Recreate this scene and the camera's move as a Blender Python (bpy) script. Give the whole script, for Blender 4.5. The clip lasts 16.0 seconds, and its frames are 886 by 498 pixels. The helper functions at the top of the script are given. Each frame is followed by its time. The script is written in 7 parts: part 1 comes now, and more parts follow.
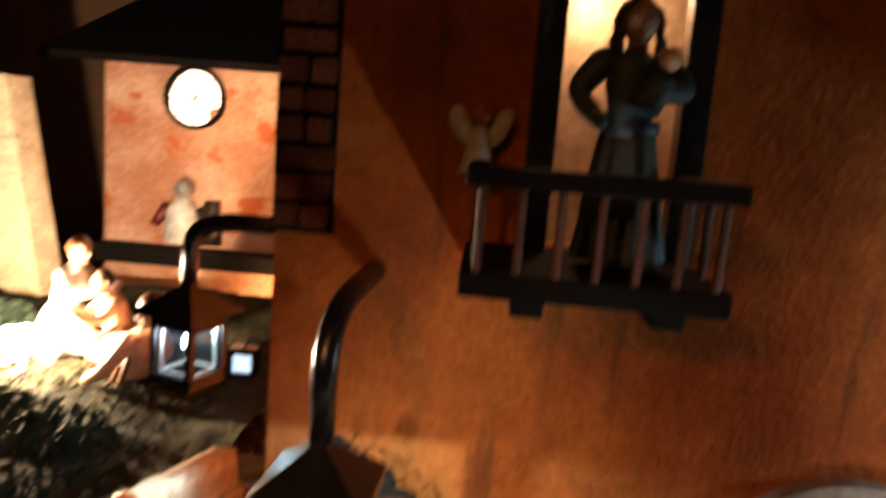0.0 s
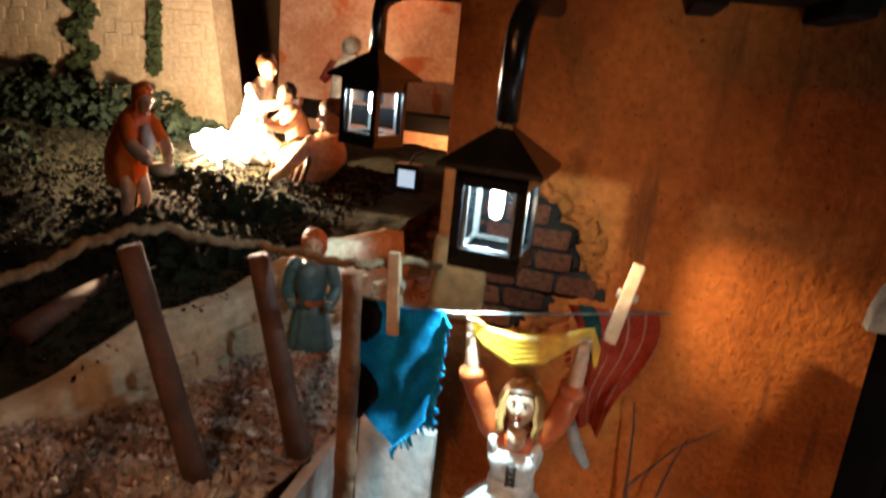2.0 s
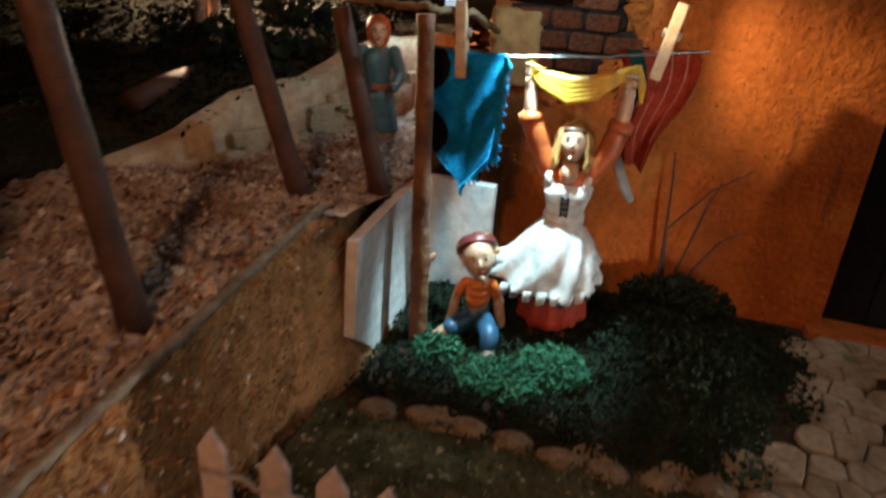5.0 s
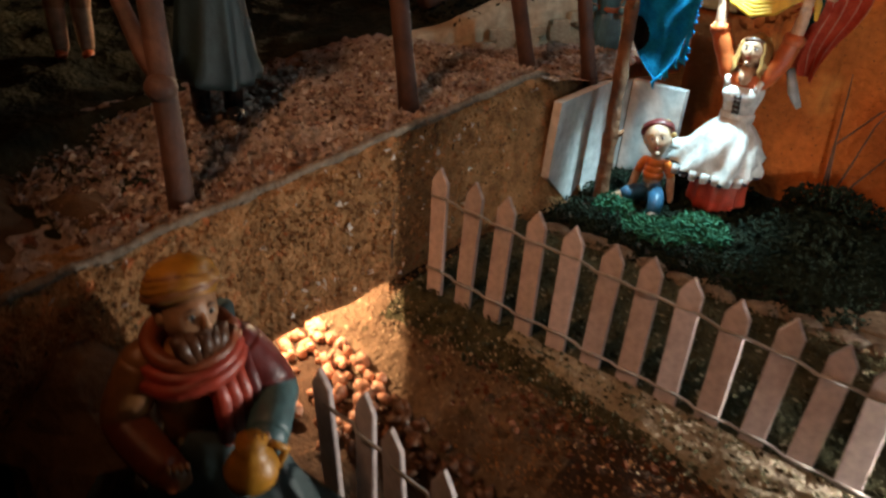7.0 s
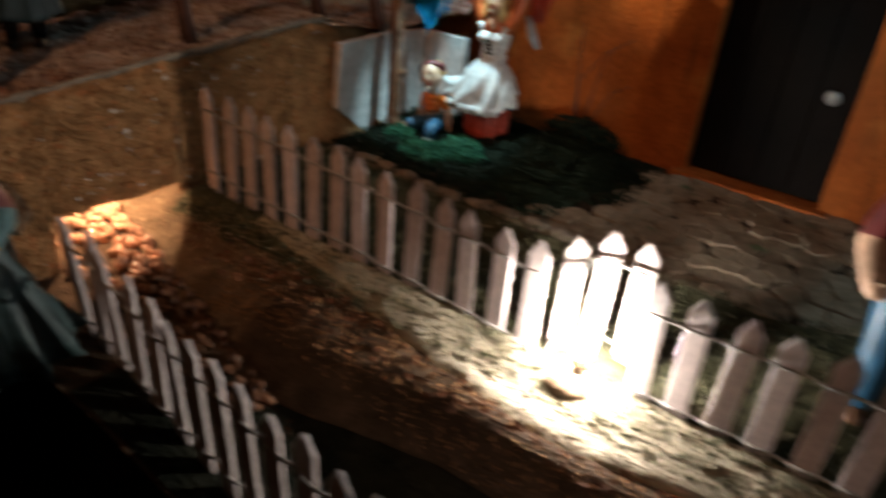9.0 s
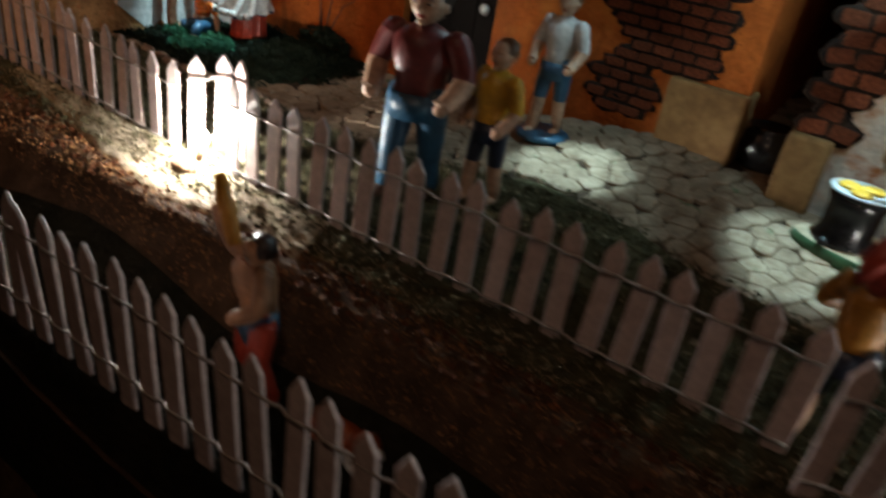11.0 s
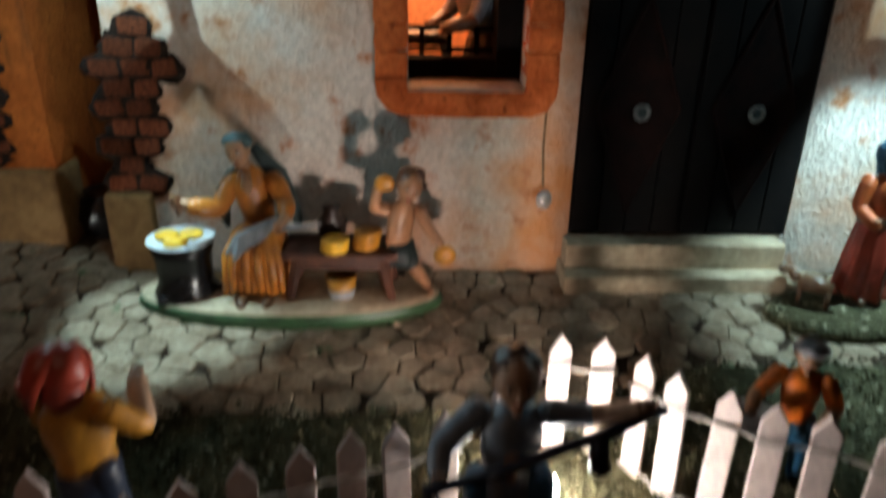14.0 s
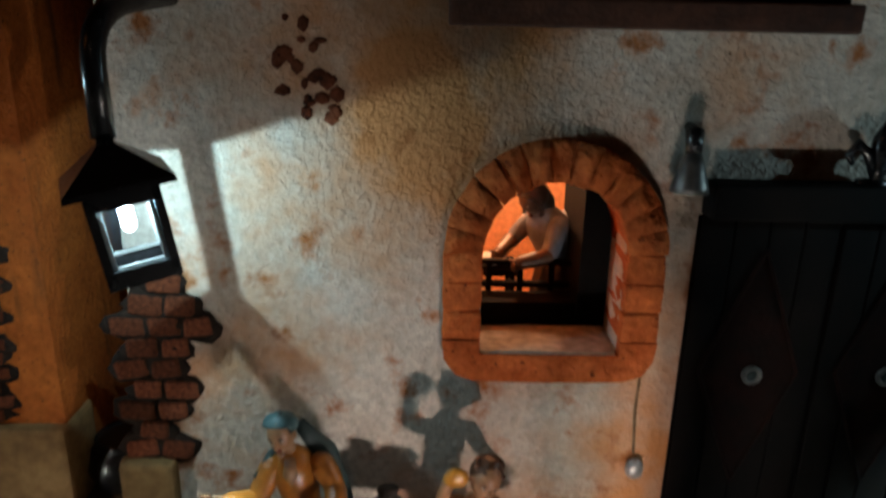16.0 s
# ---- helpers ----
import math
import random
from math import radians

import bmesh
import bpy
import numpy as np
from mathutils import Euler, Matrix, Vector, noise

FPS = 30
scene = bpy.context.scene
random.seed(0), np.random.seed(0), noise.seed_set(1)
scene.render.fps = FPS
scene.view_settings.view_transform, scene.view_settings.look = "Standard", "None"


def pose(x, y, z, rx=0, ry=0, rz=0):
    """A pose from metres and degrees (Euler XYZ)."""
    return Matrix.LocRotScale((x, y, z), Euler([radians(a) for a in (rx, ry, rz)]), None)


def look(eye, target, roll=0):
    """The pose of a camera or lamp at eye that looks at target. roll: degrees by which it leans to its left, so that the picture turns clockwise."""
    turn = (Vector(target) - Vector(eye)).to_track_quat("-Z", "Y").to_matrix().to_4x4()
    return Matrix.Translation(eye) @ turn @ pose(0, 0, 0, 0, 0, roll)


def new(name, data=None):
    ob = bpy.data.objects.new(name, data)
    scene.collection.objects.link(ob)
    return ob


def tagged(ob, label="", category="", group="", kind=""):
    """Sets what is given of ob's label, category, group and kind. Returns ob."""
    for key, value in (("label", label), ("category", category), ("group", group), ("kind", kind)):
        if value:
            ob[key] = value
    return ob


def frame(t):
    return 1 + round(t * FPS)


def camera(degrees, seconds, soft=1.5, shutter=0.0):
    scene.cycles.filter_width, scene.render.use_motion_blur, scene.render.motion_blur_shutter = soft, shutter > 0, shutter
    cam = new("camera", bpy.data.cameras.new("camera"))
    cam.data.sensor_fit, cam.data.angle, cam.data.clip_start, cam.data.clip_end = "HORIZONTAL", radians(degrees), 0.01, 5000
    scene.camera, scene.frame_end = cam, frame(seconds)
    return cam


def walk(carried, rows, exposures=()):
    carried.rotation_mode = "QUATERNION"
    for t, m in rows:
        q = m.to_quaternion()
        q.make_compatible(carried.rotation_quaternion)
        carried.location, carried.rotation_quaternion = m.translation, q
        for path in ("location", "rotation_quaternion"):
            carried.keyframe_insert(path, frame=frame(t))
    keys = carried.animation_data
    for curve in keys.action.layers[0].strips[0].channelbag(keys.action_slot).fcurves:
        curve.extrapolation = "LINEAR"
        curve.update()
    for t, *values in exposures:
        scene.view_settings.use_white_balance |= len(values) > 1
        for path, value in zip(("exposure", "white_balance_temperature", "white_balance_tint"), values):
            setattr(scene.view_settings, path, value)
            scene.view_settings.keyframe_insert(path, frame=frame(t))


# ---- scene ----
cam = camera(63.4, 16.0, soft=2.4, shutter=0.8)
PATH = [
    (0, (-0.01339, -0.02122, 0.30944), (-0.03393, 0.37361, 0.24867), 4.47),
    (0.5, (-0.01264, -0.03726, 0.28334), (-0.06909, 0.35005, 0.20086), 5.24),
    (1, (-0.02090, -0.04272, 0.26448), (-0.09742, 0.33962, 0.17524), 5.95),
    (1.5, (-0.01660, -0.05242, 0.25386), (-0.10336, 0.32535, 0.15507), 5.72),
    (2, (-0.01551, -0.05819, 0.23913), (-0.10604, 0.31531, 0.12822), 5.83),
    (2.5, (-0.00819, -0.06016, 0.22717), (-0.09627, 0.31137, 0.10797), 5.40),
    (3, (-0.00679, -0.06519, 0.21749), (-0.09044, 0.30552, 0.09269), 5.64),
    (3.2, (-0.00814, -0.06869, 0.21628), (-0.08987, 0.30171, 0.08929), 4.87),
    (5.3, (-0.00879, -0.13458, 0.19454), (-0.10706, 0.21108, 0.01887), 3.91),
    (5.5, (-0.01158, -0.14891, 0.19697), (-0.10263, 0.19772, 0.01933), 5.06),
    (6, (-0.00022, -0.18192, 0.19198), (-0.13396, 0.15247, 0.01794), 5.63),
    (6.5, (0.03996, -0.21329, 0.19586), (-0.14706, 0.08963, 0.01349), 5.35),
    (7, (0.07207, -0.22092, 0.18221), (-0.13861, 0.06248, -0.00568), 4.59),
    (7.5, (0.11130, -0.22492, 0.18381), (-0.11319, 0.04625, -0.00612), 4.14),
    (8, (0.15244, -0.22992, 0.17819), (-0.07944, 0.03813, -0.00722), 4.15),
    (8.5, (0.17857, -0.23099, 0.17429), (-0.05473, 0.03578, -0.01119), 3.99),
    (9, (0.22873, -0.22246, 0.18983), (0.02819, 0.06445, -0.00373), 5.22),
    (9.2, (0.24740, -0.21826, 0.18896), (0.05243, 0.07277, -0.00413), 5.39),
    (11.3, (0.49764, -0.23890, 0.17340), (0.31475, 0.06219, -0.01606), 9.91),
    (11.5, (0.51459, -0.22855, 0.17036), (0.33507, 0.07494, -0.01849), 9.12),
    (12, (0.53984, -0.22348, 0.16742), (0.39563, 0.09807, -0.02181), 8.33),
    (12.5, (0.56156, -0.21319, 0.16620), (0.46212, 0.12345, -0.02560), 7.01),
    (13, (0.57735, -0.19953, 0.16299), (0.52740, 0.14637, -0.03158), 4.45),
    (13.5, (0.58086, -0.17907, 0.16716), (0.57258, 0.17672, -0.01544), 2.98),
    (14, (0.58346, -0.14973, 0.19905), (0.59603, 0.21701, 0.03986), 1.12),
    (14.5, (0.57349, -0.12475, 0.22126), (0.58785, 0.24602, 0.07184), 0.98),
    (15, (0.55915, -0.10297, 0.23618), (0.56791, 0.27132, 0.09536), 0.64),
    (15.5, (0.55446, -0.08298, 0.25769), (0.56321, 0.29396, 0.12414), 1.14),
    (16, (0.55178, -0.06293, 0.26856), (0.56066, 0.31766, 0.14580), 1.31),
]
walk(cam, [(t, look(eye, target, roll)) for t, eye, target, roll in PATH], exposures=((0.0, 1.0), (0.5, 0.75), (1.0, 0.50), (1.5, 0.38), (2.0, 0.25), (3.0, 0.12), (6.5, 0.22), (7.6, 0.25), (8.5, -0.05), (9.0, -0.42), (11.5, 0.0), (12.0, 0.35), (12.5, 0.5), (13.0, 0.35), (13.5, 0.08), (14.0, -0.33), (15.0, -0.45), (15.5, -0.50), (16.0, -0.40)))
U = 0.1  # the plan below is in decimetres; U turns it into metres

# ---- world and lamps ----
world = bpy.data.worlds.new("night_room")
scene.world = world
world.use_nodes = True
world.node_tree.nodes["Background"].inputs[0].default_value = (0.9, 0.5, 0.3, 1)
world.node_tree.nodes["Background"].inputs[1].default_value = 0.006

COOL = (0.54, 0.88, 1.0)


def point_lamp(name, x, y, z, power, colour, radius=0.03):
    data = bpy.data.lights.new(name, "POINT")
    data.energy, data.color, data.shadow_soft_size = power, colour, radius * U
    ob = new(name, data)
    ob.location = (x * U, y * U, z * U)
    return ob


def area_lamp(name, eye, target, size, power, colour):
    data = bpy.data.lights.new(name, "AREA")
    data.energy, data.color, data.size = power, colour, size * U
    ob = new(name, data)
    ob.matrix_world = look([v * U for v in eye], [v * U for v in target])
    return ob


def spot_lamp(name, eye, target, degrees, power, colour, blend=0.5, radius=0.1):
    data = bpy.data.lights.new(name, "SPOT")
    data.energy, data.color, data.spot_size, data.spot_blend, data.shadow_soft_size = power, colour, radians(degrees), blend, radius * U
    ob = new(name, data)
    ob.matrix_world = look([v * U for v in eye], [v * U for v in target])
    return ob


# unseen warm fills, added to brighten the house walls, terrace and fences
area_lamp("room_bulb_light", (-0.8, -3.0, 6.5), (0.2, 2.5, 0.6), 1.2, 0.10, (1.0, 0.36, 0.09))
spot_lamp("display_spot_light", (-2.5, -3.5, 5.0), (0.55, 2.5, 1.0), 36, 2.0, (1.0, 0.36, 0.09), 1.0, 0.3)
spot_lamp("display_spot_light", (-0.6, -3.2, 4.2), (-0.95, 1.05, 0.4), 52, 3.4, (1.0, 0.53, 0.28), 1.0, 0.25)
spot_lamp("display_spot_light", (4.8, -4.0, 5.0), (3.5, 0.35, 0.0), 58, 1.35, (1.0, 0.66, 0.46), 1.0, 0.25)
point_lamp("culvert_lamp_light", -1.57, -0.40, 0.205, 0.8, (1.0, 0.66, 0.40), 0.012)
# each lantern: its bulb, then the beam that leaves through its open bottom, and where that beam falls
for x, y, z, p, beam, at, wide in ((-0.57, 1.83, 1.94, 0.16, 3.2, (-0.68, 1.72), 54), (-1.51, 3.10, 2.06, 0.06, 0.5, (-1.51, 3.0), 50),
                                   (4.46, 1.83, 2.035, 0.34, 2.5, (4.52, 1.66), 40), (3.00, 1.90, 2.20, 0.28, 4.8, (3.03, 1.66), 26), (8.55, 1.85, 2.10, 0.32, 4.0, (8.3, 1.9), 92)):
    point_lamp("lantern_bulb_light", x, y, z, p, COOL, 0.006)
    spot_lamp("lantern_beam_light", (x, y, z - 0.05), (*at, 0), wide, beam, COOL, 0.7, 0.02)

# added warm spot in the lantern, only to brighten a patch of ochre wall
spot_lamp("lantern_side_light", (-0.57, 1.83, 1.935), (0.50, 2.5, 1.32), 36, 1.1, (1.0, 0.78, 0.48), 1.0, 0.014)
point_lamp("campfire_light", -3.42, 4.52, 1.66, 5.6, (1.0, 0.70, 0.42))
point_lamp("fence_light", 1.40, 0.115, 0.20, 1.25, (1.0, 0.97, 0.9))
point_lamp("fence_light", 6.28, 0.48, 0.16, 1.5, (1.0, 0.97, 0.9))
spot_lamp("fence_spot_light", (6.20, 0.43, 0.17), (5.9, 2.35, 0.75), 74, 0.85, (1.0, 0.78, 0.68), 0.9, 0.02)

# ---- materials ----
MATS = {}


def material(name, one, two, scale=40.0, rough=0.8, fine=300.0, bump=0.3, depth=0.0006, metal=0.0, three=None, spots=0.0, spot_scale=160.0, vary=0.0, stains=(), lumps=None):
    """A painted or natural surface: two colours in patches, fine grain, relief, and optional specks of a third colour."""
    m = bpy.data.materials.new(name)
    m.use_nodes = True
    nodes, links = m.node_tree.nodes, m.node_tree.links
    shader = nodes["Principled BSDF"]
    coords = nodes.new("ShaderNodeTexCoord")
    big, small = nodes.new("ShaderNodeTexNoise"), nodes.new("ShaderNodeTexNoise")
    big.inputs["Scale"].default_value, big.inputs["Detail"].default_value, big.inputs["Roughness"].default_value = scale, 6, 0.65
    small.inputs["Scale"].default_value, small.inputs["Detail"].default_value = fine, 4
    for n in (big, small):
        links.new(coords.outputs["Object"], n.inputs["Vector"])
    ramp = nodes.new("ShaderNodeValToRGB")
    ramp.color_ramp.elements[0].position, ramp.color_ramp.elements[1].position = 0.36, 0.64
    ramp.color_ramp.elements[0].color, ramp.color_ramp.elements[1].color = (*one, 1), (*two, 1)
    links.new(big.outputs["Fac"], ramp.inputs["Fac"])
    grain = nodes.new("ShaderNodeMix")
    grain.data_type, grain.blend_type = "RGBA", "MULTIPLY"
    grain.inputs[0].default_value = 0.55
    links.new(ramp.outputs["Color"], grain.inputs[6])
    tone = nodes.new("ShaderNodeValToRGB")
    tone.color_ramp.elements[0].position, tone.color_ramp.elements[1].position = 0.3, 0.7
    tone.color_ramp.elements[0].color = (0.45, 0.45, 0.45, 1)
    links.new(small.outputs["Fac"], tone.inputs["Fac"])
    links.new(tone.outputs["Color"], grain.inputs[7])
    last = grain.outputs[2]
    if spots:
        speck = nodes.new("ShaderNodeTexNoise")
        speck.inputs["Scale"].default_value, speck.inputs["Detail"].default_value = spot_scale, 3
        links.new(coords.outputs["Object"], speck.inputs["Vector"])
        cut = nodes.new("ShaderNodeValToRGB")
        cut.color_ramp.elements[0].position, cut.color_ramp.elements[1].position = 0.72 - spots, 0.78 - spots
        links.new(speck.outputs["Fac"], cut.inputs["Fac"])
        mix = nodes.new("ShaderNodeMix")
        mix.data_type = "RGBA"
        links.new(cut.outputs["Color"], mix.inputs[0])
        links.new(last, mix.inputs[6])
        mix.inputs[7].default_value = (*three, 1)
        last = mix.outputs[2]
    for colour, amount, wide, edge, *tall in stains:
        cloud = nodes.new("ShaderNodeTexNoise")
        cloud.inputs["Scale"].default_value, cloud.inputs["Detail"].default_value, cloud.inputs["Roughness"].default_value = wide, 5, 0.6
        stretch = nodes.new("ShaderNodeMapping")
        stretch.inputs["Scale"].default_value = (1, 1, tall[0] if tall else 1)
        links.new(coords.outputs["Object"], stretch.inputs["Vector"])
        links.new(stretch.outputs["Vector"], cloud.inputs["Vector"])
        cut = nodes.new("ShaderNodeValToRGB")
        cut.color_ramp.elements[0].position, cut.color_ramp.elements[1].position = 0.62 - amount, 0.62 - amount + edge
        links.new(cloud.outputs["Fac"], cut.inputs["Fac"])
        mix = nodes.new("ShaderNodeMix")
        mix.data_type = "RGBA"
        links.new(cut.outputs["Color"], mix.inputs[0])
        links.new(last, mix.inputs[6])
        mix.inputs[7].default_value = (*colour, 1)
        last = mix.outputs[2]
    if vary:
        info, hsv = nodes.new("ShaderNodeObjectInfo"), nodes.new("ShaderNodeHueSaturation")
        span = nodes.new("ShaderNodeMapRange")
        span.inputs["To Min"].default_value, span.inputs["To Max"].default_value = 1 - vary, 1 + vary
        links.new(info.outputs["Random"], span.inputs["Value"])
        links.new(span.outputs["Result"], hsv.inputs["Value"])
        links.new(last, hsv.inputs["Color"])
        last = hsv.outputs["Color"]
    links.new(last, shader.inputs["Base Color"])
    if rough >= 0.8:
        shader.inputs["Specular IOR Level"].default_value = 0.12
    shader.inputs["Roughness"].default_value, shader.inputs["Metallic"].default_value = rough, metal
    relief = nodes.new("ShaderNodeBump")
    relief.inputs["Strength"].default_value, relief.inputs["Distance"].default_value = bump, depth
    links.new(small.outputs["Fac"], relief.inputs["Height"])
    if lumps:
        coarse, under = nodes.new("ShaderNodeTexNoise"), nodes.new("ShaderNodeBump")
        coarse.inputs["Scale"].default_value, coarse.inputs["Detail"].default_value, coarse.inputs["Distortion"].default_value = lumps[0], 3, 0.6
        links.new(coords.outputs["Object"], coarse.inputs["Vector"])
        under.inputs["Strength"].default_value, under.inputs["Distance"].default_value = 1.0, lumps[1]
        links.new(coarse.outputs["Fac"], under.inputs["Height"])
        links.new(under.outputs["Normal"], relief.inputs["Normal"])
    links.new(relief.outputs["Normal"], shader.inputs["Normal"])
    MATS[name] = m
    return m


def paint(name, colour, rough=0.42, shade=0.55):
    """Glazed figurine paint, a little worn."""
    return material(name, [c * shade for c in colour], colour, 70, rough, 260, 0.5, 0.0006, stains=(([c * 0.25 for c in colour], -0.02, 160, 0.25),))


def glow(name, colour, strength):
    m = bpy.data.materials.new(name)
    m.use_nodes = True
    shader = m.node_tree.nodes["Principled BSDF"]
    shader.inputs["Base Color"].default_value = (*colour, 1)
    shader.inputs["Emission Color"].default_value = (*colour, 1)
    shader.inputs["Emission Strength"].default_value = strength
    MATS[name] = m
    return m


def glass(name):
    m = bpy.data.materials.new(name)
    m.use_nodes = True
    shader = m.node_tree.nodes["Principled BSDF"]
    shader.inputs["Base Color"].default_value = (0.03, 0.035, 0.04, 1)
    shader.inputs["Alpha"].default_value, shader.inputs["Roughness"].default_value = 0.10, 0.04
    MATS[name] = m
    return m


ORANGE = material("ochre_render", (0.31, 0.066, 0.012), (0.52, 0.140, 0.026), 18, 0.85, 330, 0.9, 0.0014, three=(0.10, 0.032, 0.012), spots=0.09, spot_scale=480, stains=(((0.20, 0.062, 0.018), 0.10, 11, 0.22, 0.4), ((0.58, 0.23, 0.05), 0.02, 15, 0.22), ((0.12, 0.040, 0.014), 0.05, 80, 0.16, 0.12), ((0.05, 0.02, 0.010), -0.09, 230, 0.06)), lumps=(300, 0.0008))
WHITE_WALL = material("white_render", (0.56, 0.48, 0.40), (0.74, 0.67, 0.59), 22, 0.9, 330, 0.8, 0.0016, stains=(((0.56, 0.25, 0.10), 0.16, 10, 0.20), ((0.62, 0.27, 0.10), 0.02, 22, 0.14), ((0.36, 0.13, 0.045), 0.05, 44, 0.12), ((0.10, 0.05, 0.025), -0.07, 170, 0.07)), lumps=(420, 0.0012))
BRICK = material("red_brick", (0.11, 0.030, 0.015), (0.31, 0.088, 0.038), 60, 0.9, 260, 0.9, 0.0016, vary=0.35, three=(0.03, 0.013, 0.01), spots=0.12, spot_scale=150)
ARCH = material("orange_arch_stone", (0.42, 0.082, 0.020), (0.68, 0.17, 0.045), 60, 0.9, 300, 0.9, 0.0018, vary=0.12, three=(0.16, 0.035, 0.012), spots=0.08, spot_scale=220, lumps=(150, 0.002))
MORTAR = material("dark_mortar", (0.018, 0.011, 0.009), (0.04, 0.025, 0.018), 60, 0.95)
DARK_WOOD = material("dark_stained_wood", (0.0025, 0.002, 0.002), (0.007, 0.0045, 0.0035), 30, 0.8, 220, 0.4)
DOOR_WOOD = material("dark_red_door_wood", (0.003, 0.0016, 0.0012), (0.016, 0.0045, 0.0026), 60, 0.9, 200, 0.7, 0.001)
POST_WOOD = material("brown_dowel_wood", (0.050, 0.019, 0.011), (0.115, 0.045, 0.025), 40, 0.7, 300, 0.6, 0.001)
TABLE_WOOD = material("red_brown_table_wood", (0.035, 0.010, 0.005), (0.11, 0.034, 0.014), 60, 0.6, 200, 0.6, 0.001)
STICK_WOOD = material("rough_stick_bark", (0.09, 0.036, 0.016), (0.24, 0.10, 0.042), 60, 0.7, 200, 0.9, 0.002)
CHIPS = material("pale_stone_chip", (0.50, 0.38, 0.30), (0.72, 0.62, 0.54), 60, 0.7, 300, 0.5)
SAND = material("pale_sand_strip", (0.26, 0.21, 0.14), (0.46, 0.38, 0.27), 60, 0.95, 420, 1.0, 0.003, three=(0.16, 0.145, 0.08), spots=0.08, spot_scale=200, stains=(((0.60, 0.52, 0.40), 0.0, 90, 0.1),))
BLACK = material("black_metal_paint", (0.008, 0.008, 0.009), (0.018, 0.018, 0.02), 60, 0.25, 300, 0.1)
PICKET = material("white_painted_picket", (0.48, 0.375, 0.345), (0.62, 0.505, 0.47), 40, 0.6, 260, 0.25, 0.0004, vary=0.1)
WIRE = material("silver_wire", (0.30, 0.26, 0.23), (0.42, 0.38, 0.34), 100, 0.6, metal=0.3)
ROPE = material("jute_rope", (0.14, 0.085, 0.045), (0.27, 0.175, 0.10), 200, 0.95, 600, 0.8)
GRAVEL = material("granite_gravel_face", (0.27, 0.130, 0.052), (0.56, 0.275, 0.115), 110, 0.85, 520, 1.0, 0.002, three=(0.07, 0.045, 0.024), spots=0.11, spot_scale=520, stains=(((0.46, 0.15, 0.055), 0.02, 150, 0.08), ((0.15, 0.125, 0.055), -0.02, 60, 0.15), ((0.62, 0.45, 0.32), -0.09, 230, 0.05)), lumps=(380, 0.0022))
TERRACE = material("terrace_grit", (0.36, 0.21, 0.15), (0.66, 0.52, 0.44), 45, 0.95, 520, 1.0, 0.003, three=(0.15, 0.07, 0.045), spots=0.15, spot_scale=260, stains=(((0.70, 0.62, 0.55), 0.04, 28, 0.12), ((0.36, 0.13, 0.08), 0.0, 60, 0.1)), lumps=(170, 0.005))
STONE_RIM = material("grey_rim_stone", (0.15, 0.11, 0.08), (0.30, 0.23, 0.17), 80, 0.9, 420, 1.0, 0.002)
FLANK = material("sandy_bank_grit", (0.115, 0.073, 0.042), (0.235, 0.152, 0.088), 70, 0.9, 420, 1.0, 0.003, three=(0.36, 0.27, 0.17), spots=0.08, spot_scale=420, stains=(((0.26, 0.075, 0.03), -0.08, 45, 0.04), ((0.05, 0.04, 0.02), 0.02, 90, 0.1)), lumps=(240, 0.003))
SOIL = material("brown_path_soil", (0.048, 0.028, 0.017), (0.105, 0.062, 0.036), 60, 0.95, 600, 0.9, 0.002, three=(0.17, 0.08, 0.035), spots=0.06, spot_scale=200)
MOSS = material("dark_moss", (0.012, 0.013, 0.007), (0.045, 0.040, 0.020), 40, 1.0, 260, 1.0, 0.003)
# moss blackened for ground that lies in shade
SHADE_MOSS = material("shade_black_moss", (0.006, 0.007, 0.004), (0.019, 0.017, 0.010), 40, 1.0, 260, 1.0, 0.003)
HOOD_STONE = material("pale_hood_stone", (0.28, 0.23, 0.19), (0.42, 0.36, 0.30), 50, 0.9, 200, 0.7)
GRASS = material("grass_flock", (0.036, 0.034, 0.016), (0.10, 0.088, 0.046), 70, 1.0, 350, 1.0, 0.003, three=(0.28, 0.24, 0.16), spots=0.1, spot_scale=260)
COBBLE = material("cobble_stone", (0.24, 0.165, 0.105), (0.43, 0.33, 0.23), 70, 0.8, 300, 0.7, 0.0012, vary=0.18, three=(0.13, 0.15, 0.08), spots=0.06, spot_scale=60, stains=(((0.14, 0.075, 0.04), 0.0, 40, 0.2),))
JOINT = material("cobble_joint_soil", (0.030, 0.018, 0.012), (0.06, 0.038, 0.024), 60, 1.0)
CREAM = material("cream_stone", (0.42, 0.31, 0.20), (0.60, 0.48, 0.33), 40, 0.9, 200, 0.7, 0.001)
WHITE_PANEL = material("white_plaster_panel", (0.60, 0.53, 0.49), (0.80, 0.75, 0.71), 30, 0.85, 180, 0.5, 0.001, stains=(((0.40, 0.30, 0.25), -0.02, 30, 0.2), ((0.34, 0.20, 0.15), -0.06, 60, 0.1)))
PLINTH = material("ochre_plinth", (0.22, 0.12, 0.05), (0.37, 0.22, 0.095), 30, 0.9, 170, 0.5)
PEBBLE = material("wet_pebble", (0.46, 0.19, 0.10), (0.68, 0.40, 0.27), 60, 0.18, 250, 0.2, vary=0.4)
# shaded copy of the wet pebble
SHADED_PEBBLE = material("shaded_wet_pebble", (0.06, 0.025, 0.013), (0.16, 0.07, 0.035), 60, 0.2, 250, 0.2, vary=0.4)
LITTER = material("red_brown_litter", (0.05, 0.018, 0.008), (0.15, 0.05, 0.02), 90, 0.85)
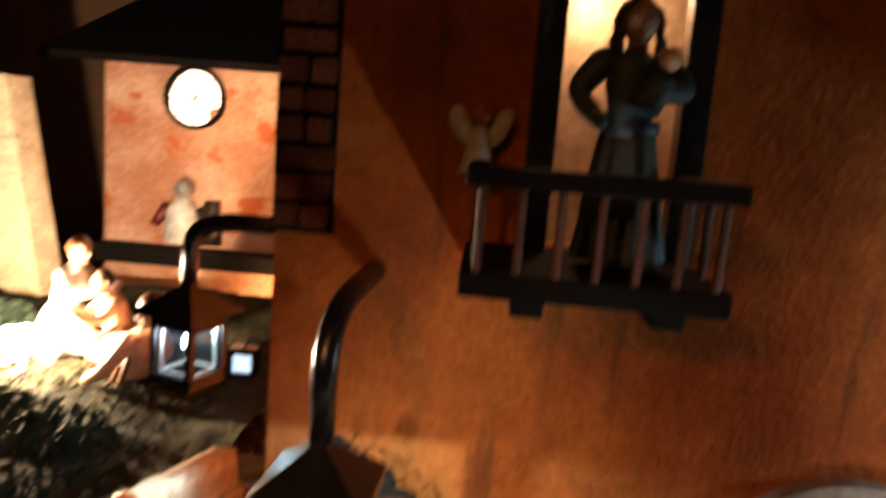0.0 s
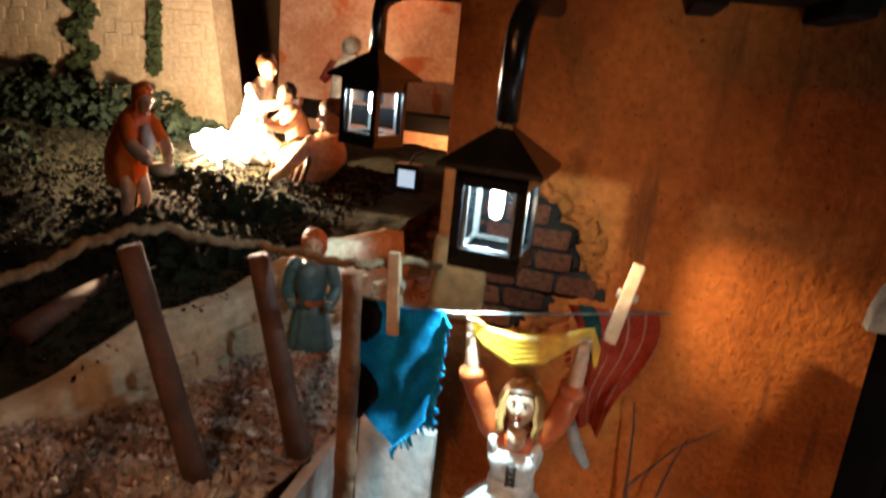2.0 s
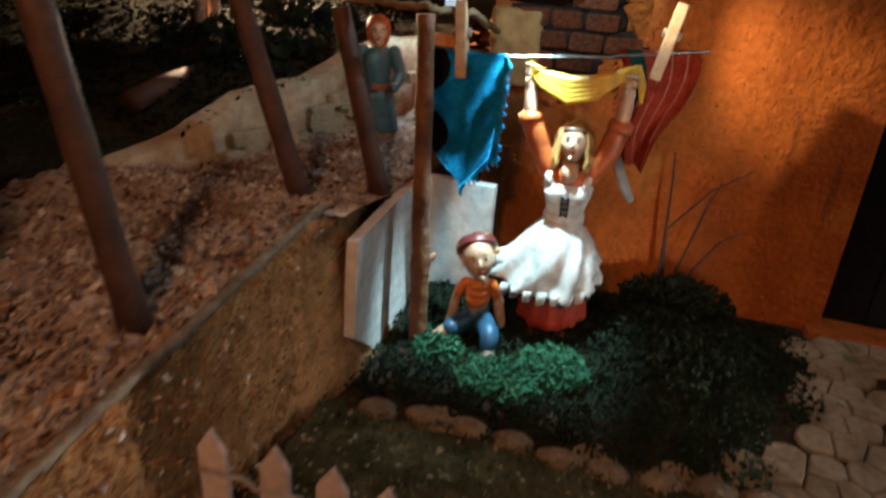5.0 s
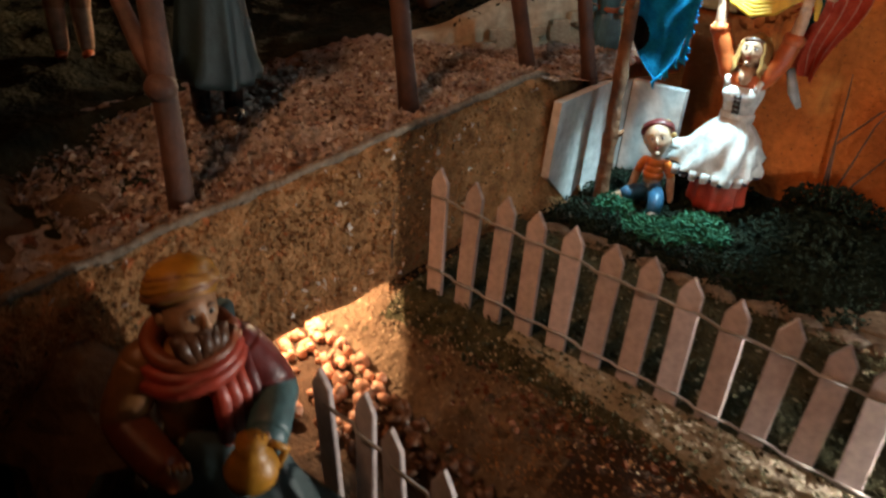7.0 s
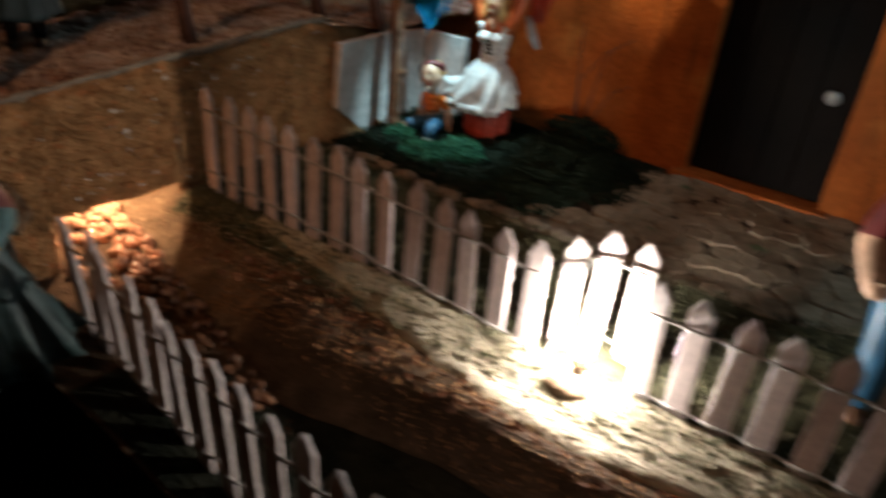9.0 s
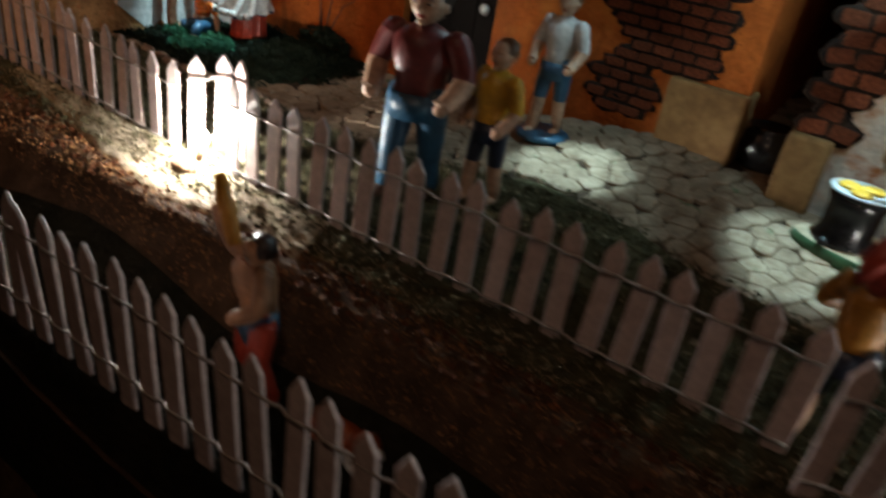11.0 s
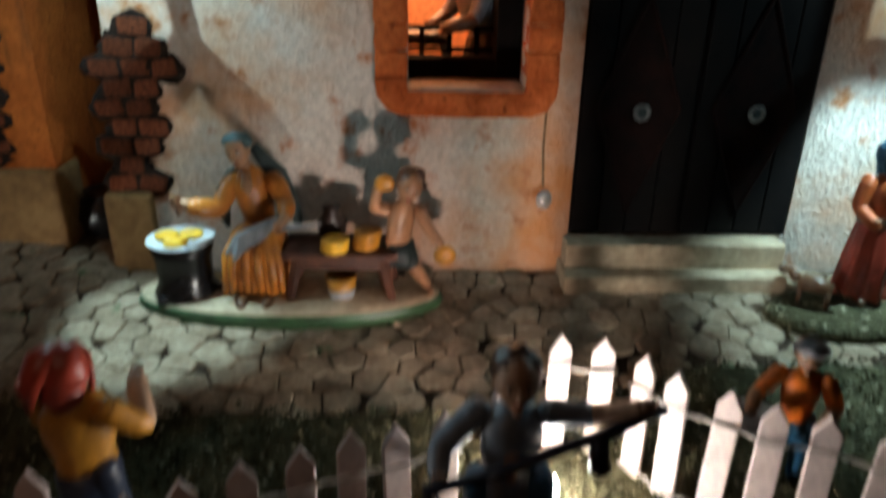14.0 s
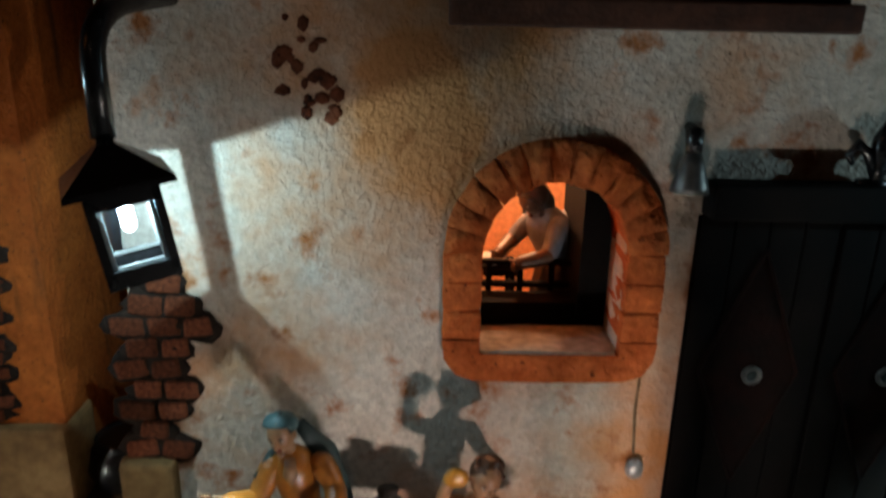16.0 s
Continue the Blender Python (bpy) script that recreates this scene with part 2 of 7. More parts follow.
ROCK = material("brown_rock", (0.10, 0.055, 0.03), (0.20, 0.12, 0.07), 40, 0.9, 180, 0.9, 0.003)
BACKCLOTH = material("brown_backcloth", (0.20, 0.11, 0.06), (0.26, 0.14, 0.08), 10, 0.95)
LEAF = material("green_flock_leaf", (0.02, 0.09, 0.05), (0.05, 0.17, 0.09), 90, 0.9, 400, 0.6)
# flock leaves darkened for foliage out of the lamplight
SHADE_LEAF = material("shaded_flock_leaf", (0.007, 0.013, 0.008), (0.019, 0.028, 0.016), 90, 0.95, 400, 0.6)
IVY = material("ivy_leaf", (0.03, 0.045, 0.02), (0.07, 0.09, 0.04), 90, 0.9, 400, 0.6)
ROSE_WALL = material("rose_stained_render", (0.45, 0.20, 0.12), (0.66, 0.42, 0.30), 14, 0.9, 160, 0.5, 0.001, three=(0.40, 0.12, 0.05), spots=0.14, spot_scale=22)
PANE = glass("clear_pane")
BULB = glow("white_bulb", (0.85, 0.95, 1.0), 14.0)
DIM_PANE = glow("bluish_pane", (0.6, 0.8, 1.0), 0.6)
FIRE = glow("white_hot_bulb", (1.0, 0.96, 0.9), 30.0)
LIT_GLASS = glow("lit_window_glass", (1.0, 0.78, 0.55), 1.6)
ROOM_GLOW = material("orange_lit_plaster", (0.74, 0.40, 0.20), (0.82, 0.48, 0.26), 12, 0.9)

SKIN, SKIN_TAN = paint("skin_paint", (0.70, 0.43, 0.28)), paint("tan_skin_paint", (0.48, 0.24, 0.12))
RED, SCARLET, MAROON = paint("red_paint", (0.50, 0.06, 0.03)), paint("orange_red_paint", (0.62, 0.13, 0.03)), paint("maroon_paint", (0.17, 0.025, 0.022))
WHITE, YELLOW, GOLD = paint("white_paint", (0.78, 0.77, 0.74)), paint("yellow_paint", (0.74, 0.41, 0.03)), paint("amber_paint", (0.60, 0.26, 0.025))
BLUE, TEAL, NAVY = paint("blue_paint", (0.03, 0.115, 0.21)), paint("teal_paint", (0.09, 0.18, 0.19)), paint("navy_paint", (0.02, 0.03, 0.06))
SMOKE_TEAL = paint("smoky_teal_paint", (0.045, 0.075, 0.072), 0.6)
DARK_TEAL = paint("dark_teal_paint", (0.014, 0.032, 0.034), 0.55)
HAIR, BLOND, GREY = paint("dark_hair_paint", (0.035, 0.02, 0.014)), paint("blond_hair_paint", (0.50, 0.27, 0.085)), paint("grey_paint", (0.30, 0.30, 0.31))
COOK_DRESS = paint("burnt_orange_paint", (0.60, 0.20, 0.03), 0.3)
CAKE = paint("golden_cake_paint", (0.88, 0.50, 0.04), 0.35, 0.75)
AMBER = paint("amber_paint", (0.34, 0.13, 0.035))
BROWN, GREEN, ORANGE_P = paint("brown_paint", (0.16, 0.075, 0.035)), paint("green_paint", (0.05, 0.12, 0.05)), paint("bright_orange_paint", (0.95, 0.22, 0.02))
EYE_WHITE, EYE_DARK, LIP = paint("eye_white_paint", (0.72, 0.66, 0.58)), paint("eye_dark_paint", (0.02, 0.013, 0.01)), paint("lip_paint", (0.45, 0.09, 0.06))
SLATE = paint("slate_blue_paint", (0.26, 0.32, 0.40))
FLAME_RED = paint("flame_red_paint", (0.80, 0.16, 0.025), 0.3, 0.75)
BEARD, RUST = paint("brown_beard_paint", (0.12, 0.045, 0.018)), paint("rust_paint", (0.33, 0.07, 0.018))
CLOTH_BLUE = material("turquoise_knit", (0.006, 0.20, 0.42), (0.012, 0.34, 0.62), 120, 0.95, 900, 0.9, 0.0006)
CLOTH_RED = material("red_striped_cloth", (0.36, 0.035, 0.018), (0.52, 0.075, 0.035), 120, 0.95, 900, 0.8)
CLOTH_BLACK = material("black_cloth_patch", (0.008, 0.008, 0.01), (0.02, 0.02, 0.022), 120, 0.95, 900, 0.8)
CLOTH_GREEN = material("dark_green_cloth", (0.01, 0.05, 0.045), (0.02, 0.08, 0.07), 120, 0.95, 900, 0.8)
CLOTH_PALE = material("pale_stripe_cloth", (0.45, 0.22, 0.16), (0.55, 0.30, 0.22), 120, 0.95, 900, 0.8)
PIN_WOOD = material("pale_beech_wood", (0.48, 0.29, 0.16), (0.62, 0.42, 0.26), 60, 0.7)
PAN = material("pale_enamel_pan", (0.45, 0.48, 0.50), (0.62, 0.65, 0.66), 80, 0.4)
DULL_TIN = material("dull_tarnished_tin", (0.12, 0.12, 0.115), (0.22, 0.21, 0.2), 80, 0.4, metal=0.7)
TIN = material("grey_tin", (0.35, 0.35, 0.34), (0.5, 0.5, 0.49), 80, 0.35, metal=0.6)


# ---- mesh kit: everything is drawn in decimetres and scaled on linking ----
def link_mesh(name, bm, mats, parent=None, label="", at=(0, 0, 0), turn=(0, 0, 0), smooth=False):
    mesh = bpy.data.meshes.new(name)
    bmesh.ops.recalc_face_normals(bm, faces=bm.faces)
    bm.transform(Matrix.Scale(U, 4))
    for f in bm.faces:
        f.smooth = smooth
    bm.to_mesh(mesh)
    bm.free()
    for m in mats if isinstance(mats, (list, tuple)) else [mats]:
        mesh.materials.append(m)
    ob = new(name, mesh)
    ob.matrix_basis = pose(at[0] * U, at[1] * U, at[2] * U, *turn)
    if parent:
        ob.parent = parent
    if label:
        tagged(ob, label)
    return ob


def part(name, bm, mats, parent, label="", at=(0, 0, 0), turn=(0, 0, 0), smooth=False):
    return link_mesh(name, bm, mats, parent, label, at, turn, smooth)


def thing(name, label, category, group="", at=(0, 0, 0), turn=(0, 0, 0), kind=""):
    ob = new(name)
    ob.empty_display_size = 0.005
    ob.matrix_basis = pose(at[0] * U, at[1] * U, at[2] * U, *turn)
    return tagged(ob, label, category, group, kind)


def solid(name, label, category, bm, mats, at=(0, 0, 0), turn=(0, 0, 0), smooth=False, kind="", group=""):
    return tagged(link_mesh(name, bm, mats, None, "", at, turn, smooth), label, category, group, kind)


def share(ob, name, parent, at, turn=(0, 0, 0), scale=(1, 1, 1)):
    """Another object on the same mesh, as a part of parent."""
    o = new(name, ob.data)
    o.matrix_basis = pose(at[0] * U, at[1] * U, at[2] * U, *turn) @ Matrix.Diagonal((*scale, 1))
    o.parent = parent
    return o


def box(bm, lo, hi, slot=0, bevel=0.0, turn=None, about=None):
    made = bmesh.ops.create_cube(bm, size=1)["verts"]
    size, mid = Vector(hi) - Vector(lo), (Vector(hi) + Vector(lo)) / 2
    bmesh.ops.transform(bm, matrix=Matrix.Translation(mid) @ Matrix.Diagonal((*size, 1)), verts=made)
    if bevel:
        edges = list({e for v in made for e in v.link_edges})
        out = bmesh.ops.bevel(bm, geom=edges, offset=bevel, segments=2, affect="EDGES", profile=0.6)
        made = list({v for f in out["faces"] for v in f.verts} | {v for v in made if v.is_valid})
    if turn:
        c = Vector(about) if about else mid
        bmesh.ops.transform(bm, matrix=Matrix.Translation(c) @ pose(0, 0, 0, *turn) @ Matrix.Translation(-c), verts=made)
    for f in {f for v in made for f in v.link_faces}:
        f.material_index = slot
    return made


def tube(bm, points, radii, seg=10, slot=0, caps=True, squash=1.0):
    """A round body along points, with a radius at each."""
    points = [Vector(p) for p in points]
    if isinstance(radii, (int, float)):
        radii = [radii] * len(points)
    rings, side = [], None
    for n, p in enumerate(points):
        along = (points[min(n + 1, len(points) - 1)] - points[max(n - 1, 0)]).normalized()
        if side is None:
            side = along.orthogonal().normalized()
        side = (side - along * side.dot(along)).normalized()
        over = along.cross(side)
        rings.append([bm.verts.new(p + radii[n] * (math.cos(a) * side + squash * math.sin(a) * over)) for a in (2 * math.pi * k / seg for k in range(seg))])
    for a, b in zip(rings, rings[1:]):
        for k in range(seg):
            bm.faces.new((a[k], a[(k + 1) % seg], b[(k + 1) % seg], b[k])).material_index = slot[rings.index(a)] if isinstance(slot, list) else slot
    if caps:
        bm.faces.new(rings[0][::-1]).material_index = slot[0] if isinstance(slot, list) else slot
        bm.faces.new(rings[-1]).material_index = slot[-1] if isinstance(slot, list) else slot


def ball(bm, c, r, slot=0, turn=(0, 0, 0), seg=12):
    r = (r, r, r) if isinstance(r, (int, float)) else r
    made = bmesh.ops.create_uvsphere(bm, u_segments=seg, v_segments=max(6, seg * 2 // 3), radius=1)["verts"]
    bmesh.ops.transform(bm, matrix=Matrix.Translation(c) @ pose(0, 0, 0, *turn) @ Matrix.Diagonal((*r, 1)), verts=made)
    for f in {f for v in made for f in v.link_faces}:
        f.material_index = slot
    return made


def rock(bm, c, r, seed=0, slot=0, rough=0.3, sub=2):
    r = (r, r, r) if isinstance(r, (int, float)) else r
    made = bmesh.ops.create_icosphere(bm, subdivisions=sub, radius=1)["verts"]
    for v in made:
        v.co *= 1 + rough * noise.noise(v.co * 1.3 + Vector((seed * 3.7, seed * 1.3, 0)))
        v.co = Vector((v.co[0] * r[0], v.co[1] * r[1], v.co[2] * r[2])) + Vector(c)
    for f in {f for v in made for f in v.link_faces}:
        f.material_index = slot


def lathe(bm, c, profile, seg=20, slot=0, folds=0, deep=0.0, squash=1.0, phase=0.0, caps=True):
    """A turned body round c; (radius, height) pairs; folds press pleats into the lower rings."""
    rings = []
    top, low = max(z for _, z in profile), min(z for _, z in profile)
    for r, z in profile:
        pleat = deep * (top - z) / max(top - low, 1e-6)
        ring = []
        for k in range(seg):
            a = 2 * math.pi * k / seg
            rr = r * (1 + pleat * math.sin(folds * a + phase))
            ring.append(bm.verts.new((c[0] + rr * math.cos(a), c[1] + rr * squash * math.sin(a), c[2] + z)))
        rings.append(ring)
    for a, b in zip(rings, rings[1:]):
        for k in range(seg):
            bm.faces.new((a[k], a[(k + 1) % seg], b[(k + 1) % seg], b[k])).material_index = slot
    if caps:
        bm.faces.new(rings[0][::-1]).material_index = slot
        bm.faces.new(rings[-1]).material_index = slot


def prism(bm, outline, depth, slot=0):
    """A flat outline (x, z) drawn out along y from 0 to depth."""
    front = [bm.verts.new((x, 0, z)) for x, z in outline]
    back = [bm.verts.new((x, depth, z)) for x, z in outline]
    bm.faces.new(front).material_index = slot
    bm.faces.new(back[::-1]).material_index = slot
    for k in range(len(front)):
        j = (k + 1) % len(front)
        bm.faces.new((front[k], back[k], back[j], front[j])).material_index = slot


def sheet(bm, x0, x1, y0, y1, nx, ny, height, slot=0):
    grid = [[bm.verts.new((x0 + (x1 - x0) * i / nx, y0 + (y1 - y0) * j / ny, height(x0 + (x1 - x0) * i / nx, y0 + (y1 - y0) * j / ny))) for i in range(nx + 1)] for j in range(ny + 1)]
    for j in range(ny):
        for i in range(nx):
            bm.faces.new((grid[j][i], grid[j][i + 1], grid[j + 1][i + 1], grid[j + 1][i])).material_index = slot


def ease(v, a, b):
    t = min(1.0, max(0.0, (v - a) / (b - a)))
    return t * t * (3 - 2 * t)

# ---- ground ----
def slope(x):
    return 0.045 + 0.04 * ease(x, 1.5, 4.0) + 0.055 * math.exp(-((x - 3.2) / 0.75) ** 2)


def ground_z(x, y):
    """The square rises gently to the houses; in front of the fences a bank falls to the stream bed."""
    if y > 0.1:
        return slope(x) * (y - 0.1)
    brink = -0.42 + 0.20 * ease(x, -0.2, 1.0) + 0.03 * math.sin(3.1 * x)
    bed = -0.26 - 0.36 * ease(x, -0.5, 2.5)
    wave = 0.012 * noise.noise(Vector((x * 5, y * 5, 0))) + 0.006 * noise.noise(Vector((x * 15, y * 15, 4)))
    east = -0.06 * ease(-y, -0.1, 0.15) + (bed + 0.06) * ease(brink - y, 0.0, 0.10 + 0.35 * ease(x, -0.3, 0.8))
    # towards the culvert the bank is one even slope down to the pebbles
    foot = -0.29 - 0.24 * (x + 1.19)
    west = -0.015 - (0.205 + 0.03 * ease(foot - y, 0, 0.2)) * min(1.0, max(0.0, (0.06 - y) / (0.06 - foot)))
    return wave + west + (east - west) * ease(x, -0.35, 0.35)


bm = bmesh.new()
sheet(bm, -12, 14, -6, 13.3, 26, 39, lambda x, y: -0.75 - 0.6 * ease(-y, 1.0, 1.6))
solid("ground", "dark brown display board under the whole village", "ground", bm, SOIL, kind="structure")

bm = bmesh.new()
sheet(bm, -2.1, 9.5, -1.22, 0.12, 232, 44, ground_z)
solid("path_soil", "dark brown soil path falling to the stream bed", "path", bm, SOIL, kind="structure")

bm = bmesh.new()
rows = []
for i in range(121):
    x = -2.0 + 1.95 * i / 120
    low = -0.33 - 0.24 * (x + 1.19)
    rows.append([bm.verts.new((x, low + (0.09 - low) * k / 40, ground_z(x, low + (0.09 - low) * k / 40) + (0.008 + 0.010 * noise.noise(Vector((x * 24, k * 0.3, 1)))) * (1 - ease(x, -0.4, -0.1)))) for k in range(41)])
for a, b in zip(rows, rows[1:]):
    for k in range(40):
        bm.faces.new((a[k], b[k], b[k + 1], a[k + 1]))
solid("stream_bank", "sandy gravel flank of the stream bank", "bank", bm, FLANK, kind="structure", smooth=True)
# black sheet just above the soil, painting the unlit stream bed
bm = bmesh.new()
rows = []
for i in range(121):
    x = -0.3 + 9.8 * i / 120
    top = -0.66 + 0.20 * ease(x, -0.1, 1.2)
    rows.append([bm.verts.new((x, -1.2 + (top + 1.2) * k / 14, ground_z(x, -1.2 + (top + 1.2) * k / 14) + 0.006)) for k in range(15)])
for a, b in zip(rows, rows[1:]):
    for k in range(14):
        bm.faces.new((a[k], b[k], b[k + 1], a[k + 1]))
solid("stream_bed", "stream bed between the fences, its shade painted as a black sheet", "stream", bm, SHADE_MOSS, kind="structure", smooth=True)
bm = bmesh.new()
sheet(bm, -1.6, 9.5, 0.10, 5.5, 111, 54, lambda x, y: ground_z(x, max(y, 0.11)) - 0.02)
solid("pavement", "cobbled village square bedding of dark soil", "pavement", bm, JOINT, kind="structure")

def kerb_y(x):
    """Where the cobbles end and the grass begins."""
    return 1.10 + 0.24 * math.exp(-((x - 3.1) / 0.9) ** 2) + 0.35 * ease(x, 6.2, 7.4) + 0.02 * math.sin(9 * x)


# strips of flocked grass along the fence
bm = bmesh.new()
sheet(bm, -1.2, 8.6, -0.14, 1.6, 196, 35, lambda x, y: ground_z(x, y) + 0.014 + 0.012 * noise.noise(Vector((x * 14, y * 14, 3))) - 0.05 * ease(y, kerb_y(x) - 0.05, kerb_y(x) + 0.05) - 0.05 * ease(-y, 0.05, 0.14))
solid("grass_strip", "worn flocked grass strip along the picket fence", "grass", bm, GRASS, kind="stuff")

def strip_edge(x):
    """Front edge of the sand strip at the foot of the long fence."""
    return 0.05 - 0.14 * ease(x, -0.5, 0.5) - 0.14 * ease(x, 0.3, 1.4) + 0.08 * ease(x, 1.4, 2.4) + 0.012 * math.sin(7 * x)


bm = bmesh.new()
rows = []
for i in range(101):
    x = -0.60 + 3.02 * i / 100
    front = strip_edge(x)
    rows.append([bm.verts.new((x + 0.07 * (1 - j / 10) * (i == 100), front + (0.14 - front) * j / 10, ground_z(x, front + (0.14 - front) * j / 10) + (0.026 if j else 0.0) + 0.008 * noise.noise(Vector((x * 20, j * 0.7, 2))))) for j in range(11)])
for a, b in zip(rows, rows[1:]):
    for j in range(10):
        bm.faces.new((a[j], b[j], b[j + 1], a[j + 1]))
solid("sand_strip", "pale sanded strip along the foot of the fence", "path", bm, SAND, kind="structure", smooth=True)

# ---- terrace on the west side ----
def terrace_z(x, y):
    return 0.77 + 0.075 * min(y, 1.2) - 0.12 * ease(y, 1.0, 1.9) + 0.012 * noise.noise(Vector((x * 9, y * 9, 0)))


bm = bmesh.new()
sheet(bm, -2.5, -1.27, -1.6, 4.2, 70, 300, lambda x, y: terrace_z(x, y) + 0.03 * noise.noise(Vector((x * 17, y * 17, 5))))
solid("terrace", "reddish gritty terrace above the gravel retaining wall", "terrace", bm, TERRACE, kind="structure")

def wall_foot(y):
    """The retaining wall stops short above the mouth of the culvert."""
    return 0.045 + 0.012 * math.sin(9 * y) if -0.74 < y < 0.03 else -0.5


bm = bmesh.new()
for n in range(120):
    y0, y1 = -1.7 + 3.45 * n / 120, -1.7 + 3.45 * (n + 1) / 120
    rows = []
    for y in (y0, y1):
        rows.append([bm.verts.new((-1.25 - 0.05 * ease(y, 0.02, 0.09) + 0.05 * ease(y, 0.5, 1.2) + 0.19 * ease(y, 0.7, 1.45) * (1 - k / 8) ** 0.8 + 0.02 * noise.noise(Vector((y * 6, k * 0.9, 0))), y, wall_foot(y) + (terrace_z(-1.25, y) - wall_foot(y)) * k / 8)) for k in range(9)] + [bm.verts.new((-1.42, y, terrace_z(-1.25, y)))])
    for k in range(9):
        bm.faces.new((rows[0][k], rows[0][k + 1], rows[1][k + 1], rows[1][k]))
bmesh.ops.remove_doubles(bm, verts=bm.verts, dist=0.0005)
solid("retaining_wall", "speckled brown gravel retaining wall under the terrace", "wall", bm, GRAVEL, kind="structure", smooth=True)

# unseen lining, added so the lamp shines out only through the culvert mouth
bm = bmesh.new()
box(bm, (-2.10, -0.85, -0.45), (-2.02, 0.17, 0.46))
box(bm, (-2.02, -0.85, -0.45), (-1.30, -0.77, 0.46))
box(bm, (-2.02, 0.09, -0.45), (-1.33, 0.17, 0.46))
box(bm, (-2.02, -0.77, 0.38), (-1.33, 0.09, 0.46))
box(bm, (-1.33, -0.77, 0.075), (-1.285, 0.09, 0.46))
solid("culvert", "stone culvert under the terrace feeding the stream, unseen lining added to hold light in", "culvert", bm, ROCK, kind="structure")

bm = bmesh.new()
tube(bm, [(-1.275 + 0.012 * noise.noise(Vector((n * 0.7, 1, 0))), -1.65 + n * 0.05, terrace_z(-1.275, -1.65 + n * 0.05) + 0.004 * noise.noise(Vector((n * 0.9, 5, 0)))) for n in range(60)], [0.034 + 0.012 * noise.noise(Vector((n * 0.8, 9, 0))) for n in range(60)], 8, squash=0.6)
solid("terrace_rim", "grey stone rim along the terrace edge", "rim", bm, STONE_RIM, kind="structure", smooth=True)

bm = bmesh.new()
sheet(bm, -1.30, -1.175, 1.20, 2.22, 6, 30, lambda x, y: terrace_z(x, y) + 0.004 + 0.012 * noise.noise(Vector((x * 22, y * 22, 5))))
solid("terrace_corner", "reddish gritty corner of the terrace above the panel", "terrace", bm, TERRACE, kind="structure")
bm = bmesh.new()
prism(bm, [(0.02, 0.28), (0.12, 0.20), (0.38, -0.02), (0.63, -0.06), (0.98, -0.06), (0.98, 0.70), (0.64, 0.735), (0.05, 0.72), (0.03, 0.5)], 0.05)
solid("white_panel", "white plastered end panel of the terrace wall", "wall", bm, WHITE_PANEL, at=(-1.125, 1.215, 0), turn=(0, 0, 91), kind="structure")
bm = bmesh.new()
box(bm, (-1.14, 2.20, -0.05), (-0.78, 2.26, 0.70), bevel=0.008)
solid("white_panel", "grey-white plastered wall between terrace and house", "wall", bm, WHITE_PANEL, kind="structure")

# mossy hill with the campfire, held by a beige stone wall
HILL_A, HILL_B = Vector((-2.35, 1.10)), Vector((-1.50, 3.75))


def hill_z(x, y):
    return 0.72 + 0.46 * ease(y, 0.2, 3.6) + 0.04 * ease(-x, 2.0, 4.0) + 0.05 * noise.noise(Vector((x * 2.2, y * 2.2, 0))) + 0.02 * noise.noise(Vector((x * 9, y * 9, 0)))


bm = bmesh.new()
grid = []
for j in range(181):
    y = -1.7 + 9.2 * j / 180
    t = min(1.0, max(0.0, (y - HILL_A.y) / (HILL_B.y - HILL_A.y)))
    edge = HILL_A.x + (HILL_B.x - HILL_A.x) * t - 0.02
    if y < HILL_A.y:
        edge = -2.35 + 0.95 * ease(HILL_A.y - y, 0.5, 2.1)
    row = []
    for i in range(141):
        x = edge - 5.6 * (i / 140) ** 1.3
        lift = hill_z(x, y)
        if y < HILL_A.y:
            lift = terrace_z(x, y) - 0.02 + (lift - terrace_z(x, y)) * ease(edge - x, 0, 0.8) + 0.03 * noise.noise(Vector((x * 6, y * 6, 2)))
            fold = abs(math.sin((0.94 * x + 0.34 * y) * 5.2 + 0.5 * noise.noise(Vector((x * 1.5, y * 1.5, 7)))))
            lift += 0.075 * (1 - fold) ** 1.5 * ease(edge - x, 0.05, 0.4) * ease(0.3 - y, 0, 0.6)
        row.append(bm.verts.new((x, y, lift)))
    grid.append(row)
for a, b in zip(grid, grid[1:]):
    for i in range(140):
        bm.faces.new((a[i], a[i + 1], b[i + 1], b[i]))
solid("hill", "dark mossy hillside behind the terrace", "hill", bm, MOSS, kind="structure", smooth=True)

bm = bmesh.new()
run = HILL_B - HILL_A
for n in range(40):
    quad = []
    for t in (n / 40, (n + 1) / 40):
        p = HILL_A + run * t
        top = hill_z(p.x, p.y) + 0.02
        quad.append([bm.verts.new((p.x + 0.10 + 0.01 * noise.noise(Vector((t * 40, k, 0))) - 0.08 * k / 6, p.y, 0.45 + (top - 0.45) * k / 6)) for k in range(7)] + [bm.verts.new((p.x - 0.12, p.y, top))])
    for k in range(7):
        bm.faces.new((quad[0][k], quad[0][k + 1], quad[1][k + 1], quad[1][k]))
bmesh.ops.remove_doubles(bm, verts=bm.verts, dist=0.0005)
hill_wall = solid("wall_hill", "weathered cream stone wall holding the mossy hill", "wall", bm, CREAM, kind="structure", smooth=True)

# ---- backdrop and castle wall ----
bm = bmesh.new()
box(bm, (-12, 13.0, -0.75), (14, 13.3, 8))
solid("backdrop", "plain brown cloth behind the village", "backdrop", bm, BACKCLOTH, kind="structure")

bm = bmesh.new()
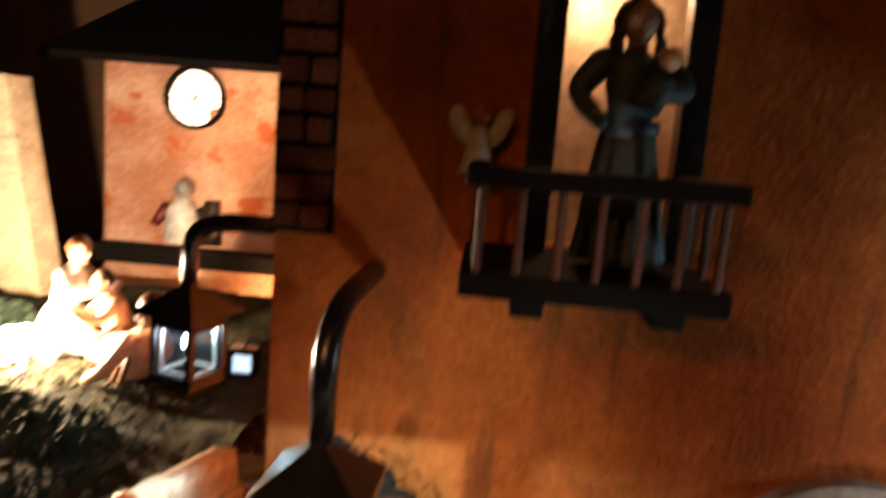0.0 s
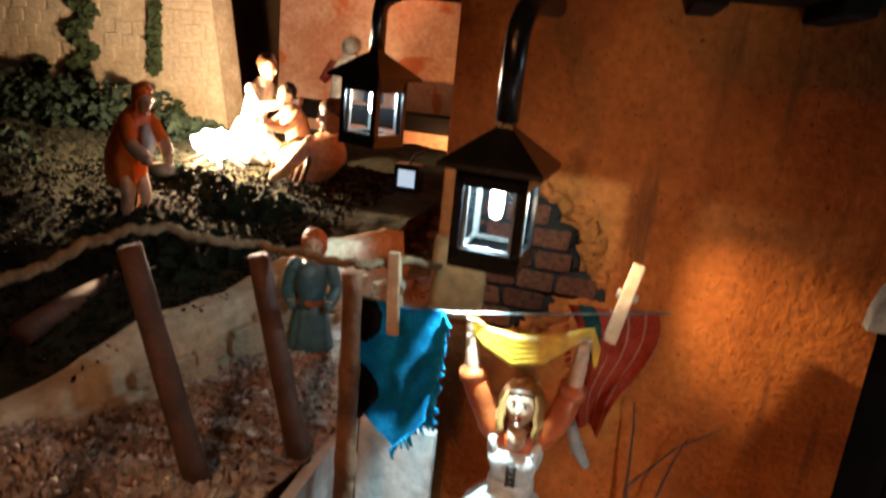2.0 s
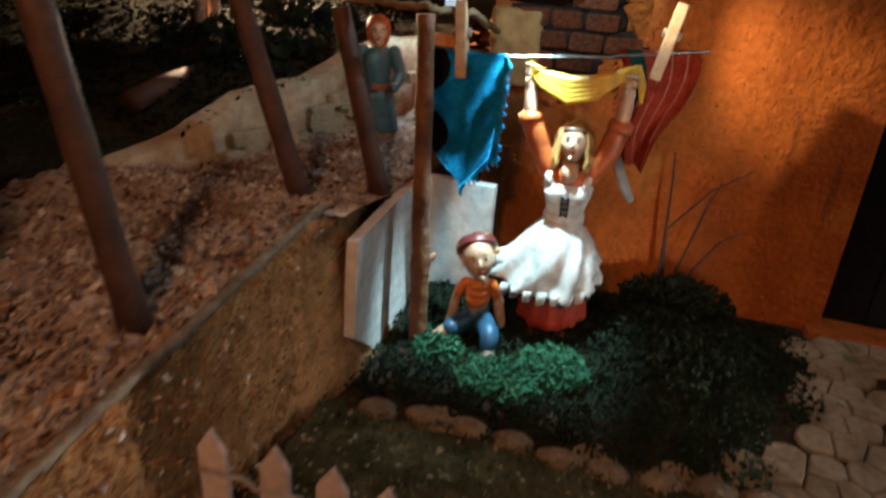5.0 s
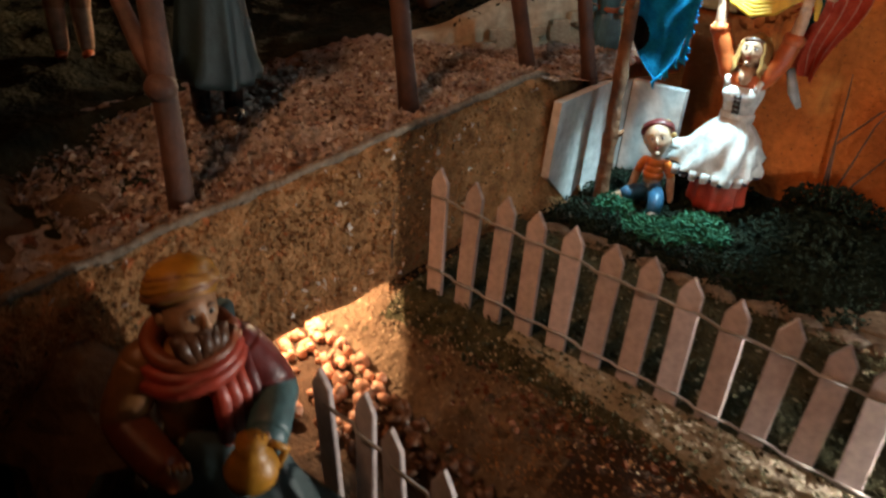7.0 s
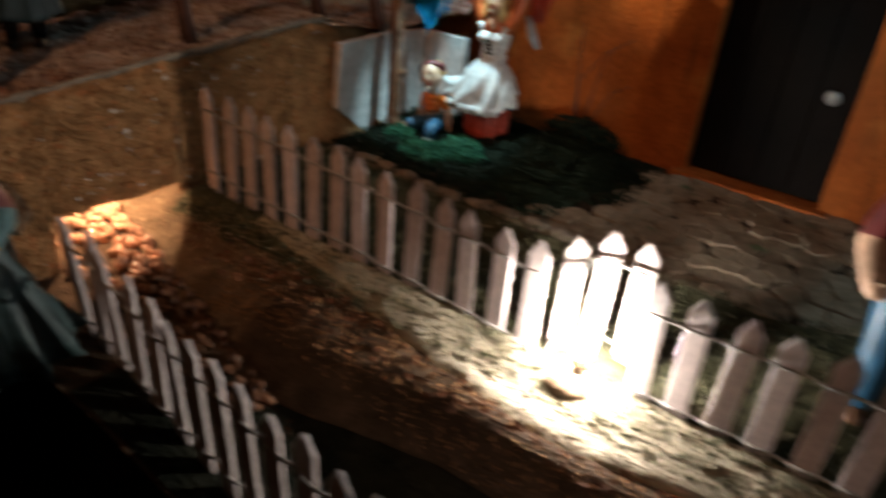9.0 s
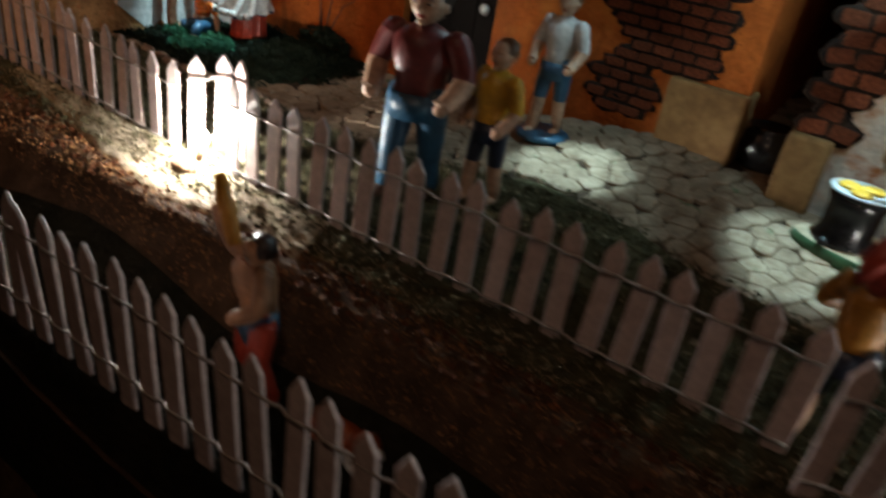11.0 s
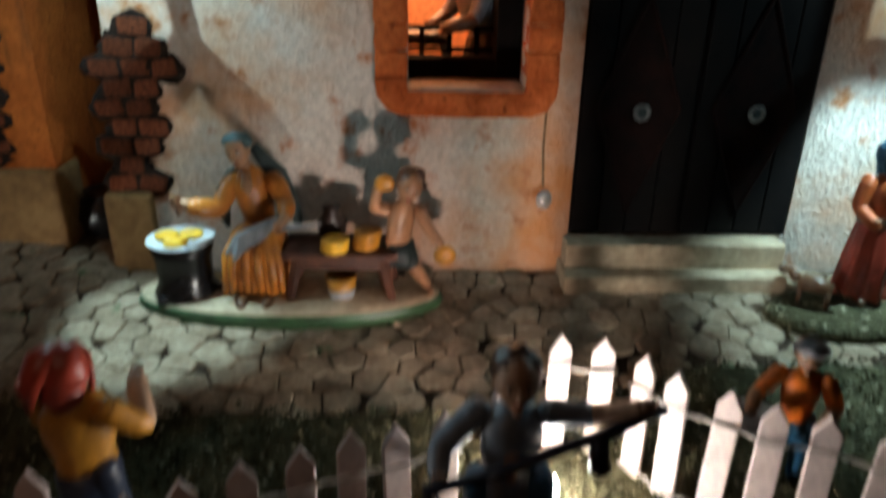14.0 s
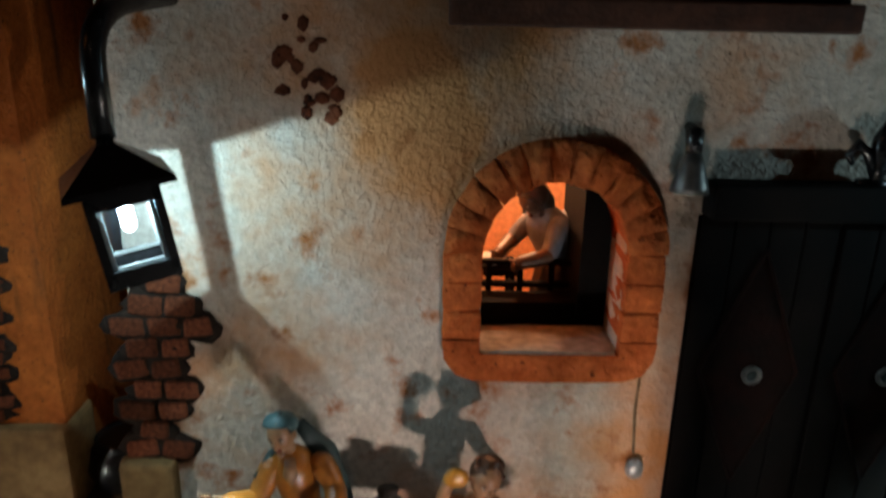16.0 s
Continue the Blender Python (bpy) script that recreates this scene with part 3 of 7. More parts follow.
prism(bm, [(-9.9, 0.8), (-4.43, 0.8), (-4.85, 3.38), (-7.0, 3.46), (-9.9, 3.42)], 0.4)
castle = solid("wall_castle", "cream castle wall scored into rough stone blocks", "wall", bm, CREAM, at=(0, 6.6, 0), kind="structure")

# ---- ochre house ----
def wall_with_holes(name, label, x0, x1, z0, z1, y, thick, holes, mats):
    """A wall in the xz plane at y, thick towards +y, with rectangular openings (x0, x1, z0, z1)."""
    xs = sorted({x0, x1, *[v for h in holes for v in h[:2]]})
    zs = sorted({z0, z1, *[v for h in holes for v in h[2:]]})
    bm = bmesh.new()
    for a, b in zip(xs, xs[1:]):
        for c, d in zip(zs, zs[1:]):
            mx, mz = (a + b) / 2, (c + d) / 2
            if not any(h[0] < mx < h[1] and h[2] < mz < h[3] for h in holes):
                box(bm, (a, y, c), (b, y + thick, d))
    bmesh.ops.remove_doubles(bm, verts=bm.verts, dist=0.0005)
    inner = [f for f in bm.faces if sum(1 for g in bm.faces if g is not f and (g.calc_center_median() - f.calc_center_median()).length < 1e-4)]
    bmesh.ops.delete(bm, geom=inner, context="FACES")
    return solid(name, label, "wall", bm, mats, kind="structure")


DOOR1 = (0.93, 1.80, 0.13, 1.46)
BALC = (0.02, 0.62, 2.70, 3.85)
wall_with_holes("wall_ochre", "rough ochre rendered house front, stained and patchy", -0.93, 3.75, -0.1, 5.0, 2.5, 0.25, [DOOR1, BALC], ORANGE)
bm = bmesh.new()
box(bm, (-0.93, 2.75, -0.1), (-0.68, 6.0, 5.0))
solid("wall_ochre_side", "ochre side wall of the house", "wall", bm, ORANGE, kind="structure")
bm = bmesh.new()
box(bm, (3.50, 2.75, -0.1), (3.75, 6.0, 5.0))
solid("wall_ochre_alley", "ochre side wall along the cobbled alley", "wall", bm, ORANGE, kind="structure")

# ---- white house ----
WIN = (5.76, 6.39, 1.25, 2.04)
DOOR2 = (6.69, 7.97, 0.42, 1.90)
wall_with_holes("wall_white", "rough white rendered house front with brown stains", 4.20, 10.0, -0.1, 5.0, 2.35, 0.25, [WIN, DOOR2], WHITE_WALL)
bm = bmesh.new()
box(bm, (4.20, 2.60, -0.1), (4.45, 6.0, 5.0))
solid("wall_white_alley", "white side wall along the cobbled alley", "wall", bm, WHITE_WALL, kind="structure")
bm = bmesh.new()
box(bm, (3.5, 6.0, -0.1), (4.45, 6.2, 5.0))
solid("wall_alley_end", "plain ochre wall closing the alley", "wall", bm, ORANGE, kind="structure")

# ---- picket fences ----
def picket_mesh():
    bm = bmesh.new()
    w, h = 0.045, 0.64
    prism(bm, [(-w, -0.04), (w, -0.04), (w, h - 0.07), (0, h), (-w, h - 0.07)], 0.022)
    bmesh.ops.bevel(bm, geom=bm.edges[:], offset=0.004, segments=1, affect="EDGES")
    return bm


PICKET_ONE = None


def fence(points, label, top, lean=0, group="picket fences"):
    """Pickets at the given (x, y) places, tied with two wires."""
    global PICKET_ONE
    ob = thing("picket_fence", label, "fence", group)
    base = []
    for n, (x, y) in enumerate(points):
        a, b = points[max(n - 1, 0)], points[min(n + 1, len(points) - 1)]
        yaw = math.degrees(math.atan2(b[1] - a[1], b[0] - a[0]))
        t = n / max(1, len(points) - 1)
        z = (top(x) if callable(top) else top[0] + (top[1] - top[0]) * t) - 0.64 + random.uniform(-0.008, 0.008)
        turn = (random.uniform(-2, 2), lean + random.uniform(-2, 2), yaw + random.uniform(-3, 3))
        if PICKET_ONE is None:
            PICKET_ONE = part("picket", picket_mesh(), PICKET, ob, at=(x, y, z), turn=turn)
        else:
            share(PICKET_ONE, "picket", ob, (x, y, z), turn)
        base.append((x, y, z))
    for h in (0.50, 0.13):
        bm = bmesh.new()
        line = []
        for n, (x, y, z) in enumerate(base):
            a, b = base[max(n - 1, 0)], base[min(n + 1, len(base) - 1)]
            d = Vector((b[0] - a[0], b[1] - a[1], 0)).normalized()
            side = Vector((d.y, -d.x, 0))
            line.append(Vector((x, y, z + h)) + side * 0.014 - d * 0.04)
            line.append(Vector((x, y, z + h + 0.004)) + side * 0.014 + d * 0.04)
            if n < len(base) - 1:
                c = base[n + 1]
                line.append(Vector(((x + c[0]) / 2, (y + c[1]) / 2, (z + c[2]) / 2 + h - 0.012)) - side * 0.012)
        tube(bm, line, 0.007, 6)
        part("binding_wire", bm, WIRE, ob, "thin twisted silver wire", smooth=True)
    return ob


def along(a, b, step):
    a, b = Vector(a), Vector(b)
    n = max(1, round((b - a).length / step))
    return [tuple(a + (b - a) * k / n) for k in range(n + 1)]


fence([(-1.06 + 0.1677 * k, 0.135) for k in range(14)], "white-painted picket fence tied with wire beside the grit wall", top=(0.655, 0.545))
fence([(1.255, 0.20), (1.345, 0.31), (1.51, 0.305)], "short white picket fence set back behind the glaring lamp", top=(0.60, 0.62))
fence(along((1.65, 0.14), (4.705, 0.14), 0.160), "long white-painted picket fence along the cobbled square", top=(0.565, 0.585))
fence(along((4.86, -0.01), (5.93, 0.37), 0.155), "white picket fence overlapping the next run", top=(0.585, 0.615))
fence([(6.10, 0.52), (6.22, 0.76), (6.38, 0.86), (6.54, 0.83)], "white picket fence curved round the second lamp", top=(0.61, 0.61))
fence([(6.655, 0.73), (6.75, 0.60), (6.885, 0.51), (7.01, 0.41), (7.17, 0.36), (7.32, 0.27), (7.47, 0.20), (7.62, 0.12), (7.77, 0.05)], "white picket fence running towards the open ground", top=(0.605, 0.605))
fence(along((-0.62, -0.93), (1.25, -1.13), 0.165) + along((1.42, -1.13), (5.0, -1.05), 0.155), "white picket fence on the near bank of the stream", top=lambda x: 0.28 + 0.09 * (1 - ease(x, -0.62, 0.2)), lean=-4)

# ---- posts and rope ----
def post(x, y, lean_x, lean_y, height, fork=False):
    bm = bmesh.new()
    pts = [(lean_x * k / 6, lean_y * k / 6, height * k / 6) for k in range(7)]
    tube(bm, pts, [0.050, 0.046, 0.044, 0.045, 0.042, 0.043, 0.040], 12)
    if fork:
        mid = Vector(pts[3])
        tube(bm, [mid, mid + Vector((-0.09, 0, 0.06)), mid + Vector((-0.21, 0.01, 0.19)), mid + Vector((-0.36, 0.02, 0.38))], [0.040, 0.036, 0.030, 0.026], 10)
        ball(bm, mid + Vector((0.02, -0.02, -0.02)), (0.058, 0.055, 0.05), 0, seg=12)
    return solid("wooden_post", "brown wooden dowel post standing on the terrace edge", "post", bm, POST_WOOD, at=(x, y, terrace_z(x, y) - 0.03), smooth=True, group="posts along the terrace")


post(-1.36, -0.95, -0.25, 0.1, 0.9, True)
post(-1.40, 0.30, -0.20, 0.0, 1.06)
post(-1.41, 1.35, -0.27, 0.0, 0.86)
post(-1.22, 1.75, -0.21, 0.0, 0.84)

# ---- lanterns ----
def lantern(x, y, z, reach, up, side, label, tilt=0):
    """A black lantern with its roof's tip at z, hanging from a bent pipe that leaves the wall at reach."""
    ob = thing("lantern", label, "lantern", "wall lanterns", at=(x, y, z), turn=(0, tilt, side))
    ob.scale = (0.87, 0.87, 0.95)
    bm = bmesh.new()
    b = pose(0, 0, 0, 0, tilt, side).to_3x3().inverted() @ (Vector(reach) - Vector((x, y, z)))
    b = Vector((b.x / 0.87, b.y / 0.87, b.z / 0.95))
    rise = pose(0, 0, 0, 0, tilt, side).to_3x3().inverted() @ Vector((0, 0, up))
    pts = [Vector((0, 0, 0)), rise * 0.55]
    corner = rise
    for k in range(1, 7):
        t = k / 6
        pts.append((1 - t) ** 2 * pts[1] + 2 * t * (1 - t) * corner + t * t * (corner + (b - corner) * 0.5))
    pts.append(b)
    tube(bm, pts, 0.047, 14)
    part("bent_pipe", bm, BLACK, ob, "glossy black bent pipe", smooth=True)
    bm = bmesh.new()
    lathe(bm, (0, 0, 0), [(0.295, -0.165), (0.29, -0.145), (0.05, -0.02), (0.035, 0.02)], 4, phase=0.78)
    bmesh.ops.rotate(bm, verts=bm.verts, matrix=Matrix.Rotation(radians(45), 3, "Z"))
    part("roof", bm, BLACK, ob)
    bm = bmesh.new()
    w = 0.125
    for sx in (-1, 1):
        for sy in (-1, 1):
            box(bm, (sx * w - 0.018, sy * w - 0.018, -0.50), (sx * w + 0.018, sy * w + 0.018, -0.14))
    for z0, z1 in ((-0.53, -0.46), (-0.23, -0.14)):
        for s in (-1, 1):
            box(bm, (-w - 0.018, s * w - 0.018, z0), (w + 0.018, s * w + 0.018, z1))
            box(bm, (s * w - 0.017, -w + 0.018, z0), (s * w + 0.017, w - 0.018, z1))
    part("frame", bm, BLACK, ob)
    for n, (px, py, qx, qy) in enumerate(((-1, -1, 1, -1), (1, -1, 1, 1), (1, 1, -1, 1), (-1, 1, -1, -1))):
        bm = bmesh.new()
        v = [bm.verts.new((px * 0.11, py * 0.11, -0.48)), bm.verts.new((qx * 0.11, qy * 0.11, -0.48)), bm.verts.new((qx * 0.11, qy * 0.11, -0.19)), bm.verts.new((px * 0.11, py * 0.11, -0.19))]
        face = bm.faces.new(v)
        bmesh.ops.solidify(bm, geom=[face], thickness=0.006)
        pane = part("pane", bm, PANE, ob)
        pane.visible_shadow = False
    # pale metal strips stand in for bulb light on the frame's inner edges
    for n in range(4):
        bm = bmesh.new()
        for lo, hi in (((-0.100, -0.466), (0.100, -0.454)), ((-0.100, -0.454), (-0.090, -0.236)), ((0.090, -0.454), (0.100, -0.236))):
            box(bm, (lo[0], -0.112, lo[1]), (hi[0], -0.100, hi[1]))
        part("pane_bead", bm, TIN, ob, "pale strip round the pane for the frame's lit inner edge", turn=(0, 0, 90 * n))
    bm = bmesh.new()
    lathe(bm, (0, 0, 0), [(0.004, -0.36), (0.022, -0.35), (0.03, -0.33), (0.03, -0.25), (0.022, -0.24)], 12)
    bulb = part("bulb", bm, BULB, ob, "lit white bulb", smooth=True)
    bulb.visible_shadow = False
    return ob


lantern(-0.57, 1.86, 2.15, (-0.53, 2.5, 2.57), 0.42, -3, "black metal lantern with lit white bulb on a bent pipe")
lantern(-1.51, 3.10, 2.32, (-0.92, 3.10, 2.62), 0.33, -20, "black metal lantern lit white beside the ochre house")
lantern(4.41, 1.83, 2.27, (4.50, 2.36, 2.75), 0.45, 27, "black metal lantern lit white on the white house", -9)
lantern(3.00, 1.90, 2.50, (3.00, 2.5, 2.95), 0.42, 0, "black metal lantern lit white over the cobbles")
lantern(8.55, 1.85, 2.40, (8.55, 2.36, 2.85), 0.42, 0, "black metal lantern lit white beyond the black door")

# ---- doors, window, step ----
def plank_door(name, label, x0, x1, z0, z1, y, leaves, lozenge):
    ob = thing(name, label, "door", kind="structure")
    bm = bmesh.new()
    box(bm, (x0 - 0.02, y + 0.03, z0 - 0.02), (x1 + 0.02, y + 0.10, z1 + 0.02))
    part("door_leaf", bm, DARK_WOOD, ob)
    w = (x1 - x0) / leaves
    for n in range(leaves):
        a = x0 + n * w
        for k in range(4):
            bm = bmesh.new()
            box(bm, (a + 0.01 + k * (w - 0.02) / 4 + 0.004, y, z0 + 0.01), (a + 0.01 + (k + 1) * (w - 0.02) / 4 - 0.004, y + 0.03, z1 - 0.01), bevel=0.006)
            part("plank", bm, DARK_WOOD, ob)
        if lozenge:
            cx, cz, hx, hz = a + w / 2, (z0 + z1) / 2, w * 0.36, (z1 - z0) * 0.40
            bm = bmesh.new()
            pts = [(cx, cz + hz), (cx + hx, cz), (cx, cz - hz), (cx - hx, cz)]
            for p, q in zip(pts, pts[1:] + pts[:1]):
                tube(bm, [(p[0], y - 0.006, p[1]), (q[0], y - 0.006, q[1])], 0.010, 6)
            part("lozenge_moulding", bm, DOOR_WOOD, ob)
            bm = bmesh.new()
            prism(bm, [(x, z) for x, z in pts], 0.012)
            part("lozenge_panel", bm, DOOR_WOOD, ob, at=(0, y - 0.005, 0))
    return ob


d = plank_door("door_1", "dark stained plank door in the ochre house", DOOR1[0], DOOR1[1], DOOR1[2], DOOR1[3], 2.58, 1, False)
bm = bmesh.new()
ball(bm, (1.67, 2.545, 0.80), (0.045, 0.03, 0.045))
part("door_knob", bm, TIN, d, "pale round knob", smooth=True)
bm = bmesh.new()
outer = [(1.365 + 0.50 * math.cos(a), 1.46 + 0.46 * math.sin(a)) for a in (math.pi * k / 16 for k in range(17))]
prism(bm, outer, 0.14)
part("arch_hood", bm, HOOD_STONE, d, "rounded grey stone hood", at=(0, 2.42, 0))
bm = bmesh.new()
box(bm, (0.86, 2.42, 0.06), (1.87, 2.50, 0.13), bevel=0.01)
part("threshold", bm, ORANGE, d)

d = plank_door("door_2", "black double door with reddish lozenge panels", DOOR2[0], DOOR2[1], DOOR2[2], DOOR2[3], 2.34, 2, True)
bm = bmesh.new()
box(bm, (6.70, 2.22, 1.90), (8.10, 2.40, 2.06), bevel=0.02)
part("lintel", bm, DARK_WOOD, d, "heavy black wooden lintel")
for x in (7.03, 7.66):
    bm = bmesh.new()
    lathe(bm, (0, 0, 0), [(0.026, 0), (0.046, 0), (0.048, 0.010), (0.038, 0.018), (0.028, 0.014), (0.026, 0.004)], 20, caps=False)
    bmesh.ops.rotate(bm, verts=bm.verts, matrix=Matrix.Rotation(radians(90), 3, "X"))
    knob = part("door_knob", bm, DULL_TIN, d, "round dull metal stud", at=(x, 2.335, 1.14), smooth=True)
    bm = bmesh.new()
    ball(bm, (0, -0.003, 0), (0.028, 0.010, 0.028), 0, seg=12)
    part("glass_eye", bm, DARK_TEAL, knob, "dark green glass centre", smooth=True)
bm = bmesh.new()
tube(bm, [(7.38, 2.27, 2.05), (7.38, 2.27, 2.13), (7.38, 2.27, 2.20), (7.38, 2.27, 2.26), (7.38, 2.27, 2.33)], [0.03, 0.025, 0.045, 0.04, 0.004], 10)
tube(bm, [(7.30, 2.27, 2.065), (7.46, 2.27, 2.065)], 0.025, 8)
for s in (-1, 1):
    tube(bm, [(7.38 + s * 0.02, 2.27, 2.10), (7.38 + s * 0.05, 2.27, 2.19), (7.38 + s * 0.10, 2.27, 2.23), (7.38 + s * 0.135, 2.27, 2.18), (7.38 + s * 0.11, 2.27, 2.145)], [0.015, 0.025, 0.024, 0.018, 0.012], 8)
part("finial", bm, BLACK, d, "black wrought fleur ornament", smooth=True)

bm = bmesh.new()
box(bm, (6.64, 2.08, 0.10), (7.90, 2.36, 0.27), bevel=0.012)
solid("door_step", "worn cream stone step below the black door", "step", bm, CREAM)
bm = bmesh.new()
box(bm, (6.66, 2.20, 0.27), (7.92, 2.35, 0.415), bevel=0.012)
solid("door_step", "narrow cream stone ledge below the black door", "step", bm, CREAM)

# arched window of the white house
arch = thing("window_1", "arched window framed with orange painted stones", "window", kind="structure")


def arch_at(t, half, spring, rise):
    a = math.pi * t
    return 6.075 - half * math.cos(a), spring + rise * math.sin(a)


def worn(bm, amount=0.012, seed=0.0):
    """Breaks straight edges so that a cast block looks modelled by hand."""
    bmesh.ops.subdivide_edges(bm, edges=bm.edges[:], cuts=2, use_grid_fill=True)
    for v in bm.verts:
        v.co += amount * noise.noise_vector(v.co * 11 + Vector((seed, 0, 0)))


STONES = 13
for n in range(STONES):
    t0, t1 = (n + 0.02) / STONES, (n + 0.98) / STONES
    bm = bmesh.new()
    inner = [arch_at(t0 + (t1 - t0) * k / 3, 0.315, 1.72, 0.32) for k in range(4)]
    outer = [arch_at(t0 + (t1 - t0) * k / 3, 0.485, 1.72, 0.50) for k in range(4)]
    prism(bm, inner + outer[::-1], 0.30)
    worn(bm, 0.010, n)
    part("arch_stone", bm, ARCH, arch, at=(0, 2.29 + random.uniform(-0.006, 0.006), 0), smooth=True)
for s in (-1, 1):
    for n, (z0, z1) in enumerate(((1.315, 1.45), (1.455, 1.585), (1.59, 1.72))):
        bm = bmesh.new()
        box(bm, (min(s * 0.315, s * 0.485), 0, z0), (max(s * 0.315, s * 0.485), 0.30, z1), bevel=0.010)
        worn(bm, 0.010, n + 5 * s)
        part("arch_stone", bm, ARCH, arch, at=(6.075, 2.29 + random.uniform(-0.006, 0.006), 0), smooth=True)
bm = bmesh.new()
foot_line = [(-0.485, 1.31), (-0.475, 1.22), (-0.42, 1.145), (-0.34, 1.115), (0.0, 1.11), (0.34, 1.115), (0.43, 1.145), (0.475, 1.22), (0.485, 1.31), (0.316, 1.31), (0.314, 1.247), (-0.314, 1.247), (-0.316, 1.31)]
prism(bm, foot_line, 0.06)
part("window_sill", bm, ARCH, arch, at=(6.075, 2.29, 0))
bm = bmesh.new()
box(bm, (5.765, 2.30, 1.20), (6.385, 2.60, 1.262), bevel=0.012)
worn(bm, 0.012, 3)
part("sill_ledge", bm, HOOD_STONE, arch, "pale crumbly inner sill", smooth=True)
bm = bmesh.new()
box(bm, (6.25, 2.60, 1.31), (6.45, 3.10, 2.1))
part("inner_jamb", bm, DARK_WOOD, arch, "dark wooden inner jamb")
# room behind it
bm = bmesh.new()
box(bm, (5.2, 3.6, 1.0), (7.0, 3.7, 2.8))
box(bm, (5.2, 2.62, 1.0), (5.3, 3.6, 2.8))
box(bm, (6.9, 2.62, 1.0), (7.0, 3.6, 2.8))
box(bm, (5.3, 2.62, 1.0), (6.9, 3.6, 1.06))
box(bm, (5.3, 2.62, 2.5), (6.9, 3.6, 2.56))
solid("room_wall", "orange lit plaster room behind the arched window", "room", bm, ROOM_GLOW, kind="structure")
point_lamp("room_lamp", 5.85, 3.40, 2.30, 0.55, (1.0, 0.60, 0.34))
bm = bmesh.new()
box(bm, (5.5, 2.62, 1.06), (6.5, 2.78, 1.37))
solid("indoor_shelf", "black ledge inside the arched window", "shelf", bm, DARK_WOOD)
ob = thing("indoor_rail", "black wooden balustrade inside the window", "railing")
for z in (1.38, 1.50):
    bm = bmesh.new()
    box(bm, (5.6, 2.80, z), (6.4, 2.84, z + 0.025))
    part("rail", bm, DARK_WOOD, ob)
for k in range(5):
    bm = bmesh.new()
    box(bm, (5.66 + 0.16 * k, 2.805, 1.06), (5.69 + 0.16 * k, 2.835, 1.50))
    part("baluster", bm, DARK_WOOD, ob)

# spoon on a cord, bell, upper beam
ob = thing("hanging_spoon", "brass spoon hanging on a cord beside the door", "spoon")
bm = bmesh.new()
tube(bm, [(6.51, 2.325, 1.22), (6.505, 2.325, 0.95), (6.52, 2.325, 0.72)], 0.007, 6)
part("cord", bm, ROPE, ob)
bm = bmesh.new()
ball(bm, (6.53, 2.315, 0.64), (0.045, 0.03, 0.055))
part("bowl", bm, TIN, ob, smooth=True)
ob = thing("wall_bell", "small dull metal bell hung on the wall", "bell")
bm = bmesh.new()
lathe(bm, (6.60, 2.26, 2.02), [(0.08, 0.0), (0.075, 0.03), (0.05, 0.12), (0.03, 0.17)], 14)
part("bell_cup", bm, DULL_TIN, ob, "dull grey bell", smooth=True)
bm = bmesh.new()
tube(bm, [(6.60, 2.26, 2.18), (6.60, 2.27, 2.26), (6.60, 2.35, 2.28)], [0.035, 0.04, 0.02], 8)
part("bracket", bm, BLACK, ob, smooth=True)
ob = thing("upper_balcony", "dark balcony floor on a red-brown beam", "balcony")
bm = bmesh.new()
box(bm, (5.58, 1.95, 2.66), (7.02, 2.02, 2.76), bevel=0.01)
part("beam", bm, POST_WOOD, ob)
bm = bmesh.new()
box(bm, (5.60, 2.02, 2.72), (7.00, 2.35, 2.80))
part("floor_board", bm, DARK_WOOD, ob)
bm = bmesh.new()
for n in range(26):
    a, r = random.uniform(0, 6.28), random.uniform(0, 1)
    rock(bm, (5.02 + 0.14 * r * math.cos(a) - 0.05 * math.sin(a), 2.35, 2.48 + 0.24 * r * math.sin(a)), (random.uniform(0.015, 0.04), 0.012, random.uniform(0.015, 0.04)), n, sub=1)
solid("render_scar", "brown crumbling scar in the white render", "wall damage", bm, BRICK, kind="structure")

# ---- brick patches ----
BRICK_ONE = []
for n in range(5):
    bm = bmesh.new()
    made = box(bm, (-0.5, -0.5, -0.5), (0.5, 0.5, 0.5))
    bmesh.ops.bevel(bm, geom=bm.edges[:], offset=0.09, segments=1, affect="EDGES")
    for v in bm.verts:
        v.co += 0.10 * noise.noise_vector(v.co * 2 + Vector((n * 5.1, 0, 0)))
    mesh = bpy.data.meshes.new("brick")
    bm.transform(Matrix.Scale(U, 4))
    bm.to_mesh(mesh)
    bm.free()
    mesh.materials.append(BRICK)
    BRICK_ONE.append(mesh)


def one_brick(parent, c, size, name="brick", tilt=1.5):
    o = new(name, random.choice(BRICK_ONE))
    o.matrix_basis = pose(c[0] * U, c[1] * U, c[2] * U, 0, random.uniform(-tilt, tilt), 0) @ Matrix.Diagonal((*size, 1))
    o.parent = parent
    return o


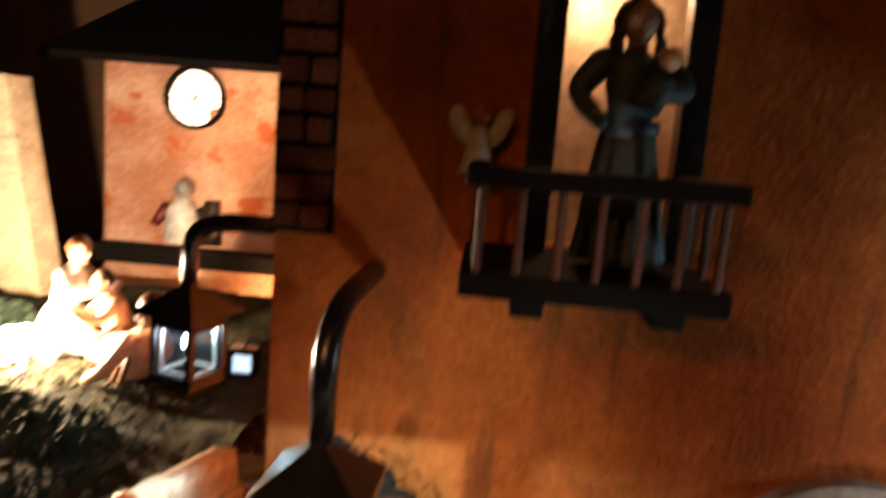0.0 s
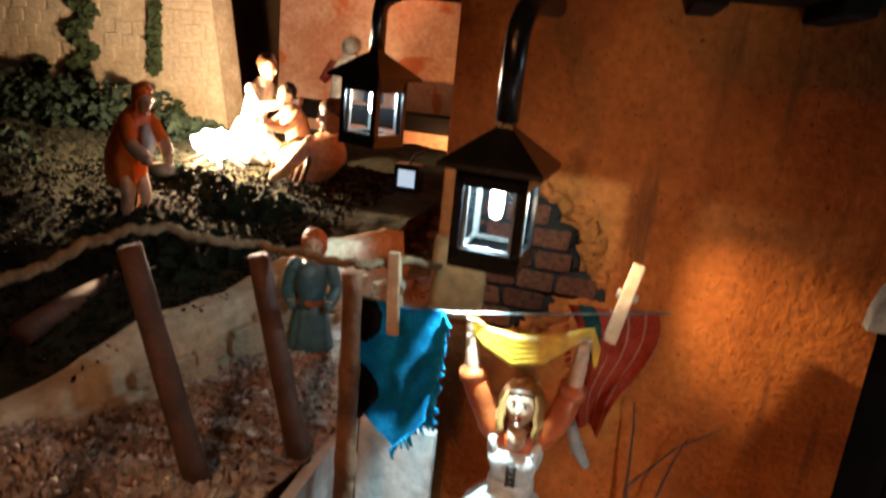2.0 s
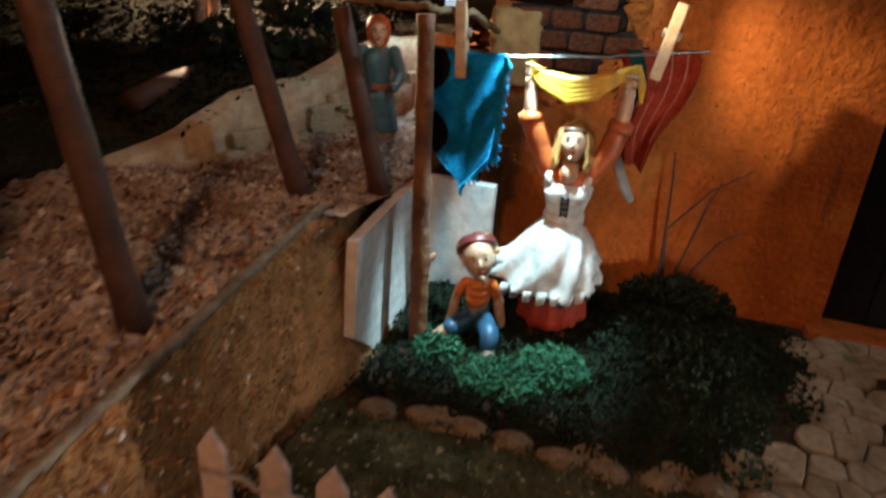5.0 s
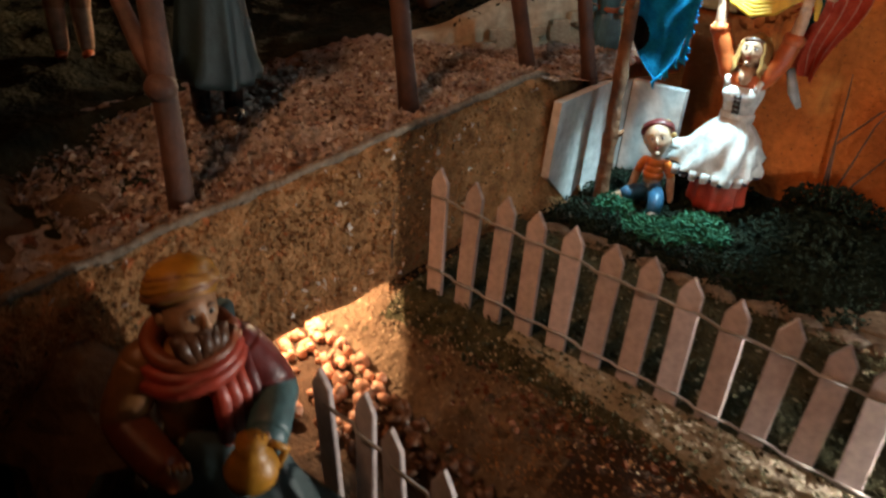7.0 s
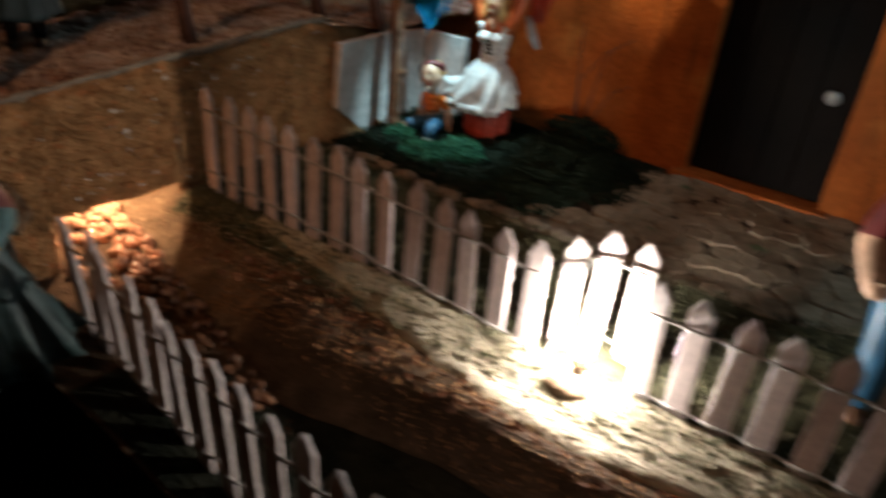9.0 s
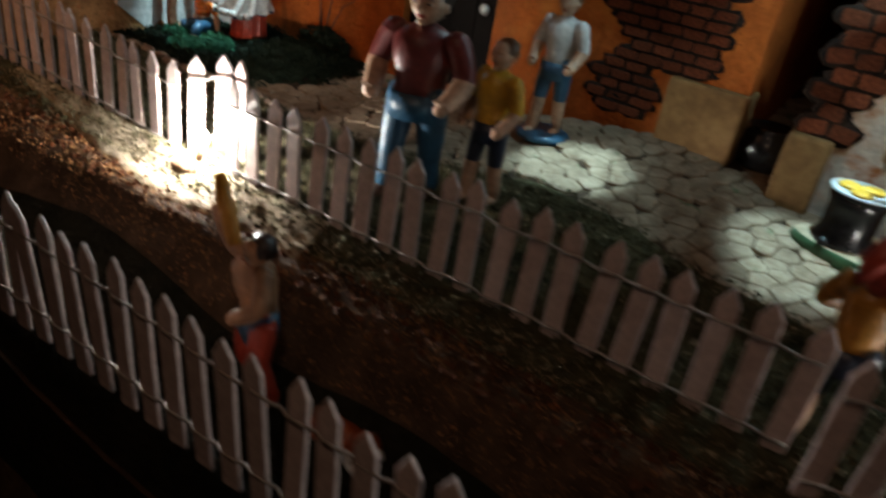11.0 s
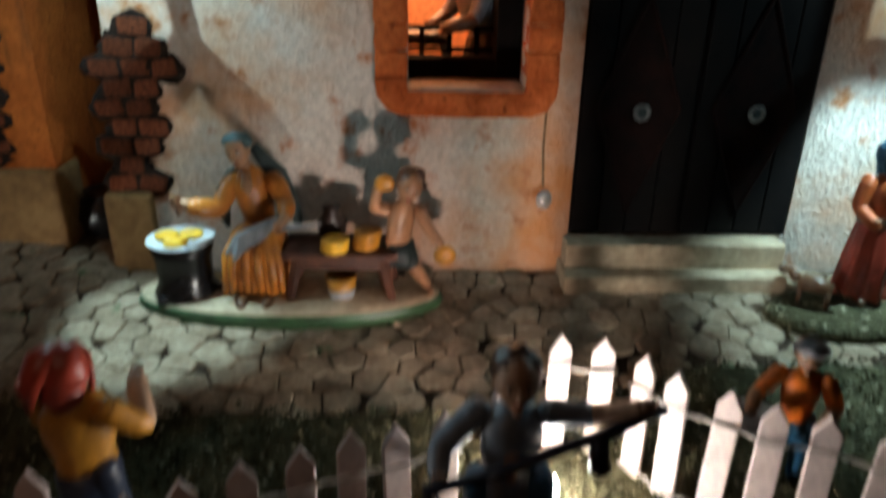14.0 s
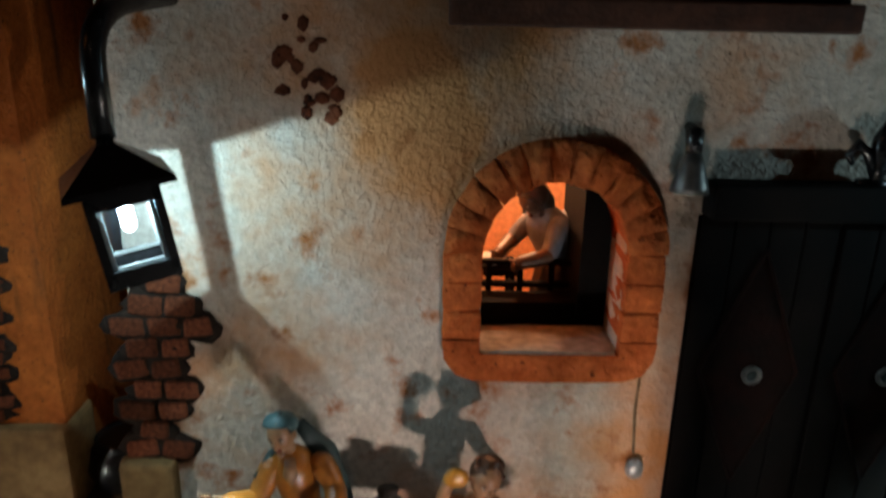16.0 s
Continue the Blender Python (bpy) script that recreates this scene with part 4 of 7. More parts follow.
def brick_patch(name, label, x0, x1, z0, z1, y, inside, bw=0.19, bh=0.10, tilt=1.5):
    """Bricks that show through the render inside a ragged outline, on a bed of dark mortar."""
    ob = thing(name, label, "brickwork", kind="structure")
    cells = []
    row, z = 0, z0
    while z < z1:
        x = x0 - (bw / 2 if row % 2 and bw > bh else 0)
        while x < x1:
            w = bw * random.uniform(0.85, 1.1)
            if inside(x + w / 2, z + bh / 2):
                cells.append((x, z, w))
            x += w
        z, row = z + bh, row + 1
    bm = bmesh.new()
    for x, z, w in cells:
        rock(bm, (x + w / 2, y - 0.002, z + bh / 2), (w * 0.68, 0.016, bh * 0.75), x * 7 + z, rough=0.5)
    part("mortar_bed", bm, MORTAR, ob, smooth=True)
    for x, z, w in cells:
        one_brick(ob, (x + w / 2, y + 0.004 + random.uniform(-0.012, 0.008), z + bh / 2), (w - 0.022, 0.06, bh - 0.020), tilt=tilt)
    return ob


brick_patch("brickwork", "exposed red bricks in a broken patch of ochre render", -0.72, -0.15, 1.16, 1.95, 2.5,
            lambda x, z: (x + 0.62) / 0.38 < 1 - abs((z - 1.50) / 0.36) ** 2.2)
bm = bmesh.new()
for k in range(26):
    t = -1.0 + 0.077 * k
    rock(bm, (-0.62 + 0.42 * (1 - abs(t) ** 2.2) + random.uniform(-0.02, 0.03), 2.499, 1.50 + 0.38 * t), (random.uniform(0.03, 0.06), 0.012, random.uniform(0.03, 0.05)), k * 2.7, rough=0.8)
solid("render_lip", "crumbled pale render edge round the exposed bricks", "wall damage", bm, ORANGE, kind="structure", smooth=True)
pilaster = thing("brickwork", "dark red brick pilaster with black joints on the house corner", "brickwork", kind="structure")
bm = bmesh.new()
box(bm, (-0.935, 2.470, 2.70), (-0.705, 2.499, 4.4), bevel=0.006)
part("mortar_bed", bm, DARK_WOOD, pilaster)
for r in range(15):
    z = 2.765 + 0.108 * r
    for c in range(2):
        w = 0.098 + 0.016 * ((r + c) % 2)
        one_brick(pilaster, (-0.872 + 0.108 * c + random.uniform(-0.008, 0.008), 2.465, z), (w - 0.012, 0.05, 0.078 + 0.010 * (r % 2)), tilt=3)
brick_patch("brickwork", "exposed red bricks low on the ochre wall", 2.75, 3.5, 0.38, 1.9, 2.5,
            lambda x, z: 2.78 + 0.10 * math.sin(z * 9) < x < 3.5 and not (x > 3.15 and z < 0.74), 0.17, 0.075)
brick_patch("brickwork", "ragged column of red bricks in the white render", 4.10, 4.60, 0.66, 1.60, 2.35,
            lambda x, z: abs(x - 4.31 - 0.05 * math.sin(z * 5)) < 0.19 + 0.06 * (z - 1.1) - 0.06 * abs(math.sin(z * 7)), 0.165, 0.105, 8)
bm = bmesh.new()
box(bm, (-0.94, 2.46, 1.16), (-0.68, 2.75, 1.54), bevel=0.02)
solid("quoin", "pale ochre corner stone of the house", "stone block", bm, PLINTH, kind="structure")
bm = bmesh.new()
box(bm, (3.24, 2.44, 0.25), (3.77, 2.76, 0.74), bevel=0.03)
solid("quoin", "pale ochre corner stone beside the alley", "stone block", bm, PLINTH, kind="structure")
bm = bmesh.new()
box(bm, (4.08, 2.28, 0.05), (4.34, 2.62, 0.66), bevel=0.03)
solid("plinth", "pale ochre plinth at the foot of the white house", "stone block", bm, PLINTH, kind="structure")

# ---- balcony of the ochre house ----
ob = thing("balcony", "black wooden balcony with slim brown balusters", "balcony")
bm = bmesh.new()
box(bm, (-0.19, 1.84, 2.64), (0.60, 2.5, 2.72), bevel=0.012)
part("floor_board", bm, DARK_WOOD, ob)
bm = bmesh.new()
box(bm, (-0.19, 1.80, 2.97), (0.60, 1.88, 3.03), bevel=0.01)
part("handrail", bm, DARK_WOOD, ob)
for x in (-0.19, 0.53):
    bm = bmesh.new()
    box(bm, (x, 1.88, 2.97), (x + 0.07, 2.5, 3.03), bevel=0.01)
    part("handrail", bm, DARK_WOOD, ob)
for k in range(7):
    bm = bmesh.new()
    tube(bm, [(-0.14 + 0.115 * k, 1.85, 2.72), (-0.14 + 0.115 * k, 1.84, 2.98)], 0.014, 8)
    part("baluster", bm, POST_WOOD, ob)
for x in (-0.155, 0.565):
    for k in range(2):
        bm = bmesh.new()
        tube(bm, [(x, 2.05 + 0.2 * k, 2.72), (x, 2.05 + 0.2 * k, 2.98)], 0.014, 8)
        part("baluster", bm, POST_WOOD, ob)
for x in (0.02, 0.44):
    bm = bmesh.new()
    box(bm, (x - 0.05, 1.90, 2.58), (x + 0.05, 2.5, 2.64), bevel=0.008)
    part("bracket", bm, DARK_WOOD, ob)
for x in (0.05, 0.57):
    bm = bmesh.new()
    box(bm, (x - 0.05, 2.36, 2.72), (x + 0.05, 2.46, 3.80), bevel=0.01)
    part("door_post", bm, BLACK, ob, "black door post")
bm = bmesh.new()
box(bm, (-0.5, 3.10, 2.6), (1.2, 3.2, 4.0))
box(bm, (-0.5, 2.76, 2.6), (-0.4, 3.10, 4.0))
box(bm, (1.1, 2.76, 2.6), (1.2, 3.10, 4.0))
box(bm, (-0.4, 2.76, 2.6), (1.1, 3.10, 2.66))
box(bm, (-0.4, 2.76, 3.9), (1.1, 3.10, 4.0))
solid("room_wall", "cream stone room behind the balcony door", "room", bm, CREAM, kind="structure")
point_lamp("room_lamp", 0.25, 2.92, 3.75, 0.07, (1.0, 0.6, 0.35))

# ---- far house ----
ob = thing("far_house", "rose-stained house with an oval lit window and dark roof", "house", at=(0, 0, 0))
bm = bmesh.new()
box(bm, (-5.15, 9.0, 0.2), (0.5, 9.6, 3.85))
part("wall", bm, ROSE_WALL, ob)
bm = bmesh.new()
v = [bm.verts.new(p) for p in ((-5.8, 8.6, 3.72), (1.0, 8.6, 3.72), (1.0, 10.2, 5.0), (-4.6, 10.2, 5.0), (-5.8, 8.6, 3.82), (1.0, 8.6, 3.82), (1.0, 10.2, 5.1), (-4.6, 10.2, 5.1))]
for f in ((0, 1, 2, 3), (4, 5, 6, 7), (0, 1, 5, 4), (1, 2, 6, 5), (2, 3, 7, 6), (3, 0, 4, 7)):
    bm.faces.new([v[k] for k in f])
part("roof", bm, DARK_WOOD, ob)
bm = bmesh.new()
lathe(bm, (0, 0, 0), [(0.40, 0), (0.40, 0.08), (0.35, 0.08), (0.35, 0)], 24, caps=False)
bmesh.ops.rotate(bm, verts=bm.verts, matrix=Matrix.Rotation(radians(90), 3, "X"))
win = part("window", bm, DARK_WOOD, ob, "round window with dark frame", at=(-3.94, 9.0, 3.36))
bm = bmesh.new()
outline = [(-0.34, 0.02), (-0.31, -0.17), (-0.20, -0.31), (0.0, -0.36), (0.16, -0.33), (0.19, -0.12), (0.33, -0.10), (0.345, 0.06), (0.24, 0.24), (0.0, 0.42), (-0.24, 0.24)]
prism(bm, outline[::-1], 0.03)
for v in bm.verts:
    v.co.y -= 0.03
part("pane", bm, LIT_GLASS, win, "glowing frosted pane")
bm = bmesh.new()
for k in range(4):
    a = math.pi * k / 4
    tube(bm, [(0.35 * math.cos(a), -0.05, 0.35 * math.sin(a)), (-0.35 * math.cos(a), -0.05, -0.35 * math.sin(a))], 0.008, 5)
part("glazing_bar", bm, DARK_WOOD, win)
bm = bmesh.new()
box(bm, (-5.15, 8.7, 1.18), (0.5, 9.0, 1.42), bevel=0.02)
part("beam", bm, DARK_WOOD, ob)
# two added fills that warm the far house; no lamp stands there
point_lamp("far_lamp", -3.2, 8.2, 3.1, 0.22, (1.0, 0.5, 0.25))
point_lamp("far_lamp", -2.6, 8.4, 0.95, 0.55, (1.0, 0.5, 0.2))
bm = bmesh.new()
tube(bm, [(-4.05, 8.93, 1.5), (-4.05, 8.9, 1.9), (-4.03, 8.9, 2.1)], [0.24, 0.2, 0.08], 12)
ball(bm, (-4.02, 8.86, 2.2), 0.12, 1)
tube(bm, [(-4.25, 8.9, 1.95), (-4.4, 8.85, 1.7)], [0.08, 0.06], 8, 2)
tube(bm, [(-3.8, 8.9, 1.95), (-3.62, 8.85, 1.6)], [0.08, 0.06], 8, 3)
tube(bm, [(-3.66, 8.92, 1.48), (-3.66, 8.92, 2.05)], [0.14, 0.10], 10, 3)
solid("relief_figure", "small painted relief group on the far house wall", "relief", bm, [WHITE, GREY, MAROON, HAIR], smooth=True)

# stones scored on the castle wall, and its ivy
for r in range(14):
    for c in range(17):
        w, h = 0.24, 0.165
        x, z = -4.98 - (c + (0.5 if r % 2 else 0.0)) * w + 0.4 - 0.027 * r, 1.05 + r * h
        if x > -9.0 and random.random() < 0.8:
            one_brick(castle, (x + random.uniform(-0.03, 0.03), 0.003 + random.uniform(-0.008, 0.006), z + random.uniform(-0.015, 0.015)), (w * random.uniform(0.75, 1.05), 0.05, h * random.uniform(0.75, 1.0)), "stone_block", 5)
CREAM_BLOCKS = []
for mesh in BRICK_ONE:
    m = mesh.copy()
    m.materials.clear()
    m.materials.append(CREAM)
    CREAM_BLOCKS.append(m)
for o in castle.children:
    o.data = CREAM_BLOCKS[random.randrange(5)]
for k in range(70):
    t = random.random()
    p = HILL_A + run * t
    z = 0.62 + random.random() * max(0.05, hill_z(p.x, p.y) - 0.72)
    o = new("stone_block", CREAM_BLOCKS[k % 5])
    o.matrix_basis = pose((p.x + 0.075) * U, p.y * U, z * U, 0, random.uniform(-4, 4), 72.2) @ Matrix.Diagonal((0.17, 0.05, 0.075, 1))
    o.parent = hill_wall


def leaves(name, label, category, mat, spots, size, count, seed, kind="stuff", wide=0.4):
    """Small folded leaves scattered through balls (centre, radii)."""
    rng = random.Random(seed)
    verts, faces = [], []
    for c, r in spots:
        for _ in range(count):
            while True:
                d = Vector((rng.uniform(-1, 1), rng.uniform(-1, 1), rng.uniform(-1, 1)))
                if 0.25 < d.length < 1:
                    break
            p = Vector((c[0] + d.x * r[0], c[1] + d.y * r[1], c[2] + d.z * r[2]))
            a = Vector((rng.uniform(-1, 1), rng.uniform(-1, 1), rng.uniform(-0.4, 1))).normalized() * size * rng.uniform(0.6, 1.3)
            b = a.orthogonal().normalized() * size * wide
            lift = a.cross(b).normalized() * size * 0.15
            k = len(verts)
            verts += [(p - a * 0.5) * U, (p + b + lift) * U, (p + a * 0.5) * U, (p - b + lift) * U]
            faces += [(k, k + 1, k + 2), (k, k + 2, k + 3)]
    mesh = bpy.data.meshes.new(name)
    mesh.from_pydata(verts, [], faces)
    mesh.materials.append(mat)
    return tagged(new(name, mesh), label, category, kind=kind)


ivy = [((-6.3 + 0.12 * math.sin(k * 1.7), 6.5, 3.2 - 0.11 * k), (0.10, 0.06, 0.10)) for k in range(16)]
ivy += [((-5.35, 6.5, 2.45 - 0.13 * k), (0.06, 0.05, 0.09)) for k in range(6)] + [((-6.95, 6.5, 1.65), (0.2, 0.06, 0.12)), ((-5.0, 6.4, 1.25), (0.15, 0.1, 0.25))]
ivy += [((-6.5 + 0.25 * k, 6.5, 3.15 - 0.1 * (k % 2)), (0.22, 0.07, 0.22)) for k in range(4)]
leaves("ivy", "dry ivy trailing down the castle wall", "ivy", IVY, ivy, 0.10, 60, 3)
leaves("dried_flowers", "pale dried flowers at the foot of the castle wall", "flowers", CREAM, [((-7.1 + 0.22 * k, 6.3, 1.05 + 0.05 * (k % 3)), (0.14, 0.10, 0.10)) for k in range(5)], 0.07, 60, 41)
leaves("bush", "dark brushwood at the foot of the castle wall", "bush", SHADE_LEAF, [((-6.4 + 0.5 * k, 5.6, 1.35), (0.45, 0.5, 0.35)) for k in range(4)] + [((-4.9, 3.6, 1.25), (0.6, 0.5, 0.25)), ((-4.3, 5.4, 1.35), (0.5, 0.3, 0.12))], 0.09, 420, 4)
bushes = [((-0.52, 1.50, 0.06), (0.24, 0.16, 0.07)), ((-0.86, 1.62, 0.07), (0.13, 0.13, 0.08)), ((-0.32, 1.60, 0.10), (0.17, 0.14, 0.11))]
leaves("flock_bush", "bright green flocked bush round the seated child", "bush", LEAF, bushes, 0.06, 1300, 5, wide=0.2)
leaves("leaf_litter", "red-brown dry leaves and bark along the stream", "litter", LITTER, [((-0.95 + 0.13 * k, -0.42 - 0.03 * k, -0.24 - 0.012 * k), (0.16, 0.15, 0.05)) for k in range(12)] + [((-0.5 + 0.55 * k, -0.2, -0.04), (0.4, 0.2, 0.02)) for k in range(14)], 0.035, 70, 19)
# bed plants and wall bush carry the shade there in near-black leaf colour
leaves("bed_plants", "low plants and twigs covering the flower bed, darkened as in shade", "plants", SHADE_LEAF, [((-1.0 + 0.24 * i, 1.32 + 0.24 * j, 0.05 + 0.01 * j), (0.2, 0.2, 0.045)) for i in range(8) for j in range(5) if not (i == 7 and j < 2)], 0.04, 420, 16, wide=0.25)
leaves("brushwood", "dark fir twigs in front of the campfire", "brushwood", SHADE_LEAF, [((-3.9 + 0.3 * k, 4.25 - 0.12 * k, 1.15), (0.3, 0.3, 0.14)) for k in range(6)] + [((-4.4 + 0.5 * k, 3.6 - 0.2 * k, 1.1), (0.4, 0.4, 0.10)) for k in range(5)], 0.09, 350, 17)
leaves("flock_bush", "green flocked bush along the house wall, its shade in near-black leaves", "bush", SHADE_LEAF, [((0.15, 1.95, 0.10), (0.35, 0.38, 0.14)), ((-0.45, 2.2, 0.10), (0.35, 0.25, 0.12)), ((0.48, 2.12, 0.08), (0.22, 0.28, 0.10)), ((0.2, 2.35, 0.18), (0.3, 0.12, 0.15)), ((-0.75, 2.0, 0.06), (0.35, 0.25, 0.06)), ((-0.1, 1.75, 0.06), (0.6, 0.2, 0.05)), ((0.3, 1.6, 0.06), (0.3, 0.25, 0.04))], 0.045, 1200, 6, wide=0.25)
bm = bmesh.new()
for a in ((0.14, 0.05, 0.085, 0.55, 0.43, 0.91), (0.12, 0.1, 0.2, 0.45, 0.30, 0.83), (0.15, 0.1, 0.25, 0.35, 0.46, 0.60), (0.1, 0.1, 0.08, 0.6, 0.05, 0.95)):
    tube(bm, [(a[0], 2.42, a[1]), (a[2], 2.40, a[3]), ((a[2] + a[4]) / 2, 2.40, (a[3] + a[5]) / 2 + 0.06), (a[4], 2.43, a[5])], [0.010, 0.007, 0.005, 0.003], 6)
solid("dry_twig", "thin dry brown twigs leaning on the wall", "twigs", bm, POST_WOOD, smooth=True)

# ---- figurines: each is one painted cast, drawn one unit tall and facing -y ----
# slots: 0 skin, 1 hair, 2 top, 3 bottom, 4 shoes, 5 extra, 6 hat
def head(bm, c, r=0.075, hat=None, tilt=0.0, long_hair=False, beard=False, lips=12, side=0.0, turn=0.0, curls=False):
    """A head with features, nodding by tilt degrees (below zero it looks up), leaning by side and turned by turn."""
    h = bmesh.new()
    for v in ball(h, (0, 0, 0), (r * 0.84, r * 0.96, r * 1.16), 0, seg=26):
        low = max(0.0, -v.co.z / (r * 1.16))
        v.co.x *= 1 - 0.40 * low ** 1.4
        if v.co.y < 0:
            v.co.y *= 1 - 0.10 * low
            for s in (-1, 1):
                d = (v.co - Vector((s * r * 0.32, -r * 0.86, r * 0.10))).length / r
                v.co.y += max(0.0, 0.30 - d) * 0.40 * r
                d = (v.co - Vector((s * r * 0.42, -r * 0.78, -r * 0.30))).length / r
                v.co.y -= max(0.0, 0.30 - d) * 0.22 * r
        else:
            v.co.y *= 1 - 0.25 * low
    tube(h, [(0, -r * 0.86, r * 0.22), (0, -r * 0.98, r * 0.0), (0, -r * 1.08, -r * 0.18), (0, -r * 0.92, -r * 0.27)], [r * 0.06, r * 0.09, r * 0.13, r * 0.10], 8, 0)
    ball(h, (0, -r * 0.78, -r * 0.86), (r * 0.22, r * 0.18, r * 0.16), 0, seg=10)
    for s in (-1, 1):
        ball(h, (s * r * 0.31, -r * 0.80, r * 0.11), (r * 0.15, r * 0.07, r * 0.075), 10, seg=10)
        ball(h, (s * r * 0.31, -r * 0.845, r * 0.11), (r * 0.075, r * 0.04, r * 0.078), 11, seg=8)
        tube(h, [(s * r * 0.15, -r * 0.86, r * 0.30), (s * r * 0.34, -r * 0.87, r * 0.36), (s * r * 0.52, -r * 0.76, r * 0.28)], [r * 0.03, r * 0.04, r * 0.02], 6, 1)
        ball(h, (s * r * 0.82, r * 0.08, -r * 0.06), (r * 0.12, r * 0.2, r * 0.25), 0, seg=8)
    ball(h, (0, -r * 0.86, -r * 0.50), (r * 0.22, r * 0.08, r * 0.045), lips, seg=8)
    ball(h, (0, -r * 0.85, -r * 0.58), (r * 0.17, r * 0.08, r * 0.05), lips, seg=8)
    for v in ball(h, (0, r * 0.30, r * 0.34), (r * 0.94, r * 0.90, r * 0.98), 1, seg=22):
        v.co += v.co.normalized() * r * 0.16 * noise.noise(v.co / r * 3.2)
    if curls:
        for k in range(34):
            a, e = k * 2.4, 0.05 + 0.9 * ((k * 0.618) % 1)
            q = Vector((math.cos(a) * math.cos(e), max(-0.62, math.sin(a) * math.cos(e)), math.sin(e)))
            if q.y < -0.15 and e < 0.62:
                continue
            ball(h, (q.x * r * 0.98, q.y * r * 0.92 + r * 0.16, q.z * r * 1.08 + r * 0.22), r * 0.22, 1, seg=8)
    if long_hair:
        for s in (-1, 1):
            for k in range(5):
                x, y, w = s * r * (0.70 + 0.10 * min(k, 2)), -r * 0.34 + k * r * 0.26, math.sin(k * 2.3)
                line = [(x * (0.25 + 0.1 * k), y + r * 0.05, r * 1.10), (x * 0.98, y, r * 0.62), (x * 1.18, y + r * 0.05, r * 0.1), (x * 1.12, y - r * 0.02, -r * 0.4), (x * 1.32, y + r * 0.04 * w, -r * 0.85), (x * 1.14, y - r * 0.05, -r * (1.25 + 0.1 * w)), (x * 1.28, y - r * 0.1, -r * (1.6 + 0.15 * w))]
                tube(h, line, [r * 0.12, r * 0.17, r * 0.17, r * 0.15, r * 0.17, r * 0.14, r * 0.05], 8, 1)
    if beard:
        for k in range(5):
            x = (k - 2) * r * 0.24
            if k == 0:
                ball(h, (0, -r * 0.58, -r * 0.84), (r * 0.52, r * 0.34, r * 0.38), 1, seg=12)
            tube(h, [(x * 1.5, -r * (0.74 - 0.10 * abs(k - 2)), -r * 0.42), (x * 1.2, -r * (0.86 - 0.08 * abs(k - 2)), -r * 0.85), (x * 0.6, -r * 0.74, -r * 1.30)], [r * 0.22, r * 0.28, r * 0.10], 8, 1)
        tube(h, [(-r * 0.3, -r * 0.84, -r * 0.44), (0, -r * 0.95, -r * 0.36), (r * 0.3, -r * 0.84, -r * 0.44)], [r * 0.05, r * 0.09, r * 0.05], 8, 1)
    if hat == "hood":
        for v in ball(h, (0, r * 0.36, r * 0.28), (r * 1.10, r * 1.04, r * 1.20), 6, seg=20):
            v.co += v.co.normalized() * r * 0.10 * noise.noise(v.co / r * 2.2)
        tube(h, [(0, r * 0.50, r * 0.1), (0, r * 0.62, -r * 0.9), (0, r * 0.55, -r * 1.7)], [r * 0.92, r * 0.85, r * 0.55], 16, 6, squash=0.8)
        for s in (-1, 1):
            tube(h, [(0, -r * 0.62, r * 1.02), (s * r * 0.72, -r * 0.36, r * 0.68), (s * r * 0.98, -r * 0.08, -r * 0.1), (s * r * 0.72, -r * 0.26, -r * 0.95), (s * r * 0.3, -r * 0.5, -r * 1.35)], [r * 0.13, r * 0.15, r * 0.17, r * 0.15, r * 0.1], 8, 6)
    if hat == "cap":
        lathe(h, (0, r * 0.1, r * 0.44), [(r * 1.02, 0), (r * 1.10, r * 0.12), (r * 0.98, r * 0.52), (r * 0.5, r * 0.84), (r * 0.05, r * 0.9)], 20, 6)
    if hat == "beret":
        for v in ball(h, (0, r * 0.42, r * 0.56), (r * 1.10, r * 0.92, r * 0.72), 6, (-38, 0, 0), 20):
            v.co += v.co.normalized() * r * 0.08 * noise.noise(v.co / r * 2.5)
        tube(h, [(r * 1.0 * math.cos(a), r * (0.34 + 0.80 * math.sin(a)), r * (0.52 - 0.52 * math.sin(a))) for a in (2 * math.pi * j / 20 for j in range(21))], r * 0.12, 8, 6)
    if hat == "stocking":
        lathe(h, (0, r * 0.12, r * 0.36), [(r * 1.06, 0), (r * 1.12, r * 0.16), (r * 1.0, r * 0.55), (r * 0.6, r * 0.92), (r * 0.05, r * 1.05)], 20, 6)
        tube(h, [(-r * 0.3, r * 0.3, r * 1.2), (-r * 0.95, r * 0.3, r * 0.9), (-r * 1.35, r * 0.2, r * 0.1), (-r * 1.5, r * 0.1, -r * 0.6), (-r * 1.75, 0, -r * 0.85)], [r * 0.5, r * 0.42, r * 0.32, r * 0.22, r * 0.1], 10, 6)
    if hat == "band":
        lathe(h, (0, r * 0.05, r * 0.36), [(r * 1.00, 0), (r * 1.16, r * 0.12), (r * 1.18, r * 0.38), (r * 1.0, r * 0.6), (r * 0.3, r * 0.85)], 18, 6)
    if hat == "turban":
        for v in ball(h, (0, r * 0.24, r * 0.80), (r * 1.08, r * 1.06, r * 0.86), 6, (-16, 0, 0), 22):
            v.co += v.co.normalized() * r * 0.08 * noise.noise(v.co / r * 2.0)
        for k in range(7):
            ring = []
            for j in range(25):
                a = 2 * math.pi * j / 24
                e = 0.10 + 0.15 * k
                wide = math.cos(e * 0.95)
